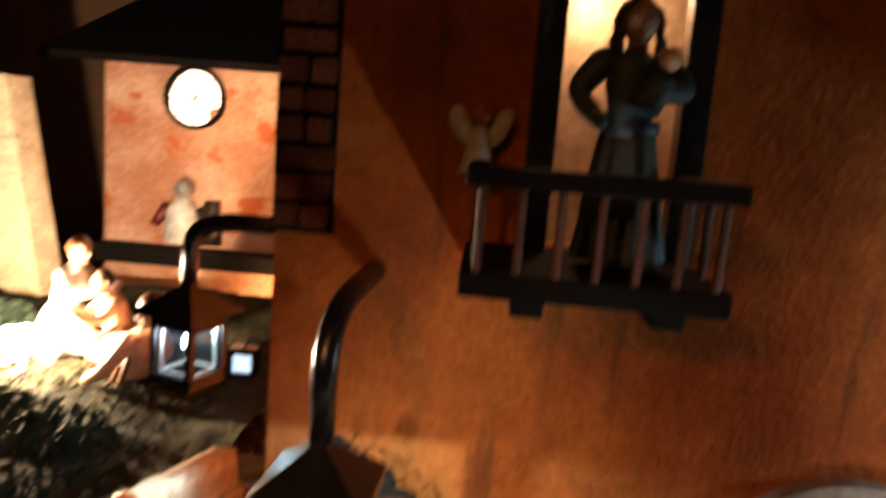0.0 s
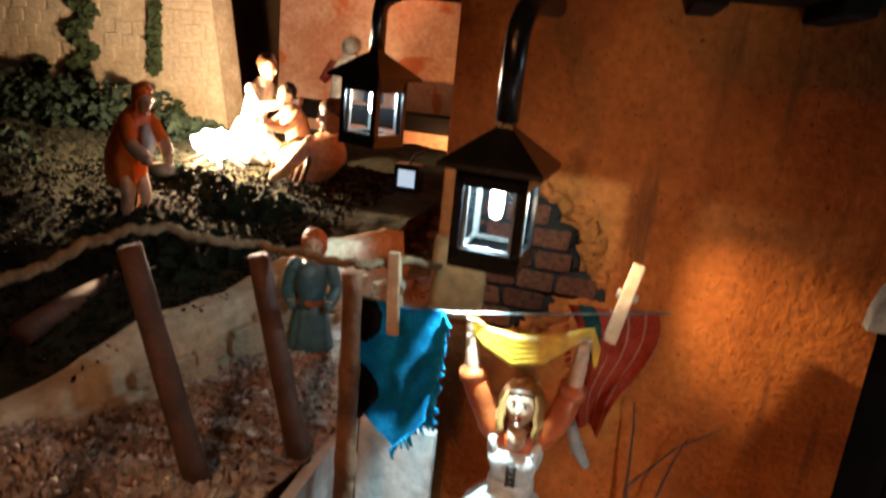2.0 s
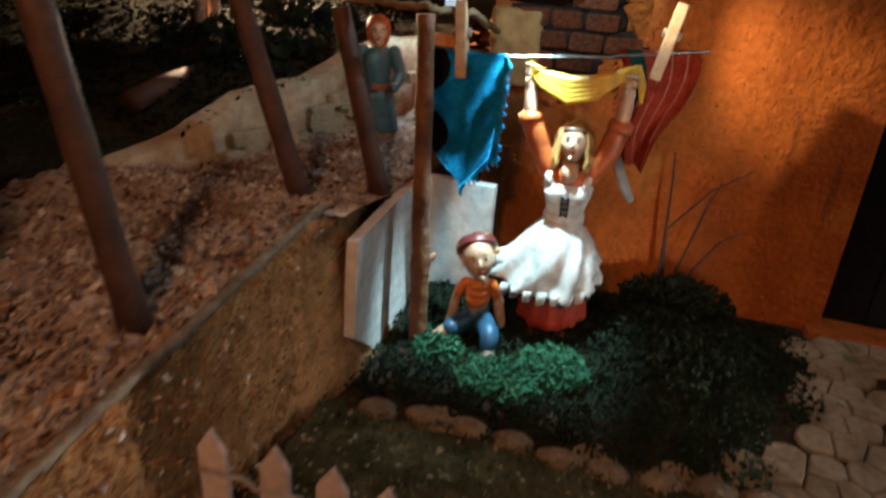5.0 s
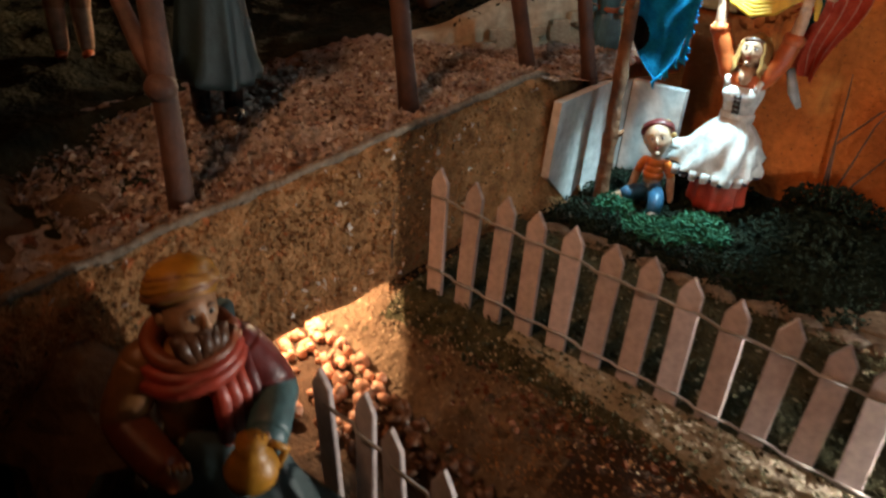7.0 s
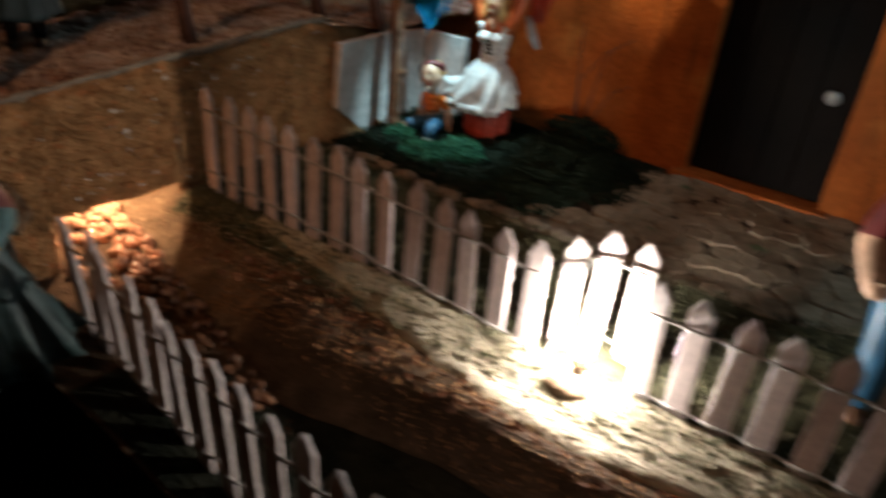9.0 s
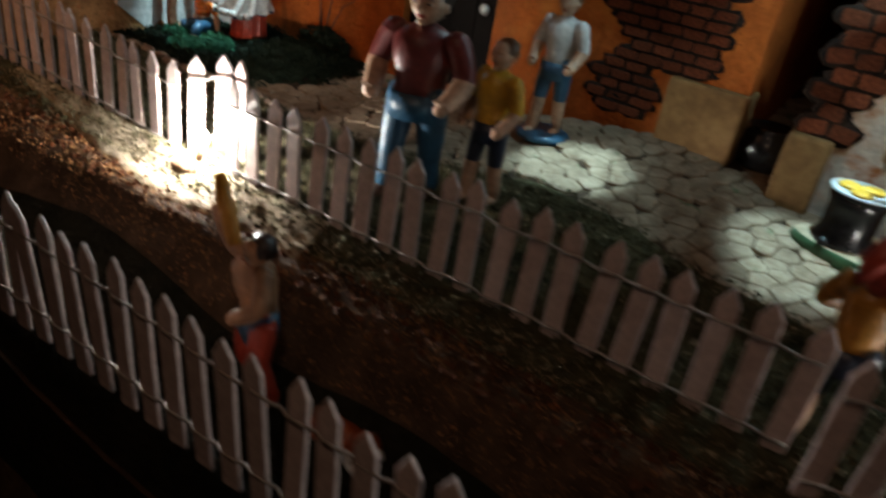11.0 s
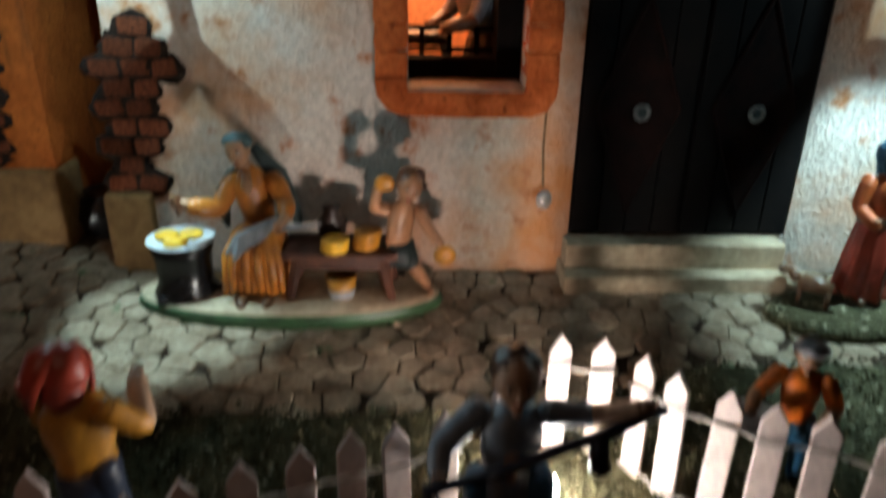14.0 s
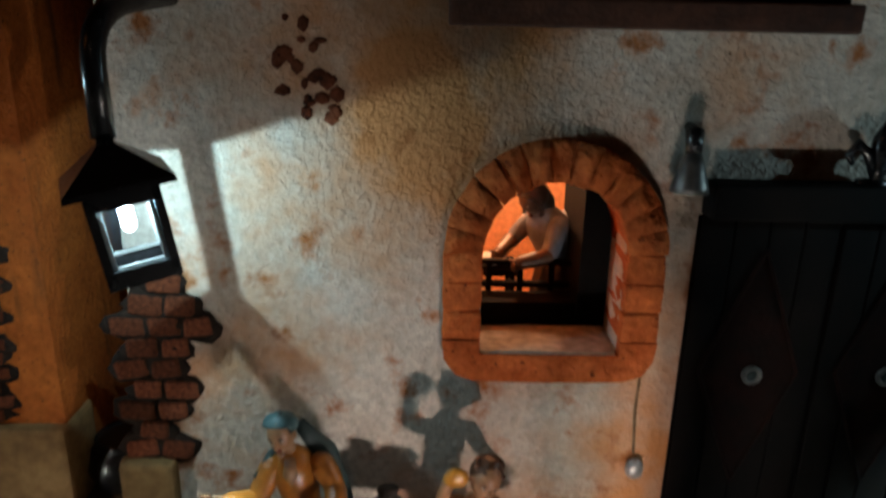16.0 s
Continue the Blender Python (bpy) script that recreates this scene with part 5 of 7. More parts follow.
                ring.append((r * 1.06 * wide * math.cos(a), r * (0.24 + 1.04 * wide * math.sin(a)), r * (0.56 + 0.98 * math.sin(e) + (0.26 - 0.04 * k) * math.sin(a + 2.6 + 0.35 * k))))
            tube(h, ring, [r * (0.15 - 0.01 * k)] * 25, 8, 6 if k % 3 else 2, squash=0.8)
    h.transform(Matrix.Translation(c) @ Matrix.Rotation(radians(turn), 4, "Z") @ Matrix.Rotation(radians(side), 4, "Y") @ Matrix.Rotation(radians(tilt), 4, "X"))
    mesh = bpy.data.meshes.new("head_form")
    h.to_mesh(mesh)
    h.free()
    bm.from_mesh(mesh)
    bpy.data.meshes.remove(mesh)


def skirt(bm, c, rings, slot, folds=9, deep=0.12, seg=90, squash=0.85, swing=(0.0, 0.0), seed=0.0, hem=None):
    """A pleated skirt; rings of (radius, height, fold depth 0..1, twist); swing carries the hem sideways."""
    made = []
    top, low = max(q[1] for q in rings), min(q[1] for q in rings)
    for r, z, weight, twist in rings:
        t = (top - z) / max(top - low, 1e-6)
        ring = []
        for k in range(seg):
            a = 2 * math.pi * k / seg
            w = folds * (a + twist) + 0.9 * math.sin(2 * a + seed) + 0.5 * math.sin(3 * a + 2 * seed)
            pleat = 1.0 - 1.7 * abs(math.sin(w / 2)) ** 0.7
            rr = r * (1 + deep * weight * pleat)
            lift = 0.018 * weight * math.sin(2 * a + seed) * t
            ring.append(bm.verts.new((c[0] + swing[0] * t * t + rr * math.cos(a), c[1] + swing[1] * t * t + rr * squash * math.sin(a), c[2] + z + lift)))
        made.append(ring)
    for n, (a, b) in enumerate(zip(made, made[1:])):
        for k in range(seg):
            bm.faces.new((a[k], a[(k + 1) % seg], b[(k + 1) % seg], b[k])).material_index = hem if hem is not None and n == 0 else slot
    bm.faces.new(made[0][::-1]).material_index = slot
    bm.faces.new(made[-1]).material_index = slot


def limb(bm, pts, r0, r1, sleeve, seg=10):
    """An arm or leg: sleeve gives the material slot of each stretch."""
    pts = [Vector(p) for p in pts]
    line, radii, slots = [], [], []
    steps, last = 6, len(pts) - 1
    for n in range(last):
        before, after = pts[max(n - 1, 0)], pts[min(n + 2, last)]
        for k in range(steps + (n == last - 1)):
            t = k / steps
            h0, h1, h2, h3 = 2 * t ** 3 - 3 * t * t + 1, t ** 3 - 2 * t * t + t, 3 * t * t - 2 * t ** 3, t ** 3 - t * t
            line.append(pts[n] * h0 + (pts[n + 1] - before) * 0.35 * h1 + pts[n + 1] * h2 + (after - pts[n]) * 0.35 * h3)
            s = (n + t) / last
            radii.append((r0 + (r1 - r0) * s) * (1 + 0.07 * math.sin(t * math.pi)))
            slots.append(sleeve[min(n, len(sleeve) - 1)])
    tube(bm, line, radii, seg, slots)
    ball(bm, pts[0], r0 * 0.98, sleeve[0], seg=10)
    ball(bm, pts[-1], r1 * 0.98, sleeve[-1], seg=10)


def hand(bm, p, r=0.028):
    ball(bm, p, (r, r * 0.7, r * 1.15), 0, seg=10)
    for k in range(4):
        x = p[0] + (k - 1.5) * r * 0.46
        tube(bm, [(x, p[1] - r * 0.1, p[2] + r * 0.6), (x, p[1] - r * 0.5, p[2] + r * 1.35), (x, p[1] - r * 0.95, p[2] + r * 1.3)], [r * 0.24, r * 0.22, r * 0.16], 6, 0)


def foot(bm, x, y, z=0.0, slot=4):
    ball(bm, (x, y - 0.03, z + 0.022), (0.032, 0.065, 0.026), slot, seg=10)


def trunk(bm, hips=0.47, shoulders=0.80, wide=0.115, slot=2, lean=0.0):
    h = shoulders - hips
    tube(bm, [(0, lean * k * k, hips + h * k) for k in (0, 0.3, 0.6, 0.88, 1.0, 1.1)], [wide * 0.92, wide * 0.82, wide, wide * 1.02, wide * 0.72, 0.036], 16, slot, squash=0.72)


def figurine(name, label, at, h, turn, mats, draw, category="figurine", scale=None, lean=(0, 0)):
    bm = bmesh.new()
    draw(bm)
    for v in bm.verts:
        v.co += 0.006 * noise.noise_vector(v.co * 9 + Vector((h * 7, 0, 0))) + 0.0025 * noise.noise_vector(v.co * 30)
    s = scale or (h, h, h)
    bm.transform(Matrix.Diagonal((*s, 1)))
    mats = list(mats) + [mats[0]] * (10 - len(mats)) + [EYE_WHITE, EYE_DARK, LIP]
    return solid(name, label, category, bm, mats, at=at, turn=(lean[0], lean[1], turn), smooth=True)


def legs(bm, slot, bare_from=None, spread=0.055, hip=0.5, shoes=4, step=0.0):
    for s in (-1, 1):
        y = s * step
        knee = (s * spread * 1.1, -0.01 + y * 0.5, hip * 0.52)
        limb(bm, [(s * spread, 0, hip), knee, (s * spread * 1.15, y, 0.04)], 0.062, 0.034, [slot, 0 if bare_from else slot])
        foot(bm, s * spread * 1.2, y, 0, shoes)


def washerwoman(bm):
    foot(bm, -0.06, -0.02), foot(bm, 0.07, -0.01)
    for s in (-1, 1):
        limb(bm, [(s * 0.05, 0, 0.25), (s * 0.06, 0, 0.03)], 0.042, 0.03, [0])
    skirt(bm, (0, 0, 0), [(0.142, 0.075, 1, 0.1), (0.150, 0.10, 1, 0.08), (0.145, 0.22, 0.8, 0), (0.11, 0.45, 0.3, 0)], 3, 12, 0.10, seed=2)
    rings = [(0.222, 0.255, 1.0, 0.55), (0.226, 0.272, 1.0, 0.53), (0.222, 0.30, 1.0, 0.48), (0.196, 0.37, 0.9, 0.34), (0.160, 0.45, 0.7, 0.18), (0.118, 0.515, 0.45, 0.06), (0.082, 0.55, 0.2, 0), (0.077, 0.565, 0, 0)]
    skirt(bm, (-0.005, -0.005, 0), rings, 5, 9, 0.20, 120, 0.86, (-0.055, 0.0), 0.8, hem=7)
    # the apron's corner, drawn out sideways, and its small lace frill
    tube(bm, [(-0.16, -0.05, 0.38), (-0.23, -0.06, 0.365), (-0.285, -0.06, 0.365), (-0.315, -0.06, 0.385)], [0.05, 0.045, 0.032, 0.012], 10, 5, squash=0.6)
    for k in range(7):
        a = -2.25 + 0.26 * k
        tube(bm, [(-0.055 + 0.225 * math.cos(a), 0.19 * math.sin(a), 0.285), (-0.06 + 0.235 * math.cos(a), 0.20 * math.sin(a), 0.235)], [0.030, 0.022], 7, 5, squash=0.5)
    lathe(bm, (0, 0, 0), [(0.080, 0.545), (0.088, 0.56), (0.088, 0.588), (0.080, 0.595)], 26, 5, squash=0.76)
    lathe(bm, (0, 0, 0), [(0.078, 0.585), (0.083, 0.63), (0.098, 0.68), (0.104, 0.715), (0.095, 0.735)], 26, 5, squash=0.76)
    for s in (-1, 1):
        ball(bm, (s * 0.044, -0.052, 0.695), (0.047, 0.040, 0.044), 5, seg=14)
        tube(bm, [(s * 0.070, -0.062, 0.72), (s * 0.082, -0.045, 0.765), (s * 0.082, 0.0, 0.80), (s * 0.07, 0.05, 0.76)], 0.017, 8, 5)
    for k in range(4):
        tube(bm, [(-0.017, -0.074 - 0.006 * k, 0.60 + 0.026 * k), (0.017, -0.074 - 0.006 * k, 0.614 + 0.026 * k)], 0.006, 6, 9)
        tube(bm, [(0.017, -0.074 - 0.006 * k, 0.60 + 0.026 * k), (-0.017, -0.074 - 0.006 * k, 0.614 + 0.026 * k)], 0.006, 6, 9)
    # blouse with an open neck, red sleeves with turned cuffs
    lathe(bm, (0, 0, 0), [(0.098, 0.715), (0.098, 0.76), (0.090, 0.79), (0.050, 0.815)], 22, 2, squash=0.72)
    tube(bm, [(0, -0.062, 0.745), (0, -0.060, 0.775), (0, -0.030, 0.81)], [0.018, 0.034, 0.04], 10, 0)
    tube(bm, [(0, 0.0, 0.79), (0, -0.008, 0.87)], [0.042, 0.036], 12, 0)
    tube(bm, [(0.048 * math.cos(a), -0.012 + 0.046 * math.sin(a), 0.806 + 0.012 * math.sin(a)) for a in (2 * math.pi * j / 16 for j in range(17))], 0.008, 6, 9)
    head(bm, (0, -0.022, 0.905), 0.070, None, -14, True)
    tube(bm, [(-0.062, -0.005, 0.945), (-0.035, -0.045, 0.962), (0, -0.056, 0.968), (0.035, -0.045, 0.962), (0.062, -0.005, 0.945)], [0.010, 0.012, 0.013, 0.012, 0.010], 8, 4)
    for s, hx in ((-1, -0.205), (1, 0.185)):
        limb(bm, [(s * 0.085, 0.0, 0.775), (s * 0.135, -0.005, 0.87), (hx * 0.93, -0.012, 0.99)], 0.046, 0.043, [2, 2], 12)
        tube(bm, [(hx * 0.90, -0.012, 0.975), (hx * 0.95, -0.012, 1.01)], [0.053, 0.050], 12, 2)
        limb(bm, [(hx * 0.93, -0.012, 1.0), (hx * 0.98, -0.014, 1.10), (hx, -0.015, 1.145)], 0.029, 0.021, [0])
        hand(bm, (hx, -0.018, 1.165), 0.026)
    # the yellow cloth, slack between both hands
    for k in range(5):
        sag = 0.020 + 0.018 * k
        tube(bm, [(-0.215, -0.02, 1.205 - 0.006 * k), (-0.15, -0.028 - 0.003 * k, 1.185 - sag * 0.6), (-0.05, -0.034 - 0.004 * k, 1.175 - sag), (0.05, -0.034 - 0.004 * k, 1.185 - sag * 0.85), (0.14, -0.028, 1.215 - sag * 0.4), (0.20, -0.02, 1.235 - 0.006 * k)], [0.008, 0.017, 0.022, 0.021, 0.015, 0.008], 10, 8, squash=0.7)
    tube(bm, [(0.20, -0.015, 1.235), (0.225, -0.005, 1.16), (0.232, 0.0, 1.09)], [0.014, 0.018, 0.008], 8, 8, squash=0.6)


figurine("washerwoman_statuette", "painted washerwoman statuette in white apron raising a yellow cloth", (-0.40, 2.02, 0.05), 1.10, 2,
         [SKIN, BLOND, SCARLET, RED, BEARD, WHITE, WHITE, NAVY, YELLOW, HAIR], washerwoman)


def seated_child(bm):
    tube(bm, [(0, 0.02, 0.10), (0, 0.02, 0.20), (0, 0.0, 0.30)], [0.12, 0.115, 0.09], 16, 3, squash=0.85)
    tube(bm, [(0, 0.0, 0.27), (0, -0.005, 0.33)], [0.085, 0.088], 16, 0, squash=0.8)
    for k in range(3):
        tube(bm, [(0, -0.005, 0.325 + 0.06 * k), (0, -0.008, 0.365 + 0.06 * k), (0, -0.006, 0.39 + 0.06 * k)], [0.092, 0.104 - 0.004 * k, 0.092], 16, 2, squash=0.82)
    tube(bm, [(0, 0, 0.50), (-0.01, -0.02, 0.56)], [0.05, 0.045], 10, 0)
    head(bm, (-0.02, -0.045, 0.70), 0.140, "beret", -16, False, False, 12, -12, 6, True)
    for s in (-1, 1):
        limb(bm, [(s * 0.095, 0.01, 0.47), (s * 0.15, 0.07, 0.34), (s * 0.19, 0.05, 0.15)], 0.048, 0.034, [2, 0])
        hand(bm, (s * 0.20, 0.04, 0.12), 0.03)
    limb(bm, [(0.05, -0.02, 0.17), (0.10, -0.24, 0.20), (0.10, -0.30, 0.10)], 0.085, 0.06, [3, 3])
    limb(bm, [(0.10, -0.29, 0.14), (0.11, -0.38, -0.06)], 0.052, 0.042, [4])
    limb(bm, [(-0.05, -0.02, 0.17), (-0.18, -0.16, 0.18)], 0.085, 0.07, [3])
    limb(bm, [(-0.16, -0.14, 0.18), (-0.28, -0.18, 0.12), (-0.40, -0.14, 0.05)], 0.05, 0.036, [0])
    foot(bm, 0.11, -0.40, -0.08, 4)
    foot(bm, -0.43, -0.12, 0.03, 0)


figurine("child_statuette", "seated child statuette with maroon cap and orange shirt", (-0.73, 1.80, 0.05), 0.64, 14, [SKIN, BLOND, ORANGE_P, BLUE, WHITE, MAROON, MAROON], seated_child)


def robed(bm, hat="hood", belt=True, arms=None, long_hair=False, beard=False, bundle=False, hem=0.03, nod=0, gaze=0):
    for s in (-1, 1):
        foot(bm, s * 0.06, -0.05)
        tube(bm, [(s * 0.06, -0.02, 0.02), (s * 0.06, -0.01, hem + 0.05)], [0.036, 0.045], 10, 4)
    skirt(bm, (0, 0, 0), [(0.160, hem, 1, 0.2), (0.162, hem + 0.03, 1, 0.18), (0.142, 0.25, 0.8, 0.08), (0.115, 0.45, 0.4, 0), (0.10, 0.55, 0, 0)], 3, 10, 0.14, 72, 0.85, (0.01, 0), hem * 9)
    trunk(bm, 0.50, 0.80, 0.12)
    if belt:
        lathe(bm, (0, 0, 0.54), [(0.115, -0.02), (0.122, 0), (0.115, 0.025)], 20, 5, squash=0.8, caps=False)
    tube(bm, [(0, 0, 0.80), (0, -0.01, 0.87)], [0.045, 0.036], 10, 0)
    head(bm, (0, -0.015 - 0.001 * nod, 0.915), 0.078, hat, nod, long_hair, beard, turn=gaze)
    for s, e, w in arms or ((-1, (-0.16, -0.02, 0.63), (-0.12, -0.13, 0.55)), (1, (0.16, -0.02, 0.63), (0.12, -0.13, 0.55))):
        limb(bm, [(s * 0.115, 0, 0.775), e, w], 0.052, 0.034, [2, 2])
        hand(bm, w)
    if bundle:
        tube(bm, [(0.02, -0.14, 0.60), (0.08, -0.15, 0.72)], [0.06, 0.05], 10, 3)
        ball(bm, (0.09, -0.15, 0.78), 0.045, 0)


figurine("girl_statuette", "small girl statuette in teal dress and red headscarf", (-1.64, 2.72, 0.58), 0.80, 20, [SKIN, HAIR, TEAL, TEAL, BROWN, SCARLET, SCARLET], lambda b: robed(b))
figurine("balcony_statuette", "woman statuette in teal gown holding a child on the balcony", (0.30, 2.12, 2.72), 0.84, 0, [SKIN_TAN, HAIR, SMOKE_TEAL, SMOKE_TEAL, BROWN, NAVY, HAIR],
         lambda b: robed(b, None, True, ((-1, (-0.2, -0.02, 0.66), (-0.13, -0.12, 0.55)), (1, (0.17, -0.05, 0.68), (0.06, -0.16, 0.66))), True, False, True))


def angel(bm):
    lathe(bm, (0, 0, 0), [(0.26, 0), (0.22, 0.1), (0.14, 0.5), (0.1, 0.62)], 16, 2, folds=6, deep=0.1)
    ball(bm, (0, -0.02, 0.78), 0.18, 0)
    for s in (-1, 1):
        ball(bm, (s * 0.26, 0.05, 0.62), (0.14, 0.05, 0.28), 2, (0, s * 25, 0))


figurine("angel_ornament", "tiny white angel ornament with red face on the wall", (-0.17, 2.42, 2.98), 0.27, 0, [SCARLET, HAIR, WHITE], angel)


def bending(bm):
    """A hooded shepherd stooping forward over the pot at his feet."""
    for s in (-1, 1):
        limb(bm, [(s * 0.07, 0.04, 0.36), (s * 0.08, -0.03, 0.20), (s * 0.08, 0.03, 0.03)], 0.07, 0.042, [0, 0])
        foot(bm, s * 0.08, 0.0, 0, 0)
    made = len(bm.verts)
    tube(bm, [(0, 0.10, 0.24), (0, 0.11, 0.34), (0, 0.10, 0.48), (0, 0.03, 0.64), (0, -0.06, 0.76), (0, -0.12, 0.83)], [0.15, 0.185, 0.195, 0.18, 0.14, 0.07], 28, 2, squash=0.92)
    bm.verts.ensure_lookup_table()
    for v in list(bm.verts)[made:]:
        a = math.atan2(v.co.y - 0.08, v.co.x)
        v.co += Vector((v.co.x, v.co.y - 0.06, 0)) * 0.10 * math.sin(7 * a + v.co.z * 4)
    head(bm, (0, -0.16, 0.90), 0.082, "hood", 24)
    for s in (-1, 1):
        limb(bm, [(s * 0.12, -0.08, 0.74), (s * 0.16, -0.22, 0.60), (s * 0.10, -0.36, 0.52)], 0.066, 0.044, [2, 0])
        hand(bm, (s * 0.10, -0.38, 0.50), 0.034)
    tube(bm, [(0.0, -0.16, 0.72), (0.02, -0.20, 0.60), (0.0, -0.16, 0.44)], [0.05, 0.07, 0.03], 10, 7)
    lathe(bm, (0.0, -0.42, 0.40), [(0.05, 0), (0.10, 0.03), (0.11, 0.08), (0.09, 0.085)], 16, 8)


figurine("shepherd_statuette", "bending shepherd statuette in a glossy red cloak", (-3.05, 3.15, 1.13), 0.80, 70, [SKIN, HAIR, FLAME_RED, FLAME_RED, SKIN_TAN, BROWN, FLAME_RED, WHITE, CREAM], bending, scale=(0.68, 0.68, 0.84))


def reclining(bm):
    tube(bm, [(-0.45, 0, 0.10), (-0.2, 0, 0.18), (0.1, 0, 0.22), (0.3, 0.02, 0.36), (0.36, 0.02, 0.48)], [0.08, 0.16, 0.17, 0.15, 0.07], 16, 2)
    for k in range(7):
        x = -0.22 + 0.085 * k
        tube(bm, [(x, -0.17, 0.12), (x + 0.02, -0.12, 0.30), (x + 0.03, 0.02, 0.37 + 0.03 * max(0, k - 3)), (x + 0.02, 0.15, 0.28)], 0.022, 8, 6)
    head(bm, (0.40, 0, 0.60), 0.10, "cap")
    limb(bm, [(0.33, -0.12, 0.42), (0.28, -0.26, 0.24), (0.12, -0.3, 0.14)], 0.05, 0.035, [0, 0])
    limb(bm, [(-0.2, -0.08, 0.16), (-0.4, -0.14, 0.30), (-0.6, -0.12, 0.06)], 0.075, 0.045, [0, 0])
    limb(bm, [(-0.2, 0.08, 0.14), (-0.5, 0.08, 0.12), (-0.75, 0.05, 0.06)], 0.075, 0.045, [0, 0])


def kneeling(bm):
    """A kneeling man who stretches both arms out."""
    skirt(bm, (0, 0.05, 0), [(0.20, 0.0, 1, 0.2), (0.21, 0.08, 0.9, 0.1), (0.17, 0.24, 0.5, 0), (0.12, 0.36, 0, 0)], 3, 8, 0.14, 56, 1.1)
    tube(bm, [(0, 0.05, 0.32), (0, 0.02, 0.44), (0, -0.03, 0.56), (0, -0.07, 0.66), (0, -0.08, 0.72)], [0.12, 0.125, 0.135, 0.10, 0.045], 16, 2, squash=0.85)
    head(bm, (0, -0.11, 0.80), 0.085, None, 14)
    for s in (-1, 1):
        limb(bm, [(s * 0.12, -0.04, 0.62), (s * 0.15, -0.18, 0.50), (s * 0.10, -0.36, 0.54)], 0.052, 0.034, [2, 0])
        hand(bm, (s * 0.10, -0.38, 0.55), 0.03)


figurine("fireside_statuette", "kneeling white shepherd statuette stretching its arms to the fire", (-3.28, 5.05, 1.22), 1.02, 75, [SKIN, BEARD, WHITE, WHITE, SKIN, WHITE, WHITE], kneeling)
figurine("fireside_statuette", "crouching flesh-coloured statuette beside the fire", (-2.86, 4.95, 1.16), 0.86, -40, [SKIN, HAIR, SKIN, WHITE, SKIN, RED, HAIR], kneeling)
figurine("fireside_statuette", "reclining shepherd statuette in striped drape by the fire", (-2.66, 4.75, 1.10), 1.10, -40, [SKIN, HAIR, SKIN, SKIN_TAN, SKIN, RED, BROWN], reclining)

figurine("terrace_statuette", "tall statuette in dark teal robe and black boots", (-1.98, -0.35, 0.77), 1.15, 60, [SKIN, HAIR, DARK_TEAL, DARK_TEAL, BLACK, NAVY, HAIR], lambda b: robed(b, hem=0.14), scale=(1.15, 1.15, 1.15))
figurine("terrace_statuette", "statuette in orange shoes on the dark moss", (-3.35, -0.30, 0.74), 1.05, 60, [SKIN, HAIR, GOLD, SKIN_TAN, SCARLET, BROWN, HAIR], lambda b: (trunk(b), legs(b, 3, True), head(b, (0, -0.01, 0.92), 0.075, "cap")))


def water_carrier(bm):
    skirt(bm, (0.04, -0.02, 0), [(0.29, 0.0, 1, 0.35), (0.27, 0.06, 1, 0.3), (0.20, 0.28, 0.8, 0.12), (0.135, 0.50, 0.35, 0), (0.11, 0.58, 0, 0)], 3, 8, 0.26, 96, 0.88, (0.06, -0.02), 1.3)
    trunk(bm, 0.50, 0.80, 0.125)
    tube(bm, [(0, 0, 0.79), (0, -0.02, 0.87)], [0.05, 0.04], 10, 0)
    head(bm, (0.0, -0.03, 0.915), 0.084, "turban", -10, False, True, side=6, turn=24)
    # rusty scarf wound round the neck, its ends hanging
    for k in range(3):
        ring = [((0.095 + 0.014 * k) * math.cos(a), (0.085 + 0.014 * k) * math.sin(a) - 0.018, 0.825 - 0.032 * k + 0.026 * math.sin(a + 0.6 * k)) for a in (2 * math.pi * j / 20 for j in range(21))]
        tube(bm, ring, 0.030, 10, 8 if k == 0 else 5, squash=0.8)
    for k in range(4):
        tube(bm, [(0.03 + 0.028 * k, -0.10 + 0.014 * k, 0.79), (0.055 + 0.028 * k, -0.135 + 0.014 * k, 0.70), (0.06 + 0.028 * k, -0.125 + 0.012 * k, 0.55 + 0.02 * k)], [0.024, 0.026, 0.018], 8, 5 if k < 3 else 7)
    # both arms bent forward, wide sleeves, the jug against the right side
    limb(bm, [(-0.115, -0.01, 0.77), (-0.18, -0.05, 0.63), (-0.09, -0.19, 0.55)], 0.062, 0.05, [2, 8], 12)
    hand(bm, (-0.07, -0.21, 0.55), 0.034)
    limb(bm, [(0.12, -0.01, 0.77), (0.20, -0.06, 0.65), (0.15, -0.19, 0.60)], 0.066, 0.055, [7, 9], 12)
    hand(bm, (0.12, -0.22, 0.60), 0.034)
    lathe(bm, (0.10, -0.25, 0.50), [(0.03, 0), (0.062, 0.03), (0.070, 0.07), (0.052, 0.11), (0.034, 0.13), (0.042, 0.15)], 18, 6)
    tube(bm, [(0.145, -0.25, 0.63), (0.185, -0.25, 0.60), (0.165, -0.25, 0.55)], 0.011, 8, 6)
    # cloak thrown behind
    tube(bm, [(0.06, 0.10, 0.80), (0.05, 0.15, 0.58), (0.06, 0.20, 0.32), (0.08, 0.22, 0.05)], [0.09, 0.13, 0.15, 0.16], 14, 3, squash=0.5)


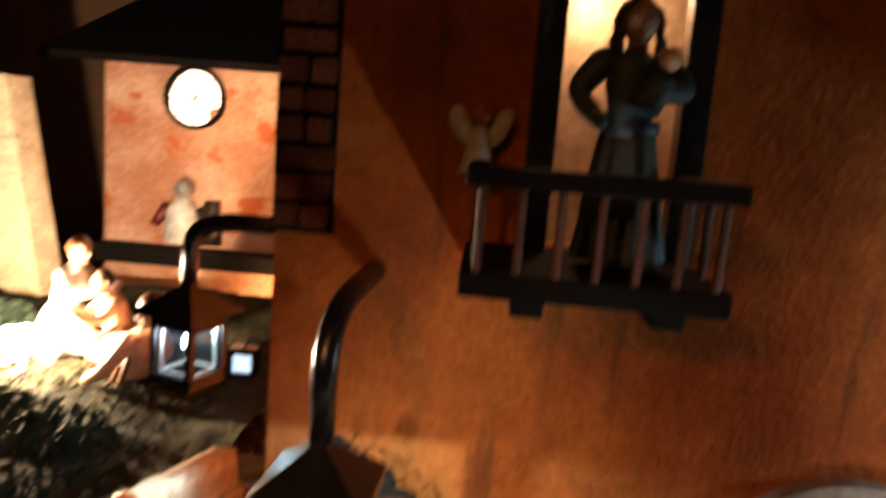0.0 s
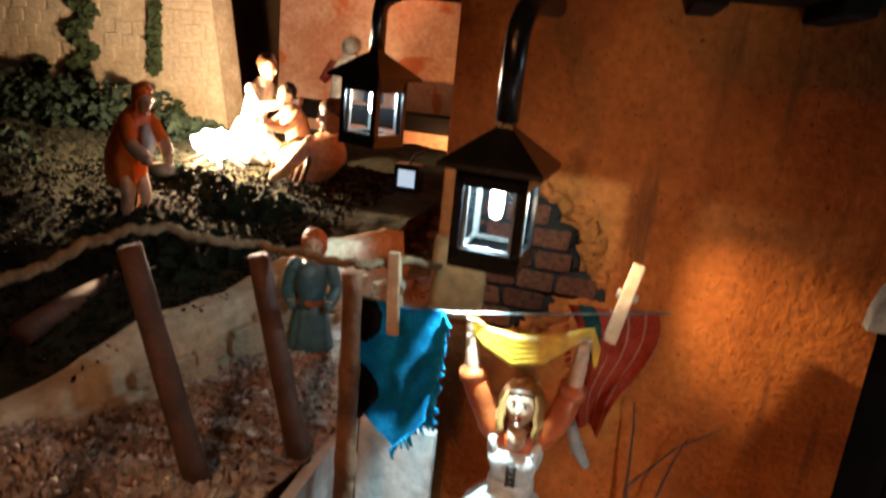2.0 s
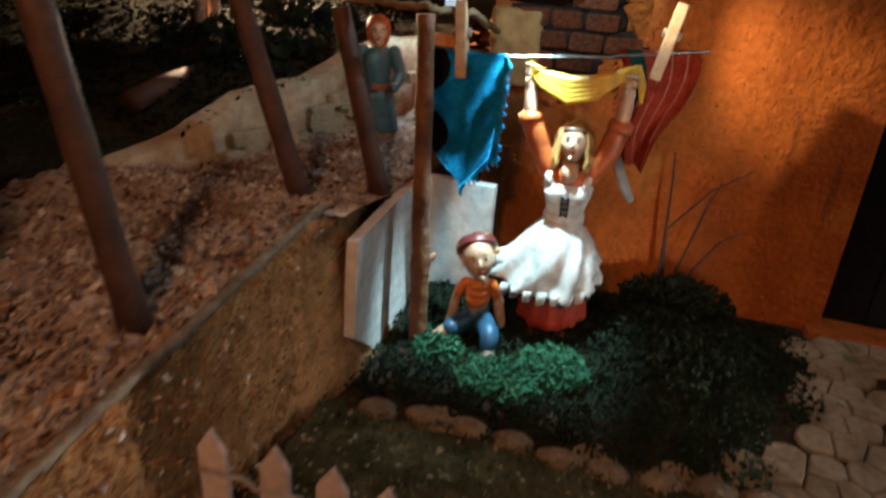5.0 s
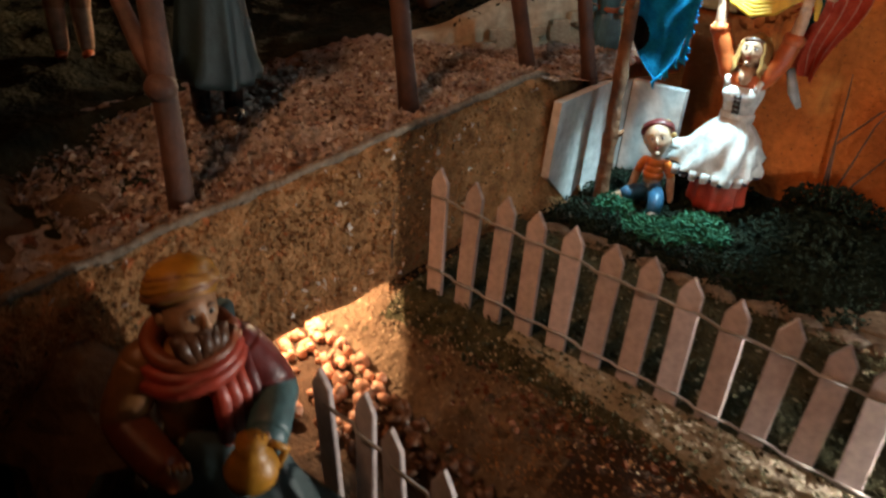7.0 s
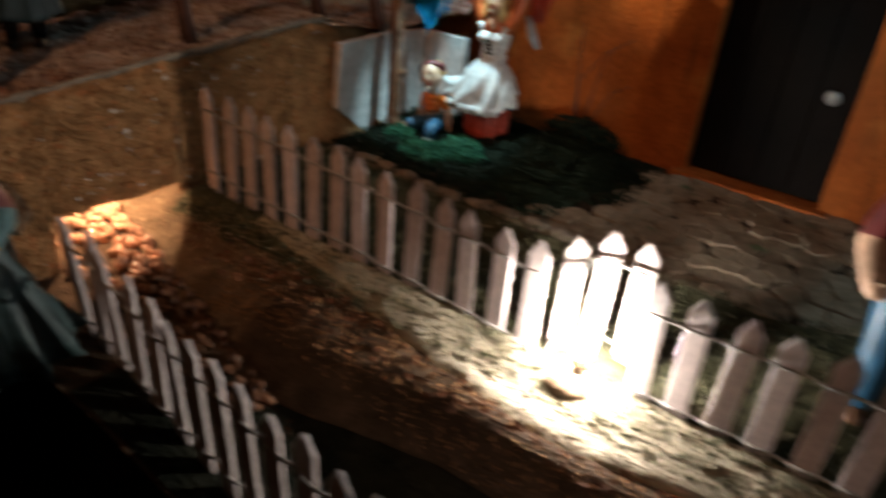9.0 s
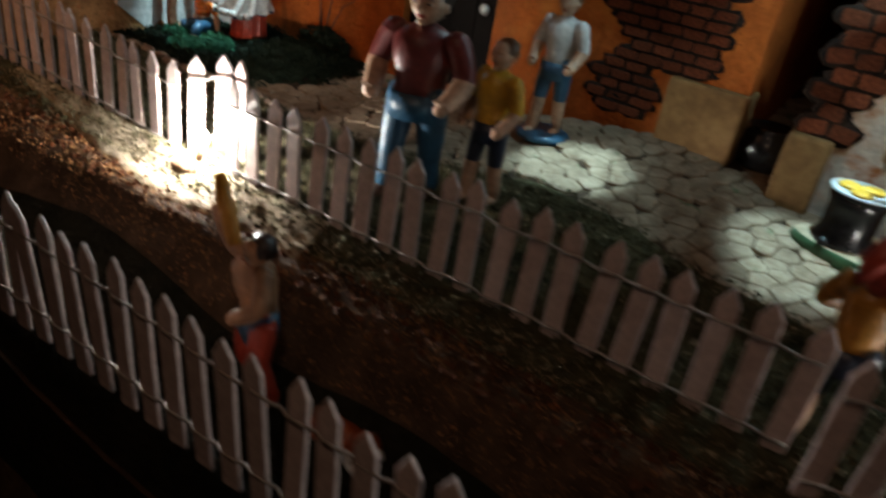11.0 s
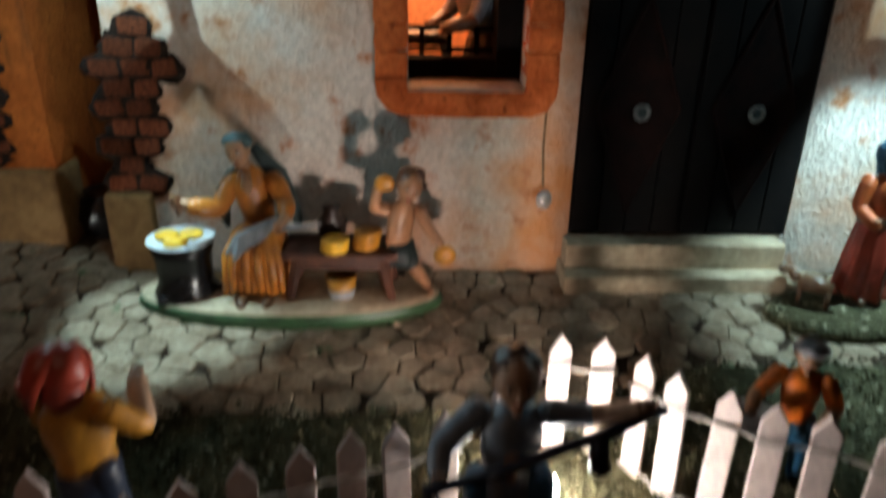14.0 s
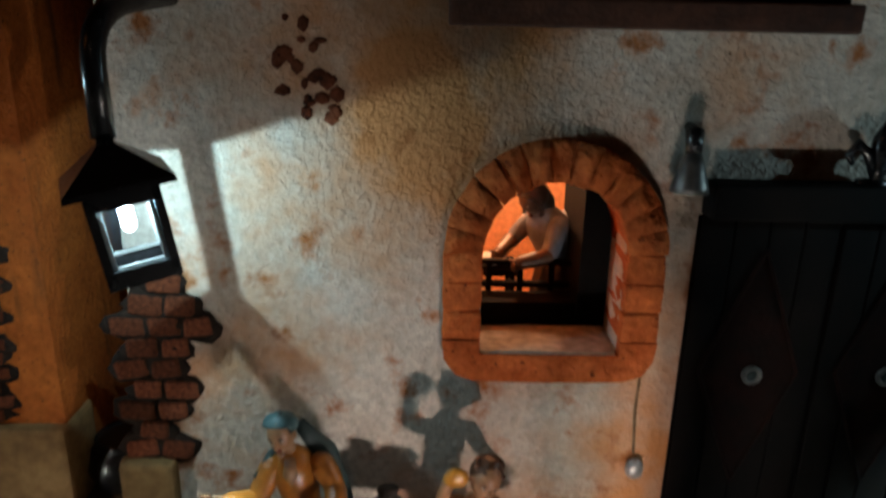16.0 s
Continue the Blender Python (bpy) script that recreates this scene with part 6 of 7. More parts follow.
figurine("water_carrier_statuette", "bearded statuette in amber turban and rusty scarf holding a jug", (-0.72, -1.36, -0.16), 1.03, 62, [SKIN_TAN, BEARD, AMBER, SMOKE_TEAL, BROWN, RED, GOLD, MAROON, RUST, TEAL], water_carrier)


def walker(bm, hat=None, arms=None, bare=True, lean=0.0):
    legs(bm, 3, bare, 0.06, 0.5, 4, 0.06)
    tube(bm, [(0, 0, 0.40), (0, 0, 0.52)], [0.115, 0.11], 14, 3, squash=0.8)
    trunk(bm, 0.46, 0.80, 0.12, 2, lean)
    head(bm, (0, lean * 1.1 - 0.01, 0.915), 0.08, hat)
    for s, e, w in arms or ((-1, (-0.17, -0.01, 0.62), (-0.14, -0.12, 0.5)), (1, (0.17, -0.01, 0.62), (0.14, -0.12, 0.5))):
        limb(bm, [(s * 0.12, lean, 0.775), e, w], 0.05, 0.032, [2, 0])
        hand(bm, w)


figurine("villager_statuette", "broad villager statuette in maroon coat and blue trousers", (2.46, 0.72, 0.06), 1.22, 10, [SKIN, HAIR, MAROON, BLUE, BROWN, RED, HAIR], lambda b: walker(b, None, None, False), scale=(1.5, 1.3, 1.16))
figurine("villager_statuette", "boy statuette in yellow shirt and black shorts", (2.84, 0.90, 0.11), 0.90, -10, [SKIN, BROWN, YELLOW, NAVY, SKIN, RED, HAIR], lambda b: walker(b))
figurine("draped_statuette", "statuette with white and blue drape on a green base", (2.62, 2.02, 0.22), 0.95, 0, [SKIN, BROWN, WHITE, BLUE, SKIN, WHITE, HAIR], lambda b: (walker(b), lathe(b, (0, 0, 0), [(0.19, -0.03), (0.2, 0.0), (0.17, 0.02)], 18, 3)))
figurine("hooded_statuette", "boy statuette in red hood, brown tunic and black shorts", (4.80, 0.32, 0.01), 0.87, 165, [SKIN, RED, GOLD, NAVY, SCARLET, RED, RED],
         lambda b: (walker(b, "hood", ((-1, (-0.2, -0.08, 0.68), (-0.1, -0.2, 0.78)), (1, (0.2, -0.06, 0.64), (0.14, -0.18, 0.6)))),
                    tube(b, [(0.0, 0.02, 0.99), (0.02, 0.08, 0.99), (0.05, 0.12, 0.92), (0.06, 0.12, 0.82)], [0.06, 0.055, 0.042, 0.012], 10, 6, squash=0.7)))


def yoke_vendor(bm):
    legs(bm, 3, True, 0.10, 0.5, 4, 0.03)
    trunk(bm, 0.44, 0.80, 0.125)
    tube(bm, [(0, -0.055, 0.76), (0, -0.075, 0.66), (0, -0.07, 0.56)], [0.03, 0.055, 0.03], 10, 0, squash=0.6)
    head(bm, (0.0, -0.02, 0.92), 0.09)
    limb(bm, [(-0.12, 0, 0.78), (-0.24, -0.04, 0.68), (-0.25, -0.12, 0.61)], 0.05, 0.032, [2, 2])
    limb(bm, [(0.12, 0, 0.78), (0.26, -0.04, 0.80), (0.40, -0.1, 0.87)], 0.05, 0.032, [2, 0])
    hand(bm, (-0.25, -0.13, 0.60)), hand(bm, (0.41, -0.11, 0.88))
    tube(bm, [(-0.30, -0.16, 0.58), (0.0, -0.15, 0.68), (0.25, -0.13, 0.78), (0.47, -0.12, 0.88)], [0.02, 0.024, 0.024, 0.016], 10, 5)
    tube(bm, [(0.26, -0.14, 0.78), (0.27, -0.14, 0.66)], [0.03, 0.04], 10, 5)
    lathe(bm, (-0.27, -0.16, 0.23), [(0.02, 0), (0.10, 0.03), (0.13, 0.08), (0.12, 0.085)], 18, 6)
    for k in range(6):
        ball(bm, (-0.27 + 0.06 * math.cos(k), -0.16 + 0.06 * math.sin(k), 0.33), 0.035, 7)
    for s in (-1, 1):
        tube(bm, [(-0.27 + s * 0.11, -0.16, 0.31), (-0.27, -0.16, 0.59)], 0.006, 6, 5)
    lathe(bm, (0.03, -0.02, -0.12), [(0.36, 0.0), (0.37, 0.05), (0.33, 0.10), (0.25, 0.118)], 28, 8, squash=0.62)
    box(bm, (0.20, -0.16, 0.02), (0.44, 0.06, 0.13), 9, 0.01, (15, 0, 25))
    for k in range(7):
        ball(bm, (0.26 + 0.04 * (k % 3), -0.1 + 0.05 * (k // 3), 0.14), 0.03, 7)


figurine("vendor_statuette", "fruit vendor statuette in grey shirt carrying a weighing pole", (6.10, 0.17, 0.11), 0.84, 0, [SKIN, BEARD, SLATE, BLUE, SCARLET, NAVY, BROWN, MAROON, MOSS, CREAM], yoke_vendor)
figurine("tray_statuette", "statuette in bright orange coat holding a grey tray", (7.25, 0.70, 0.02), 0.66, -25, [SKIN_TAN, HAIR, ORANGE_P, BLUE, BROWN, RED, GREY],
         lambda b: (walker(b, "band", ((-1, (-0.22, -0.08, 0.66), (-0.25, -0.2, 0.6)), (1, (0.18, -0.06, 0.64), (0.1, -0.2, 0.58))), False), lathe(b, (-0.22, -0.24, 0.58), [(0.16, 0), (0.17, 0.02), (0.02, 0.015)], 18, 6)))
figurine("lady_statuette", "lady statuette in red coat and blue scarf by the wall", (8.22, 1.95, 0.22), 0.86, 10, [SKIN, HAIR, SCARLET, RED, BROWN, BROWN, BLUE], lambda b: robed(b, "hood"))


def boatman(bm):
    robed(bm, "stocking", False, ((-1, (-0.22, -0.08, 0.66), (-0.30, -0.18, 0.60)), (1, (0.24, -0.1, 0.72), (0.42, -0.08, 0.74))), False, True, nod=-6)
    for k in range(4):
        tube(bm, [(-0.10, 0.06 - 0.03 * k, 0.78), (-0.24, 0.02 - 0.03 * k, 0.70 - 0.02 * k), (-0.36, -0.04 - 0.02 * k, 0.56), (-0.40, -0.08, 0.42 + 0.03 * k)], [0.03, 0.05, 0.045, 0.02], 8, 5)


figurine("boatman_statuette", "bearded statuette in orange cap with outstretched arms in the stream", (4.80, -0.55, -0.60), 0.80, 20, [SKIN_TAN, BEARD, BLUE, BROWN, BROWN, BROWN, SCARLET], boatman)
figurine("boatman_statuette", "second statuette in a tan cap reaching up in the stream", (5.66, -0.80, -0.58), 0.98, 10, [SKIN_TAN, BEARD, BROWN, BROWN, BROWN, BROWN, AMBER], boatman)


def climber(bm):
    """A man bending sideways under a load on his shoulder."""
    for s in (-1, 1):
        limb(bm, [(s * 0.06, 0, 0.46), (s * 0.09 + 0.04, -0.05, 0.25), (s * 0.07 + 0.09, 0.02, 0.04)], 0.078, 0.044, [3, 3], 12)
        foot(bm, s * 0.07 + 0.10, 0.0)
    skirt(bm, (0, 0, 0), [(0.135, 0.38, 1, 0.2), (0.13, 0.44, 0.5, 0), (0.115, 0.52, 0, 0)], 5, 7, 0.14, 42)
    tube(bm, [(0, 0, 0.48), (-0.02, 0, 0.56), (-0.04, -0.01, 0.66), (-0.05, -0.02, 0.76), (-0.03, -0.02, 0.80), (0.0, -0.02, 0.86)], [0.105, 0.10, 0.12, 0.115, 0.08, 0.04], 16, 0, squash=0.75)
    head(bm, (0.06, -0.04, 0.90), 0.08, None, 10, side=20)
    limb(bm, [(-0.15, -0.01, 0.76), (-0.27, -0.06, 0.80), (-0.36, -0.10, 0.95)], 0.05, 0.034, [0, 0])
    limb(bm, [(0.07, -0.01, 0.76), (0.18, -0.08, 0.64), (0.10, -0.18, 0.56)], 0.05, 0.034, [0, 0])
    tube(bm, [(-0.20, -0.06, 0.80), (-0.34, -0.06, 0.97), (-0.44, -0.06, 1.10)], [0.035, 0.05, 0.03], 10, 2)


figurine("fisherman_statuette", "bare-chested statuette in red trousers carrying a load on one shoulder", (2.68, -0.56, -0.50), 0.84, -20, [SKIN_TAN, HAIR, GOLD, RED, SKIN_TAN, BLUE, MAROON], climber)


def beast(bm):
    tube(bm, [(-0.25, 0, 0.32), (0, 0, 0.36), (0.25, 0, 0.34)], [0.10, 0.14, 0.11], 14, 0)
    for x in (-0.2, 0.2):
        for y in (-0.07, 0.07):
            tube(bm, [(x, y, 0.3), (x, y, 0)], [0.05, 0.03], 8, 0)
    tube(bm, [(0.25, 0, 0.38), (0.38, 0, 0.5)], [0.09, 0.07], 10, 0)
    ball(bm, (0.46, 0, 0.52), (0.12, 0.07, 0.07), 0, (0, 15, 0))
    tube(bm, [(-0.3, 0, 0.34), (-0.45, 0, 0.2)], [0.02, 0.01], 6, 0)


def lying_dog(bm):
    tube(bm, [(-0.42, 0, 0.16), (-0.3, 0, 0.20), (-0.05, 0, 0.21), (0.2, 0, 0.24), (0.32, 0, 0.30)], [0.10, 0.17, 0.16, 0.17, 0.11], 16, 0)
    tube(bm, [(0.28, 0, 0.28), (0.40, 0, 0.40), (0.46, 0, 0.44)], [0.12, 0.11, 0.08], 12, 0)
    ball(bm, (0.50, 0, 0.44), (0.13, 0.10, 0.10), 0, (0, 18, 0), 14)
    ball(bm, (0.62, 0, 0.40), (0.08, 0.055, 0.05), 1, (0, 18, 0), 10)
    for s in (-1, 1):
        ball(bm, (0.45, s * 0.10, 0.45), (0.05, 0.03, 0.09), 2, (s * 18, 20, 0), 8)
        limb(bm, [(0.26, s * 0.11, 0.20), (0.34, s * 0.13, 0.06), (0.60, s * 0.12, 0.04)], 0.06, 0.04, [1, 1])
        limb(bm, [(-0.30, s * 0.12, 0.18), (-0.14, s * 0.17, 0.14), (-0.24, s * 0.18, 0.04)], 0.09, 0.05, [0, 0])
    tube(bm, [(-0.45, 0, 0.14), (-0.62, 0.05, 0.08), (-0.74, 0.0, 0.06)], [0.05, 0.04, 0.02], 8, 0)


figurine("dog_statuette", "brown and white dog statuette lying beside the stream", (3.18, -0.52, -0.56), 0.40, -12, [RUST, WHITE, BEARD], lying_dog)
figurine("dog_statuette", "brown sheepdog statuette on a mossy green base", (7.93, 1.86, 0.22), 0.34, 150, [BROWN], beast)
bm = bmesh.new()
lathe(bm, (8.12, 1.85, 0.12), [(0.42, 0), (0.43, 0.05), (0.38, 0.09)], 30, squash=0.6)
solid("figurine_base", "oval green mossy base under the lady", "base", bm, GRASS, smooth=True)


def baker(bm):
    """A kneading woman bent over her board."""
    skirt(bm, (0, 0, 0), [(0.20, 0.0, 1, 0.2), (0.19, 0.15, 0.8, 0.1), (0.14, 0.45, 0.3, 0), (0.11, 0.52, 0, 0)], 3, 9, 0.16, 60)
    tube(bm, [(0, 0, 0.50), (0, -0.03, 0.60), (0, -0.09, 0.72), (0, -0.14, 0.80), (0, -0.16, 0.85)], [0.115, 0.12, 0.135, 0.10, 0.05], 16, 2, squash=0.85)
    head(bm, (0, -0.22, 0.90), 0.082, "hood", 38)
    for s in (-1, 1):
        limb(bm, [(s * 0.115, -0.11, 0.76), (s * 0.17, -0.22, 0.62), (s * 0.10, -0.38, 0.56)], 0.058, 0.038, [2, 0])
        hand(bm, (s * 0.10, -0.40, 0.55))
    tube(bm, [(0, 0.05, 0.80), (0.02, 0.10, 0.70), (0.02, 0.09, 0.56)], [0.06, 0.09, 0.03], 10, 2)


figurine("window_statuette", "stooping woman statuette in white blouse kneading behind the window", (6.22, 3.02, 1.02), 0.88, -60, [BROWN, HAIR, SLATE, HAIR, HAIR, GREY, HAIR], baker)
ob = thing("kneading_table", "small dark table with a plate behind the window", "table", at=(5.86, 3.02, 1.06))
bm = bmesh.new()
box(bm, (-0.18, -0.12, 0.34), (0.14, 0.12, 0.38), bevel=0.006)
part("tabletop", bm, DARK_WOOD, ob)
for x in (-0.15, 0.11):
    for y in (-0.09, 0.09):
        bm = bmesh.new()
        box(bm, (x - 0.015, y - 0.015, 0.0), (x + 0.015, y + 0.015, 0.34))
        part("leg", bm, DARK_WOOD, ob)
bm = bmesh.new()
lathe(bm, (0, 0, 0), [(0.05, 0), (0.10, 0.02), (0.105, 0.03), (0.06, 0.015), (0.005, 0.012)], 18)
solid("plate", "pale plate on the small table", "plate", bm, PAN, at=(5.84, 3.0, 1.44), smooth=True)

# ---- the cook's group on its oval base ----
bm = bmesh.new()
lathe(bm, (5.14, 2.0, 0.16), [(0.80, -0.02), (0.82, 0.02), (0.80, 0.06), (0.74, 0.075), (0.1, 0.09)], 48, squash=0.36)
for f in bm.faces:
    f.material_index = 0 if f.calc_center_median().z < 0.225 else 1
solid("oval_base", "oval cast base with green rim and sandy top", "base", bm, [GREEN, CREAM], smooth=True)


def cook(bm):
    # pleated skirt over the knees, with the shoes below it
    skirt(bm, (0.02, -0.05, 0), [(0.175, 0.03, 1, 0.25), (0.18, 0.09, 1, 0.2), (0.165, 0.22, 0.7, 0.08), (0.125, 0.36, 0.2, 0)], 3, 12, 0.20, 90, 0.95, (-0.01, -0.03), 0.4)
    for s in (-1, 1):
        limb(bm, [(0.02 + s * 0.06, 0.0, 0.30), (0.01 + s * 0.075, -0.19, 0.31), (0.0 + s * 0.07, -0.23, 0.08)], 0.078, 0.062, [3, 3], 14)
        foot(bm, 0.0 + s * 0.07, -0.28)
    tube(bm, [(0.02, 0.0, 0.28), (0.015, 0.0, 0.38), (0.0, -0.01, 0.50), (-0.015, -0.02, 0.60), (-0.025, -0.025, 0.66), (-0.035, -0.035, 0.71)], [0.12, 0.088, 0.105, 0.115, 0.08, 0.036], 20, 2, squash=0.74)
    tube(bm, [(-0.03, -0.075, 0.68), (-0.025, -0.10, 0.61), (-0.02, -0.10, 0.56)], [0.022, 0.034, 0.012], 10, 0)
    tube(bm, [(-0.03, -0.02, 0.66), (-0.05, -0.045, 0.75)], [0.038, 0.034], 10, 0)
    head(bm, (-0.065, -0.065, 0.80), 0.074, "beret", 14, side=-8, turn=-14)
    # apron slung across the lap
    for k in range(5):
        tube(bm, [(0.14, -0.06 - 0.015 * k, 0.42 - 0.012 * k), (0.05, -0.17 - 0.012 * k, 0.41 - 0.012 * k), (-0.06, -0.25 - 0.008 * k, 0.375 - 0.016 * k), (-0.135, -0.25, 0.27 - 0.02 * k), (-0.16, -0.20, 0.17 - 0.01 * k)], [0.02, 0.03, 0.036, 0.032, 0.012], 8, 7, squash=0.7)
    # shawl from the head down the back and over both arms
    tube(bm, [(0.0, 0.03, 0.80), (0.05, 0.05, 0.72), (0.12, 0.06, 0.63), (0.17, 0.06, 0.50), (0.21, 0.03, 0.38), (0.23, 0.0, 0.33)], [0.03, 0.045, 0.055, 0.045, 0.035, 0.012], 14, 8, squash=0.6)
    # pleats of the skirt between knees and hem
    for k in range(9):
        x = -0.135 + 0.034 * k
        tube(bm, [(x * 0.8 + 0.005, -0.19 - 0.02 * (k % 2), 0.345), (x, -0.262 - 0.012 * (k % 2), 0.27), (x * 1.06, -0.27 - 0.016 * (k % 2), 0.15), (x * 1.12, -0.285, 0.055)], [0.02, 0.027, 0.024, 0.016], 8, 3)
    for k in range(3):
        tube(bm, [(-0.10 - 0.01 * k, 0.02 - 0.02 * k, 0.68), (-0.155 - 0.008 * k, -0.03 - 0.02 * k, 0.58), (-0.165 - 0.006 * k, -0.06 - 0.02 * k, 0.47), (-0.15, -0.08 - 0.02 * k, 0.37 + 0.02 * k)], [0.02, 0.03, 0.028, 0.012], 8, 8)
    limb(bm, [(-0.115, -0.03, 0.62), (-0.185, -0.12, 0.50), (-0.29, -0.20, 0.53)], 0.054, 0.05, [3, 3], 12)
    limb(bm, [(-0.28, -0.195, 0.53), (-0.36, -0.22, 0.56)], 0.034, 0.024, [0])
    hand(bm, (-0.375, -0.225, 0.57), 0.030)
    tube(bm, [(-0.385, -0.23, 0.61), (-0.36, -0.25, 0.50)], [0.008, 0.012], 6, 4)
    limb(bm, [(0.105, -0.02, 0.62), (0.165, -0.06, 0.52), (0.185, -0.15, 0.47)], 0.056, 0.045, [2, 2], 12)
    limb(bm, [(0.185, -0.15, 0.47), (0.16, -0.22, 0.44)], 0.034, 0.026, [0])
    hand(bm, (0.15, -0.24, 0.42))
    # knife in the hand
    tube(bm, [(0.16, -0.25, 0.42), (0.24, -0.24, 0.43), (0.38, -0.22, 0.44)], [0.012, 0.02, 0.006], 6, 7, squash=0.4)


figurine("cook_statuette", "seated cook statuette in amber dress, teal headscarf and grey apron", (4.97, 2.10, 0.235), 0.94, 2, [SKIN_TAN, HAIR, COOK_DRESS, COOK_DRESS, BROWN, RED, TEAL, GREY, SMOKE_TEAL], cook)


def running_boy(bm):
    limb(bm, [(-0.07, 0, 0.42), (-0.13, -0.05, 0.24), (-0.12, 0.02, 0.04)], 0.080, 0.042, [3, 0], 12)
    limb(bm, [(0.03, 0, 0.42), (0.10, -0.03, 0.25), (0.22, 0.0, 0.06)], 0.080, 0.042, [3, 0], 12)
    foot(bm, -0.11, 0.0, 0, 0), foot(bm, 0.25, -0.03, 0.0, 0)
    skirt(bm, (-0.02, 0, 0), [(0.150, 0.27, 1, 0.3), (0.145, 0.34, 0.8, 0.1), (0.125, 0.46, 0.2, 0)], 3, 7, 0.16, 48, 0.9)
    tube(bm, [(-0.02, 0, 0.44), (-0.01, -0.01, 0.52), (0.0, -0.01, 0.63), (0.02, -0.02, 0.73), (0.035, -0.03, 0.79), (0.045, -0.04, 0.84)], [0.118, 0.115, 0.122, 0.118, 0.085, 0.04], 18, 0, squash=0.78)
    head(bm, (0.075, -0.06, 0.94), 0.118, None, 14, False, False, 12, 20, 14, True)
    limb(bm, [(-0.06, -0.01, 0.73), (-0.20, -0.03, 0.76), (-0.17, -0.08, 0.93)], 0.056, 0.040, [0, 0])
    limb(bm, [(0.15, -0.02, 0.73), (0.22, -0.06, 0.60), (0.32, -0.10, 0.48)], 0.056, 0.040, [0, 0])
    hand(bm, (-0.16, -0.08, 0.94), 0.036), hand(bm, (0.32, -0.10, 0.44), 0.036)
    ball(bm, (-0.12, -0.10, 0.98), (0.085, 0.035, 0.075), 2)
    ball(bm, (0.36, -0.12, 0.38), (0.095, 0.04, 0.09), 2)


figurine("boy_statuette", "naked boy statuette holding two orange cakes", (5.73, 1.98, 0.235), 0.64, 0, [SKIN_TAN, BEARD, GOLD, DARK_TEAL, SKIN_TAN, RED, HAIR], running_boy)

ob = thing("brazier", "black round brazier with a pan of yellow cakes", "brazier", at=(4.59, 1.98, 0.225))
ob.scale = (1, 1, 0.92)
bm = bmesh.new()
lathe(bm, (0, 0, 0), [(0.17, 0), (0.165, 0.03), (0.14, 0.08), (0.145, 0.24), (0.16, 0.29), (0.15, 0.31)], 22)
for k in range(3):
    a = k * 2.09
    ball(bm, (0.16 * math.cos(a), 0.16 * math.sin(a), 0.02), 0.035)
part("stove", bm, BLACK, ob, "glossy black stove", smooth=True)
bm = bmesh.new()
lathe(bm, (0, 0, 0.31), [(0.10, 0), (0.17, 0.02), (0.175, 0.032), (0.155, 0.03), (0.02, 0.02)], 26)
part("pan", bm, PAN, ob, "pale grey pan", smooth=True)
for x, y in ((-0.075, 0.01), (0.045, 0.035), (0.0, -0.085)):
    bm = bmesh.new()
    lathe(bm, (x, y, 0.335), [(0.055, 0), (0.062, 0.010), (0.060, 0.022), (0.045, 0.028), (0.005, 0.030)], 16)
    part("cake", bm, CAKE, ob, "round yellow cake", smooth=True)

ob = thing("work_table", "low dark red-brown wooden table of the cook", "table", at=(5.42, 2.00, 0.225))
ob.scale = (1, 1, 0.76)
bm = bmesh.new()
box(bm, (-0.30, -0.15, 0.31), (0.30, 0.15, 0.36), bevel=0.012)
part("tabletop", bm, TABLE_WOOD, ob)
bm = bmesh.new()
box(bm, (-0.25, -0.135, 0.24), (0.25, -0.115, 0.31), bevel=0.004)
part("apron_board", bm, TABLE_WOOD, ob)
for x in (-0.22, 0.22):
    for y in (-0.11, 0.11):
        bm = bmesh.new()
        tube(bm, [(x, y, 0.31), (x * 1.22, y * 1.15, 0.0)], [0.034, 0.026], 6)
        part("leg", bm, TABLE_WOOD, ob)
for x, y, r, count, name, label in ((-0.03, -0.08, 0.075, 2, "loaf", "flat golden loaves stacked on the cook's table"), (0.13, -0.04, 0.072, 3, "cheese", "round amber cheeses stacked on the cook's table")):
    stack = thing(name, label, "bread" if name == "loaf" else "cheese", at=(5.42 + x, 2.00 + y, 0.497))
    for k in range(count):
        bm = bmesh.new()
        lathe(bm, (0.006 * k, 0, 0.034 * k), [(r * 0.86, 0), (r, 0.008), (r, 0.026), (r * 0.85, 0.034), (0.005, 0.035)], 18)
        part("cake", bm, CAKE if count == 2 else GOLD, stack, smooth=True)
bm = bmesh.new()
lathe(bm, (0, 0, 0), [(0.05, 0), (0.075, 0.04), (0.08, 0.10), (0.04, 0.15), (0.05, 0.18)], 16)
solid("jug", "dark round jug on the cook's table", "jug", bm, HAIR, at=(5.36, 2.09, 0.497), smooth=True)
ob = thing("bucket", "small bucket with a blue band under the table", "bucket", at=(5.42, 1.90, 0.225))
bm = bmesh.new()
lathe(bm, (0, 0, 0), [(0.06, 0), (0.085, 0.14), (0.078, 0.14), (0.055, 0.02)], 16)
part("body", bm, GOLD, ob, smooth=True)
bm = bmesh.new()
lathe(bm, (0, 0, 0), [(0.066, 0.02), (0.076, 0.06), (0.079, 0.075)], 16, caps=False)
part("band", bm, GREY, ob, smooth=True)

bm = bmesh.new()
lathe(bm, (0, 0, 0), [(0.10, 0), (0.17, 0.05), (0.20, 0.15), (0.17, 0.25), (0.13, 0.28), (0.15, 0.31), (0.12, 0.30)], 20)
solid("iron_pot", "round black iron pot standing in the alley", "pot", bm, BLACK, at=(3.93, 2.72, 0.24), smooth=True)

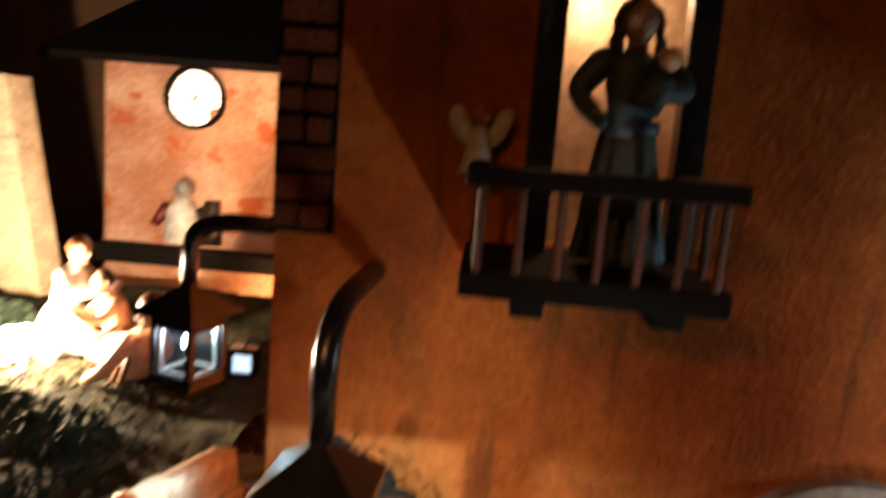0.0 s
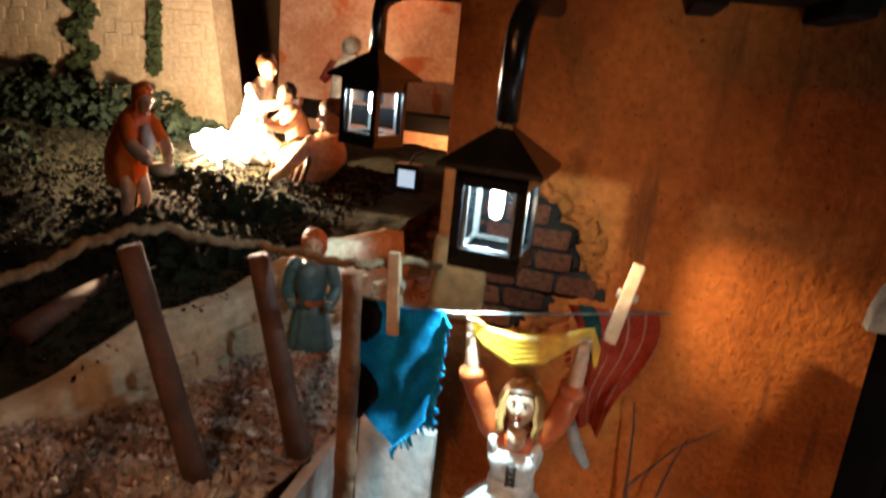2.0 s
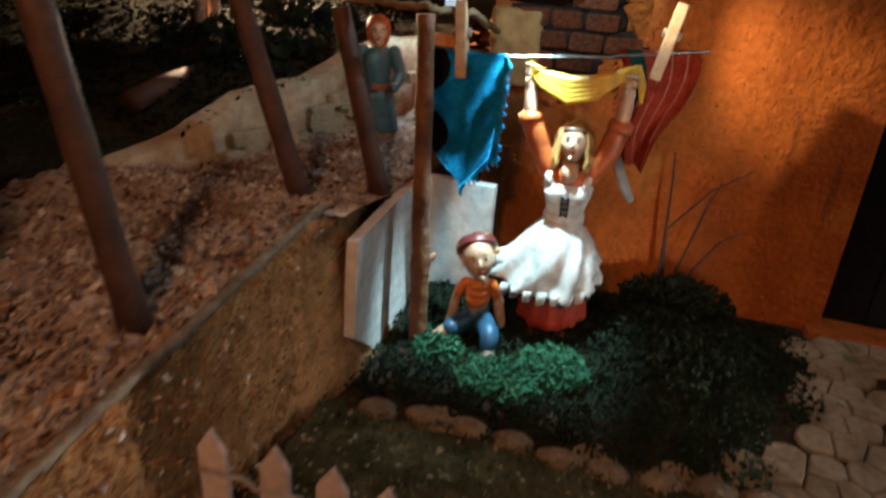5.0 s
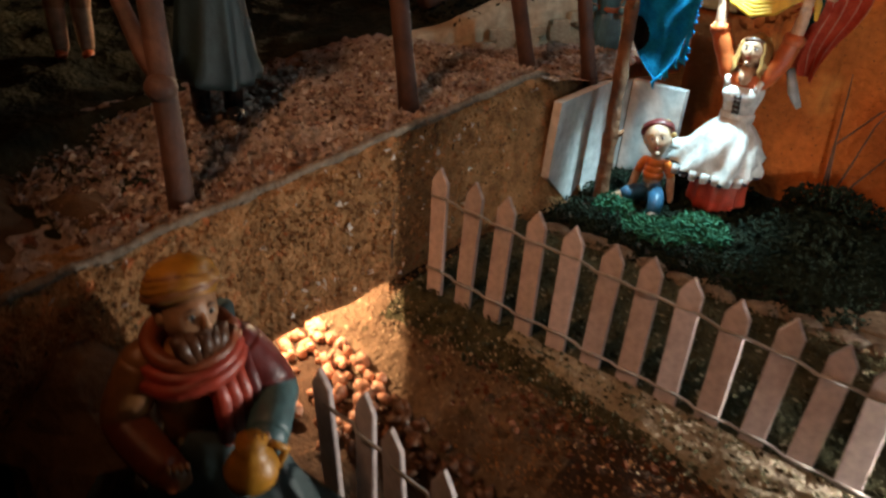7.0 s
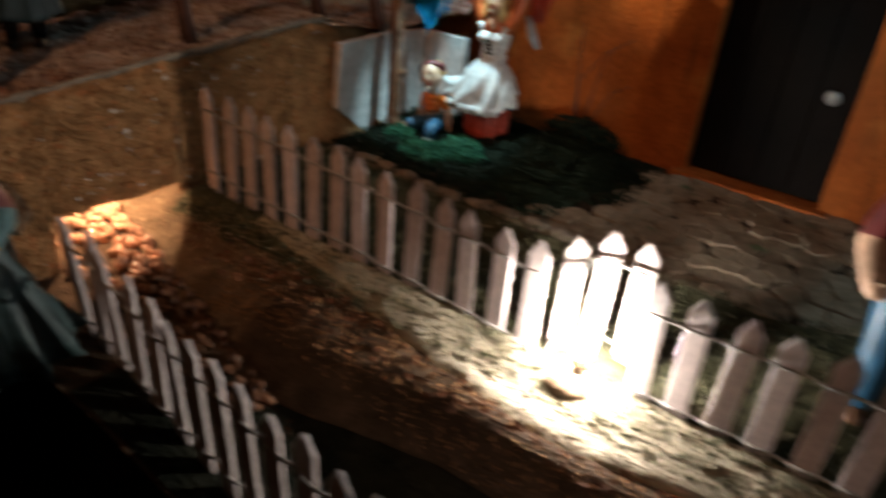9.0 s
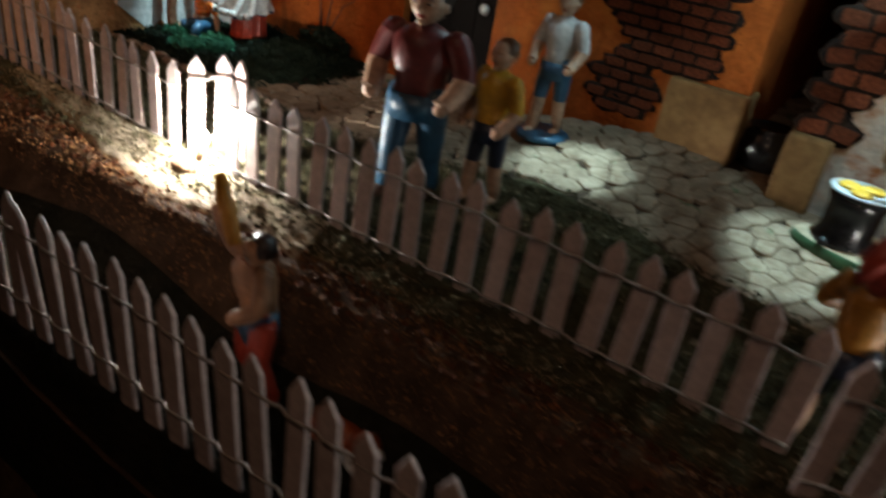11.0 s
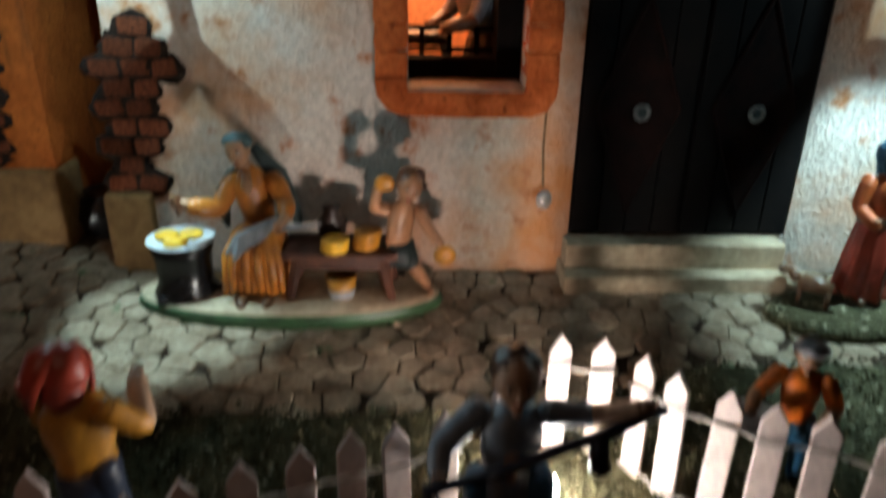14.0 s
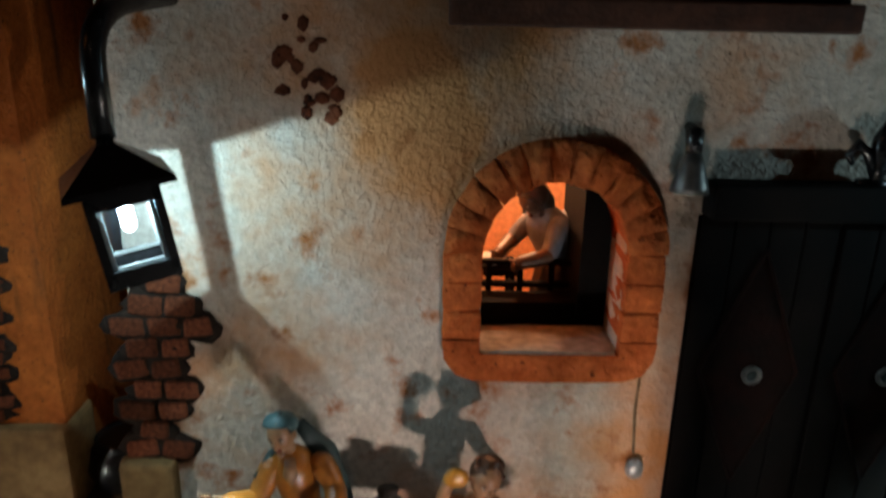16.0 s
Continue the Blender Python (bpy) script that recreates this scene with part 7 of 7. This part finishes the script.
# ---- washing line ----
def cloth_sheet(bm, outline_l, outline_r, rows, cols, y, wave, slot_of):
    """A hanging cloth between a left and a right edge, each a function of 0..1 giving (x, z)."""
    grid = []
    for j in range(rows + 1):
        v = j / rows
        (xl, zl), (xr, zr) = outline_l(v), outline_r(v)
        grid.append([bm.verts.new((xl + (xr - xl) * i / cols, y + wave * math.sin(i / cols * 9 + v * 2) * (0.3 + v), zl + (zr - zl) * i / cols)) for i in range(cols + 1)])
    for j in range(rows):
        for i in range(cols):
            bm.faces.new((grid[j][i], grid[j][i + 1], grid[j + 1][i + 1], grid[j + 1][i])).material_index = slot_of((i + 0.5) / cols, (j + 0.5) / rows)
    bmesh.ops.solidify(bm, geom=bm.faces[:], thickness=0.012)


bm = bmesh.new()
tube(bm, [(-1.12, 1.86, 1.42), (-0.70, 1.92, 1.405), (-0.30, 2.05, 1.43), (0.0, 2.12, 1.47), (0.10, 2.13, 1.485)], 0.0055, 6)
solid("washing_line", "thin grey string with washing pegged on it", "line", bm, DULL_TIN)
bm = bmesh.new()


def blue_drop(u):
    """How far the cloth hangs below the line, across its width."""
    return 0.37 + 0.25 * u / 0.60 if u < 0.60 else 0.62 - 0.18 * (u - 0.60) / 0.40


def blue_slot(u, v):
    drop = v * blue_drop(u)
    return 1 if (u / 0.34) ** 2 + ((drop - 0.08) / 0.11) ** 2 < 1 or ((u - 0.12) / 0.26) ** 2 + ((drop - 0.37) / 0.10) ** 2 < 1 else 0


grid = []
for j in range(61):
    row = []
    for i in range(49):
        u, v = i / 48, j / 60
        drop = v * blue_drop(u)
        row.append(bm.verts.new((-1.085 + 0.36 * u - 0.03 * v * (u - 0.4), 1.87 + 0.022 * math.sin(u * 8 + v * 3) * (0.3 + v) + 0.012 * math.sin(v * 9 + u * 2), 1.42 - drop - 0.012 * math.sin(u * 3.1))))
    grid.append(row)
for j in range(60):
    for i in range(48):
        bm.faces.new((grid[j][i], grid[j][i + 1], grid[j + 1][i + 1], grid[j + 1][i])).material_index = blue_slot((i + 0.5) / 48, (j + 0.5) / 60)
bmesh.ops.solidify(bm, geom=bm.faces[:], thickness=0.012)
blue = thing("blue_cloth", "turquoise fringed cloth with black patches on the line", "cloth")
part("cloth", bm, [CLOTH_BLUE, CLOTH_BLACK], blue, smooth=True)
bm = bmesh.new()
for k in range(64):
    if k < 44:
        v = k / 43
        x, z = -0.725 - 0.018 * v, 1.41 - 0.45 * v
        tip = (x + random.uniform(0.020, 0.045), 1.86 + random.uniform(-0.01, 0.01), z - random.uniform(0.005, 0.035))
    else:
        u = 1 - 0.4 * (k - 44) / 19
        x, z = -1.085 + 0.36 * u - 0.018, 1.415 - blue_drop(u)
        tip = (x + random.uniform(0.0, 0.03), 1.86, z - random.uniform(0.02, 0.045))
    tube(bm, [(x, 1.87, z), ((x + tip[0]) / 2, 1.865, (z + tip[2]) / 2 + 0.004), tip], [0.007, 0.006, 0.003], 5, 0)
tagged(part("fringe", bm, CLOTH_BLUE, blue, smooth=True), "frayed turquoise threads", kind="stuff")
bm = bmesh.new()


def red_slot(u, v):
    if 0.10 < u < 0.30 - 0.16 * v + 0.03 * math.sin(v * 7) and v < 0.72:
        return 1
    return 2 if abs((u * 5.2 + 0.35 * math.sin(v * 5)) % 1 - 0.5) < 0.06 and u > 0.42 else 0


cloth_sheet(bm, lambda v: (-0.285 + 0.10 * v + 0.035 * math.sin(v * 6), 1.45 - 0.48 * v), lambda v: (0.055 - 0.15 * v * v + 0.028 * math.sin(v * 6.5), 1.485 - 0.56 * v), 72, 88, 2.12, 0.03, red_slot)
tube(bm, [(-0.21, 2.1, 0.98), (-0.16, 2.09, 0.86), (-0.11, 2.1, 0.78)], [0.025, 0.032, 0.018], 8, 3, squash=0.6)
for k in range(16):
    tube(bm, [(-0.275 + 0.006 * k, 2.115, 1.40 - 0.028 * k), (-0.30 + 0.006 * k + random.uniform(-0.012, 0.008), 2.11, 1.38 - 0.028 * k)], [0.008, 0.004], 5, 0)
solid("red_cloth", "red striped cloth with dark green border on the line", "cloth", bm, [CLOTH_RED, CLOTH_GREEN, CLOTH_PALE, GREY], smooth=True)


def clothes_pin(x, y, z, tilt):
    ob = thing("clothes_pin", "small pale wooden spring clothes pin", "clothes pin", "clothes pins on the line", at=(x, y, z), turn=(0, tilt, 0))
    for s in (-1, 1):
        bm = bmesh.new()
        box(bm, (-0.024, s * 0.014 - 0.012, -0.17), (0.024, s * 0.014 + 0.012, 0.15), bevel=0.006, turn=(s * 5, 0, 0))
        part("leg", bm, PIN_WOOD, ob)
    bm = bmesh.new()
    tube(bm, [(-0.04, 0, 0.02), (0.04, 0, 0.02)], 0.018, 8)
    part("spring", bm, WIRE, ob)


clothes_pin(-0.92, 1.87, 1.47, -5)
clothes_pin(-0.075, 2.08, 1.52, 11)
bm = bmesh.new()
stick = [(-0.97 - 0.057 * k / 30 + 0.010 * noise.noise(Vector((k * 0.35, 0, 0))), 1.65 + 0.05 * k / 30, 1.57 * k / 30) for k in range(31)]
tube(bm, stick, [0.045 - 0.011 * k / 30 + 0.008 * max(0, math.sin(k * 0.9)) ** 8 + 0.003 * noise.noise(Vector((k * 0.8, 3, 0))) for k in range(31)], 12)
for k, turn in ((9, 0.5), (17, 2.4), (23, 5.2)):
    q = Vector(stick[k])
    tube(bm, [q, q + Vector((0.05 * math.cos(turn), 0.05 * math.sin(turn), 0.025)), q + Vector((0.068 * math.cos(turn), 0.068 * math.sin(turn), 0.05))], [0.020, 0.016, 0.011], 8)
solid("line_pole", "rough brown stick holding the washing line", "pole", bm, STICK_WOOD, smooth=True)
bm = bmesh.new()
rope = [(-1.62, 0.30, 1.80), (-1.70, 0.6, 1.70), (-1.757, 1.0, 1.64), (-1.718, 1.2, 1.69), (-1.685, 1.35, 1.706), (-1.636, 1.5, 1.69), (-1.549, 1.6, 1.635), (-1.433, 1.75, 1.60), (-1.24, 1.74, 1.60), (-1.033, 1.72, 1.60), (-0.98, 1.86, 1.575), (-0.911, 2.0, 1.56), (-0.872, 2.44, 1.42)]
fine = []
for a, b in zip(rope, rope[1:]):
    for k in range(8):
        t = k / 8
        p = Vector(a).lerp(Vector(b), t)
        p.z -= 0.012 * math.sin(math.pi * t)
        p += Vector((0.005 * math.sin(len(fine) * 2.1), 0, 0.005 * math.cos(len(fine) * 2.1)))
        fine.append(p)
tube(bm, fine, 0.017, 8)
solid("rope", "twisted jute rope strung between the posts", "rope", bm, ROPE, smooth=True)

# ---- campfire and fence lamps ----
ob = thing("campfire", "glaring campfire bulb on a heap of twigs", "campfire", at=(-3.46, 4.70, 1.22))
bm = bmesh.new()
for k in range(14):
    a = k * 0.9
    tube(bm, [(0.26 * math.cos(a), 0.26 * math.sin(a), 0.0), (0.03 * math.cos(a + 2), 0.03 * math.sin(a + 2), 0.14)], [0.02, 0.014], 6)
part("twigs", bm, POST_WOOD, ob)
for k in range(7):
    a = k * 2.4
    bm = bmesh.new()
    rock(bm, (0.10 * math.cos(a) * (k > 0), 0.10 * math.sin(a) * (k > 0), 0.12 + 0.05 * (k % 3)), 0.085, k * 1.9, rough=0.7)
    flame = part("flame_bulb", bm, FIRE, ob, "white glowing bulb", smooth=True)
    flame.visible_shadow = False
for x, y, z, up in ((1.40, 0.115, 0.0, 0.03), (6.28, 0.48, 0.03, 0.05)):
    ob = thing("ground_lamp", "small glaring white lamp on a stone beside the fence", "lamp", "fence lamps", at=(x, y, z))
    bm = bmesh.new()
    ball(bm, (0, 0, 0.13 + up), (0.05, 0.05, 0.07))
    b = part("bulb", bm, FIRE, ob, "white glowing bulb", smooth=True)
    b.visible_shadow = False
    bm = bmesh.new()
    rock(bm, (0.0, -0.10, -0.01), (0.12, 0.06, 0.05), 3)
    tube(bm, [(0, -0.01, 0), (0, 0, 0.09 + up)], 0.02, 8)
    part("stone_foot", bm, ROCK, ob, smooth=True)

pier = thing("stone_pier", "low pier of dark rough stones beside the house", "pier")
for r in range(5):
    for c in range(3):
        bm = bmesh.new()
        rock(bm, (0, 0, 0), (0.125, 0.10, 0.066), r * 3 + c, rough=0.45)
        part("stone", bm, ROCK, pier, at=(-2.08 + 0.225 * c + 0.10 * (r % 2), 4.98, 0.62 + 0.118 * r), smooth=True)
ob = thing("ground_lantern", "small black lantern with a bluish lit pane on the hill", "lantern", at=(-1.86, 5.0, 1.18))
ob.scale = (0.75, 0.75, 0.75)
bm = bmesh.new()
box(bm, (-0.14, -0.1, 0.0), (0.14, 0.1, 0.05), bevel=0.01)
box(bm, (-0.14, -0.1, 0.24), (0.14, 0.1, 0.30), bevel=0.01)
for sx in (-1, 1):
    box(bm, (sx * 0.12 - 0.02, -0.1, 0.05), (sx * 0.12 + 0.02, 0.1, 0.24))
tube(bm, [(0.0, 0, 0.30), (0.05, 0, 0.40), (0.16, 0, 0.46)], 0.015, 6)
part("frame", bm, BLACK, ob)
bm = bmesh.new()
box(bm, (-0.10, -0.06, 0.05), (0.10, -0.04, 0.24))
part("pane", bm, DIM_PANE, ob, "bluish white lit pane")

# ---- stream stones and rocks ----
PEBBLES = []
for n in range(6):
    bm = bmesh.new()
    rock(bm, (0, 0, 0), 1.0, n * 2.3, rough=0.35)
    bm.transform(Matrix.Scale(U, 4))
    for f in bm.faces:
        f.smooth = True
    mesh = bpy.data.meshes.new("pebble")
    bm.to_mesh(mesh)
    bm.free()
    mesh.materials.append(PEBBLE)
    PEBBLES.append(mesh)
# stones past the culvert's lamplight: a darker copy, the shade kept in its colour
SHADED_ONES = []
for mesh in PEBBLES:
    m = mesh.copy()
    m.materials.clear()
    m.materials.append(SHADED_PEBBLE)
    SHADED_ONES.append(m)
bed = thing("pebble_bed", "heap of wet brown pebbles in the stream bed", "pebbles")
rng = random.Random(9)
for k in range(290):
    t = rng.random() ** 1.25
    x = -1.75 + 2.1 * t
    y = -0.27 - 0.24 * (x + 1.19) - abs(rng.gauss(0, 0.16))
    o = new("pebble", (PEBBLES if t < 0.42 else SHADED_ONES)[k % 6])
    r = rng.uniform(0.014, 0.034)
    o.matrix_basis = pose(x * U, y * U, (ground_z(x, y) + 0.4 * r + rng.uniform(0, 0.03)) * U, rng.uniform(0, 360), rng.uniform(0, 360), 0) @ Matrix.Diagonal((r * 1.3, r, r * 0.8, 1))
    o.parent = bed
for k, (x, y, z, r) in enumerate(((-1.55, -1.15, 0.50, 0.28), (-1.25, -1.45, 0.15, 0.35), (-1.9, -1.5, 0.45, 0.4), (-1.15, -1.0, 0.25, 0.16))):
    bm = bmesh.new()
    rock(bm, (0, 0, 0), (r, r * 0.8, r * 0.75), k * 3.1, rough=0.6, sub=3)
    solid("boulder", "rough brown boulder on the stream bank", "rock", bm, ROCK, at=(x, y, z), smooth=False, group="boulders by the stream")
def near_z(x, y):
    """The near bank drops away from the fence; a mound carries the bearded statuette."""
    fall = -0.42 - 0.95 * ease(-y, 1.02, 1.5) + 0.05 * noise.noise(Vector((x * 2, y * 2, 0)))
    mound = -0.17 + 0.05 * noise.noise(Vector((x * 4, y * 4, 3))) + 0.32 * ease(-x, 1.0, 1.7)
    return fall + (mound - fall) * (1 - ease(x, -0.72, -0.34)) * ease(-y, 0.98, 1.25)


# the unlit look of this bank is put into its blackened moss
bm = bmesh.new()
sheet(bm, -4.5, 8.0, -3.6, -1.0, 160, 44, near_z)
solid("near_bank", "dark mossy near bank of the stream, shade put into its colour", "bank", bm, SHADE_MOSS, kind="structure", smooth=True)

# ---- loose grains ----
def grains(name, label, mat, count, place, size, seed, flat=1.0):
    rng = random.Random(seed)
    verts, faces = [], []
    for _ in range(count):
        c = Vector(place(rng))
        r = size * rng.uniform(0.5, 1.4)
        k = len(verts)
        for _ in range(4):
            d = Vector((rng.gauss(0, 1), rng.gauss(0, 1), rng.gauss(0, 1))).normalized() * r
            verts.append((c + Vector((d.x, d.y, d.z * flat))) * U)
        faces += [(k, k + 1, k + 2), (k, k + 1, k + 3), (k, k + 2, k + 3), (k + 1, k + 2, k + 3)]
    mesh = bpy.data.meshes.new(name)
    mesh.from_pydata(verts, [], faces)
    mesh.materials.append(mat)
    return tagged(new(name, mesh), label, "grit", kind="stuff")


def on_terrace(r):
    x, y = r.uniform(-2.3, -1.28), r.uniform(-1.3, 2.6)
    return x, y, terrace_z(x, y) + 0.01


def on_face(r):
    y = r.uniform(-1.5, 1.3)
    return -1.235, y, r.uniform(max(-0.3, wall_foot(y) + 0.02), terrace_z(-1.25, y))


def on_grass(r):
    x = r.uniform(-1.2, 8.4)
    y = r.uniform(-0.12, kerb_y(x))
    return x, y, ground_z(x, y) + 0.03


def on_slope(r):
    x = r.uniform(-0.5, 8.0)
    y = r.uniform(-0.45, 0.08)
    return x, y, ground_z(x, y) + 0.006


def on_bank(r):
    x = r.uniform(-1.2, 8.4)
    y = r.gauss(-0.02, 0.07)
    return x, y, ground_z(x, y) + 0.015


def on_hill(r):
    x, y = r.uniform(-6.0, -1.9), r.uniform(1.6, 5.6)
    return x, y, hill_z(x, y) + 0.01 if x < HILL_A.x + (HILL_B.x - HILL_A.x) * (y - HILL_A.y) / (HILL_B.y - HILL_A.y) else 0.3


grains("moss_tufts", "dark moss and flock tufts over the hillside", SHADE_MOSS, 12000, on_hill, 0.022, 18)
bm = bmesh.new()
tube(bm, [(-2.55, 1.75, 1.0), (-2.60, 2.1, 1.02), (-2.63, 2.5, 1.03)], [0.06, 0.055, 0.04], 10)
solid("fallen_branch", "rough brown branch lying on the mossy hill", "branch", bm, POST_WOOD, smooth=True)
grains("terrace_grit", "loose reddish grit on the terrace", TERRACE, 11000, on_terrace, 0.024, 11)
grains("pale_grit", "pale stone crumbs over the terrace", CHIPS, 3600, on_terrace, 0.019, 31)
grains("wall_grit", "gravel chips stuck on the retaining wall", GRAVEL, 9000, on_face, 0.010, 12)
grains("wall_chips", "pale stone chips in the retaining wall", CHIPS, 150, on_face, 0.017, 32)
grains("grass_tufts", "dry flocked grass tufts along the fence", GRASS, 24000, on_grass, 0.013, 13)
grains("slope_grit", "brown grit on the bank beside the stream", GRAVEL, 9000, on_slope, 0.009, 15)
grains("bank_grit", "pale grit and sawdust along the fence foot", CREAM, 3500, on_bank, 0.008, 14)

# ---- cobbles ----
def cell(p, others, keep):
    poly = [(p[0] + keep * math.cos(a), p[1] + keep * math.sin(a)) for a in (2 * math.pi * k / 12 for k in range(12))]
    for q in others:
        mx, my, dx, dy = (p[0] + q[0]) / 2, (p[1] + q[1]) / 2, q[0] - p[0], q[1] - p[1]
        out = []
        for a, b in zip(poly, poly[1:] + poly[:1]):
            da, db = (a[0] - mx) * dx + (a[1] - my) * dy, (b[0] - mx) * dx + (b[1] - my) * dy
            if da <= 0:
                out.append(a)
            if (da < 0 < db) or (db < 0 < da):
                t = da / (da - db)
                out.append((a[0] + (b[0] - a[0]) * t, a[1] + (b[1] - a[1]) * t))
        poly = out
        if len(poly) < 3:
            return []
    return poly


rng = random.Random(21)
STEP = 0.155
seeds = []
for j in range(30):
    for i in range(62):
        x, y = -0.7 + (i + (0.5 if j % 2 else 0)) * STEP + rng.uniform(-0.048, 0.048), 0.9 + j * STEP * 0.87 + rng.uniform(-0.045, 0.045)
        alley = 3.78 < x < 4.2
        if y > kerb_y(x) and (y < (2.47 if x < 3.7 else 2.33) or (alley and y < 4.6)) and not (x < 0.75 and y > 1.15 + 0.3 * ease(x, 0.2, 0.75)) :
            seeds.append((x, y))
cells = {}
for p in seeds:
    near = [q for q in seeds if q is not p and abs(q[0] - p[0]) < 0.36 and abs(q[1] - p[1]) < 0.36]
    poly = cell(p, near, 0.10)
    if len(poly) >= 3:
        cells[p] = poly


def cobble(bm, p, poly, lift):
    z = ground_z(*p) - 0.015
    rings = []
    for shrink, up in ((0.955, -0.01), (0.94, 0.012 + lift), (0.86, 0.019 + lift)):
        rings.append([bm.verts.new((p[0] + (x - p[0]) * shrink, p[1] + (y - p[1]) * shrink, z + up + (ground_z(p[0], y) - ground_z(*p)))) for x, y in poly])
    for a, b in zip(rings, rings[1:]):
        for k in range(len(poly)):
            bm.faces.new((a[k], a[(k + 1) % len(poly)], b[(k + 1) % len(poly)], b[k]))
    bm.faces.new(rings[-1])


square = thing("cobbles", "irregular grey-brown cobblestones of the village square", "cobbles", kind="structure")
single = [p for p in cells if 4.1 < p[0] < 7.6 and p[1] < 2.3]
single = single[:300]
chosen = set(single)
for p in single:
    bm = bmesh.new()
    cobble(bm, p, cells[p], rng.uniform(-0.006, 0.006))
    part("cobble", bm, COBBLE, square)
bm = bmesh.new()
for p, poly in cells.items():
    if p not in chosen:
        cobble(bm, p, poly, rng.uniform(-0.006, 0.006))
ob = part("cobble_field", bm, COBBLE, square)
tagged(ob, "the rest of the cobblestones", kind="stuff")
for k in range(11):
    x = -0.95 + 0.19 * k
    bm = bmesh.new()
    rock(bm, (x, 1.10 + 0.03 * math.sin(k), ground_z(x, 1.1) + 0.01), (0.09, 0.055, 0.035), k * 1.7, rough=0.4)
    part("kerb_stone", bm, STONE_RIM, square, smooth=True)
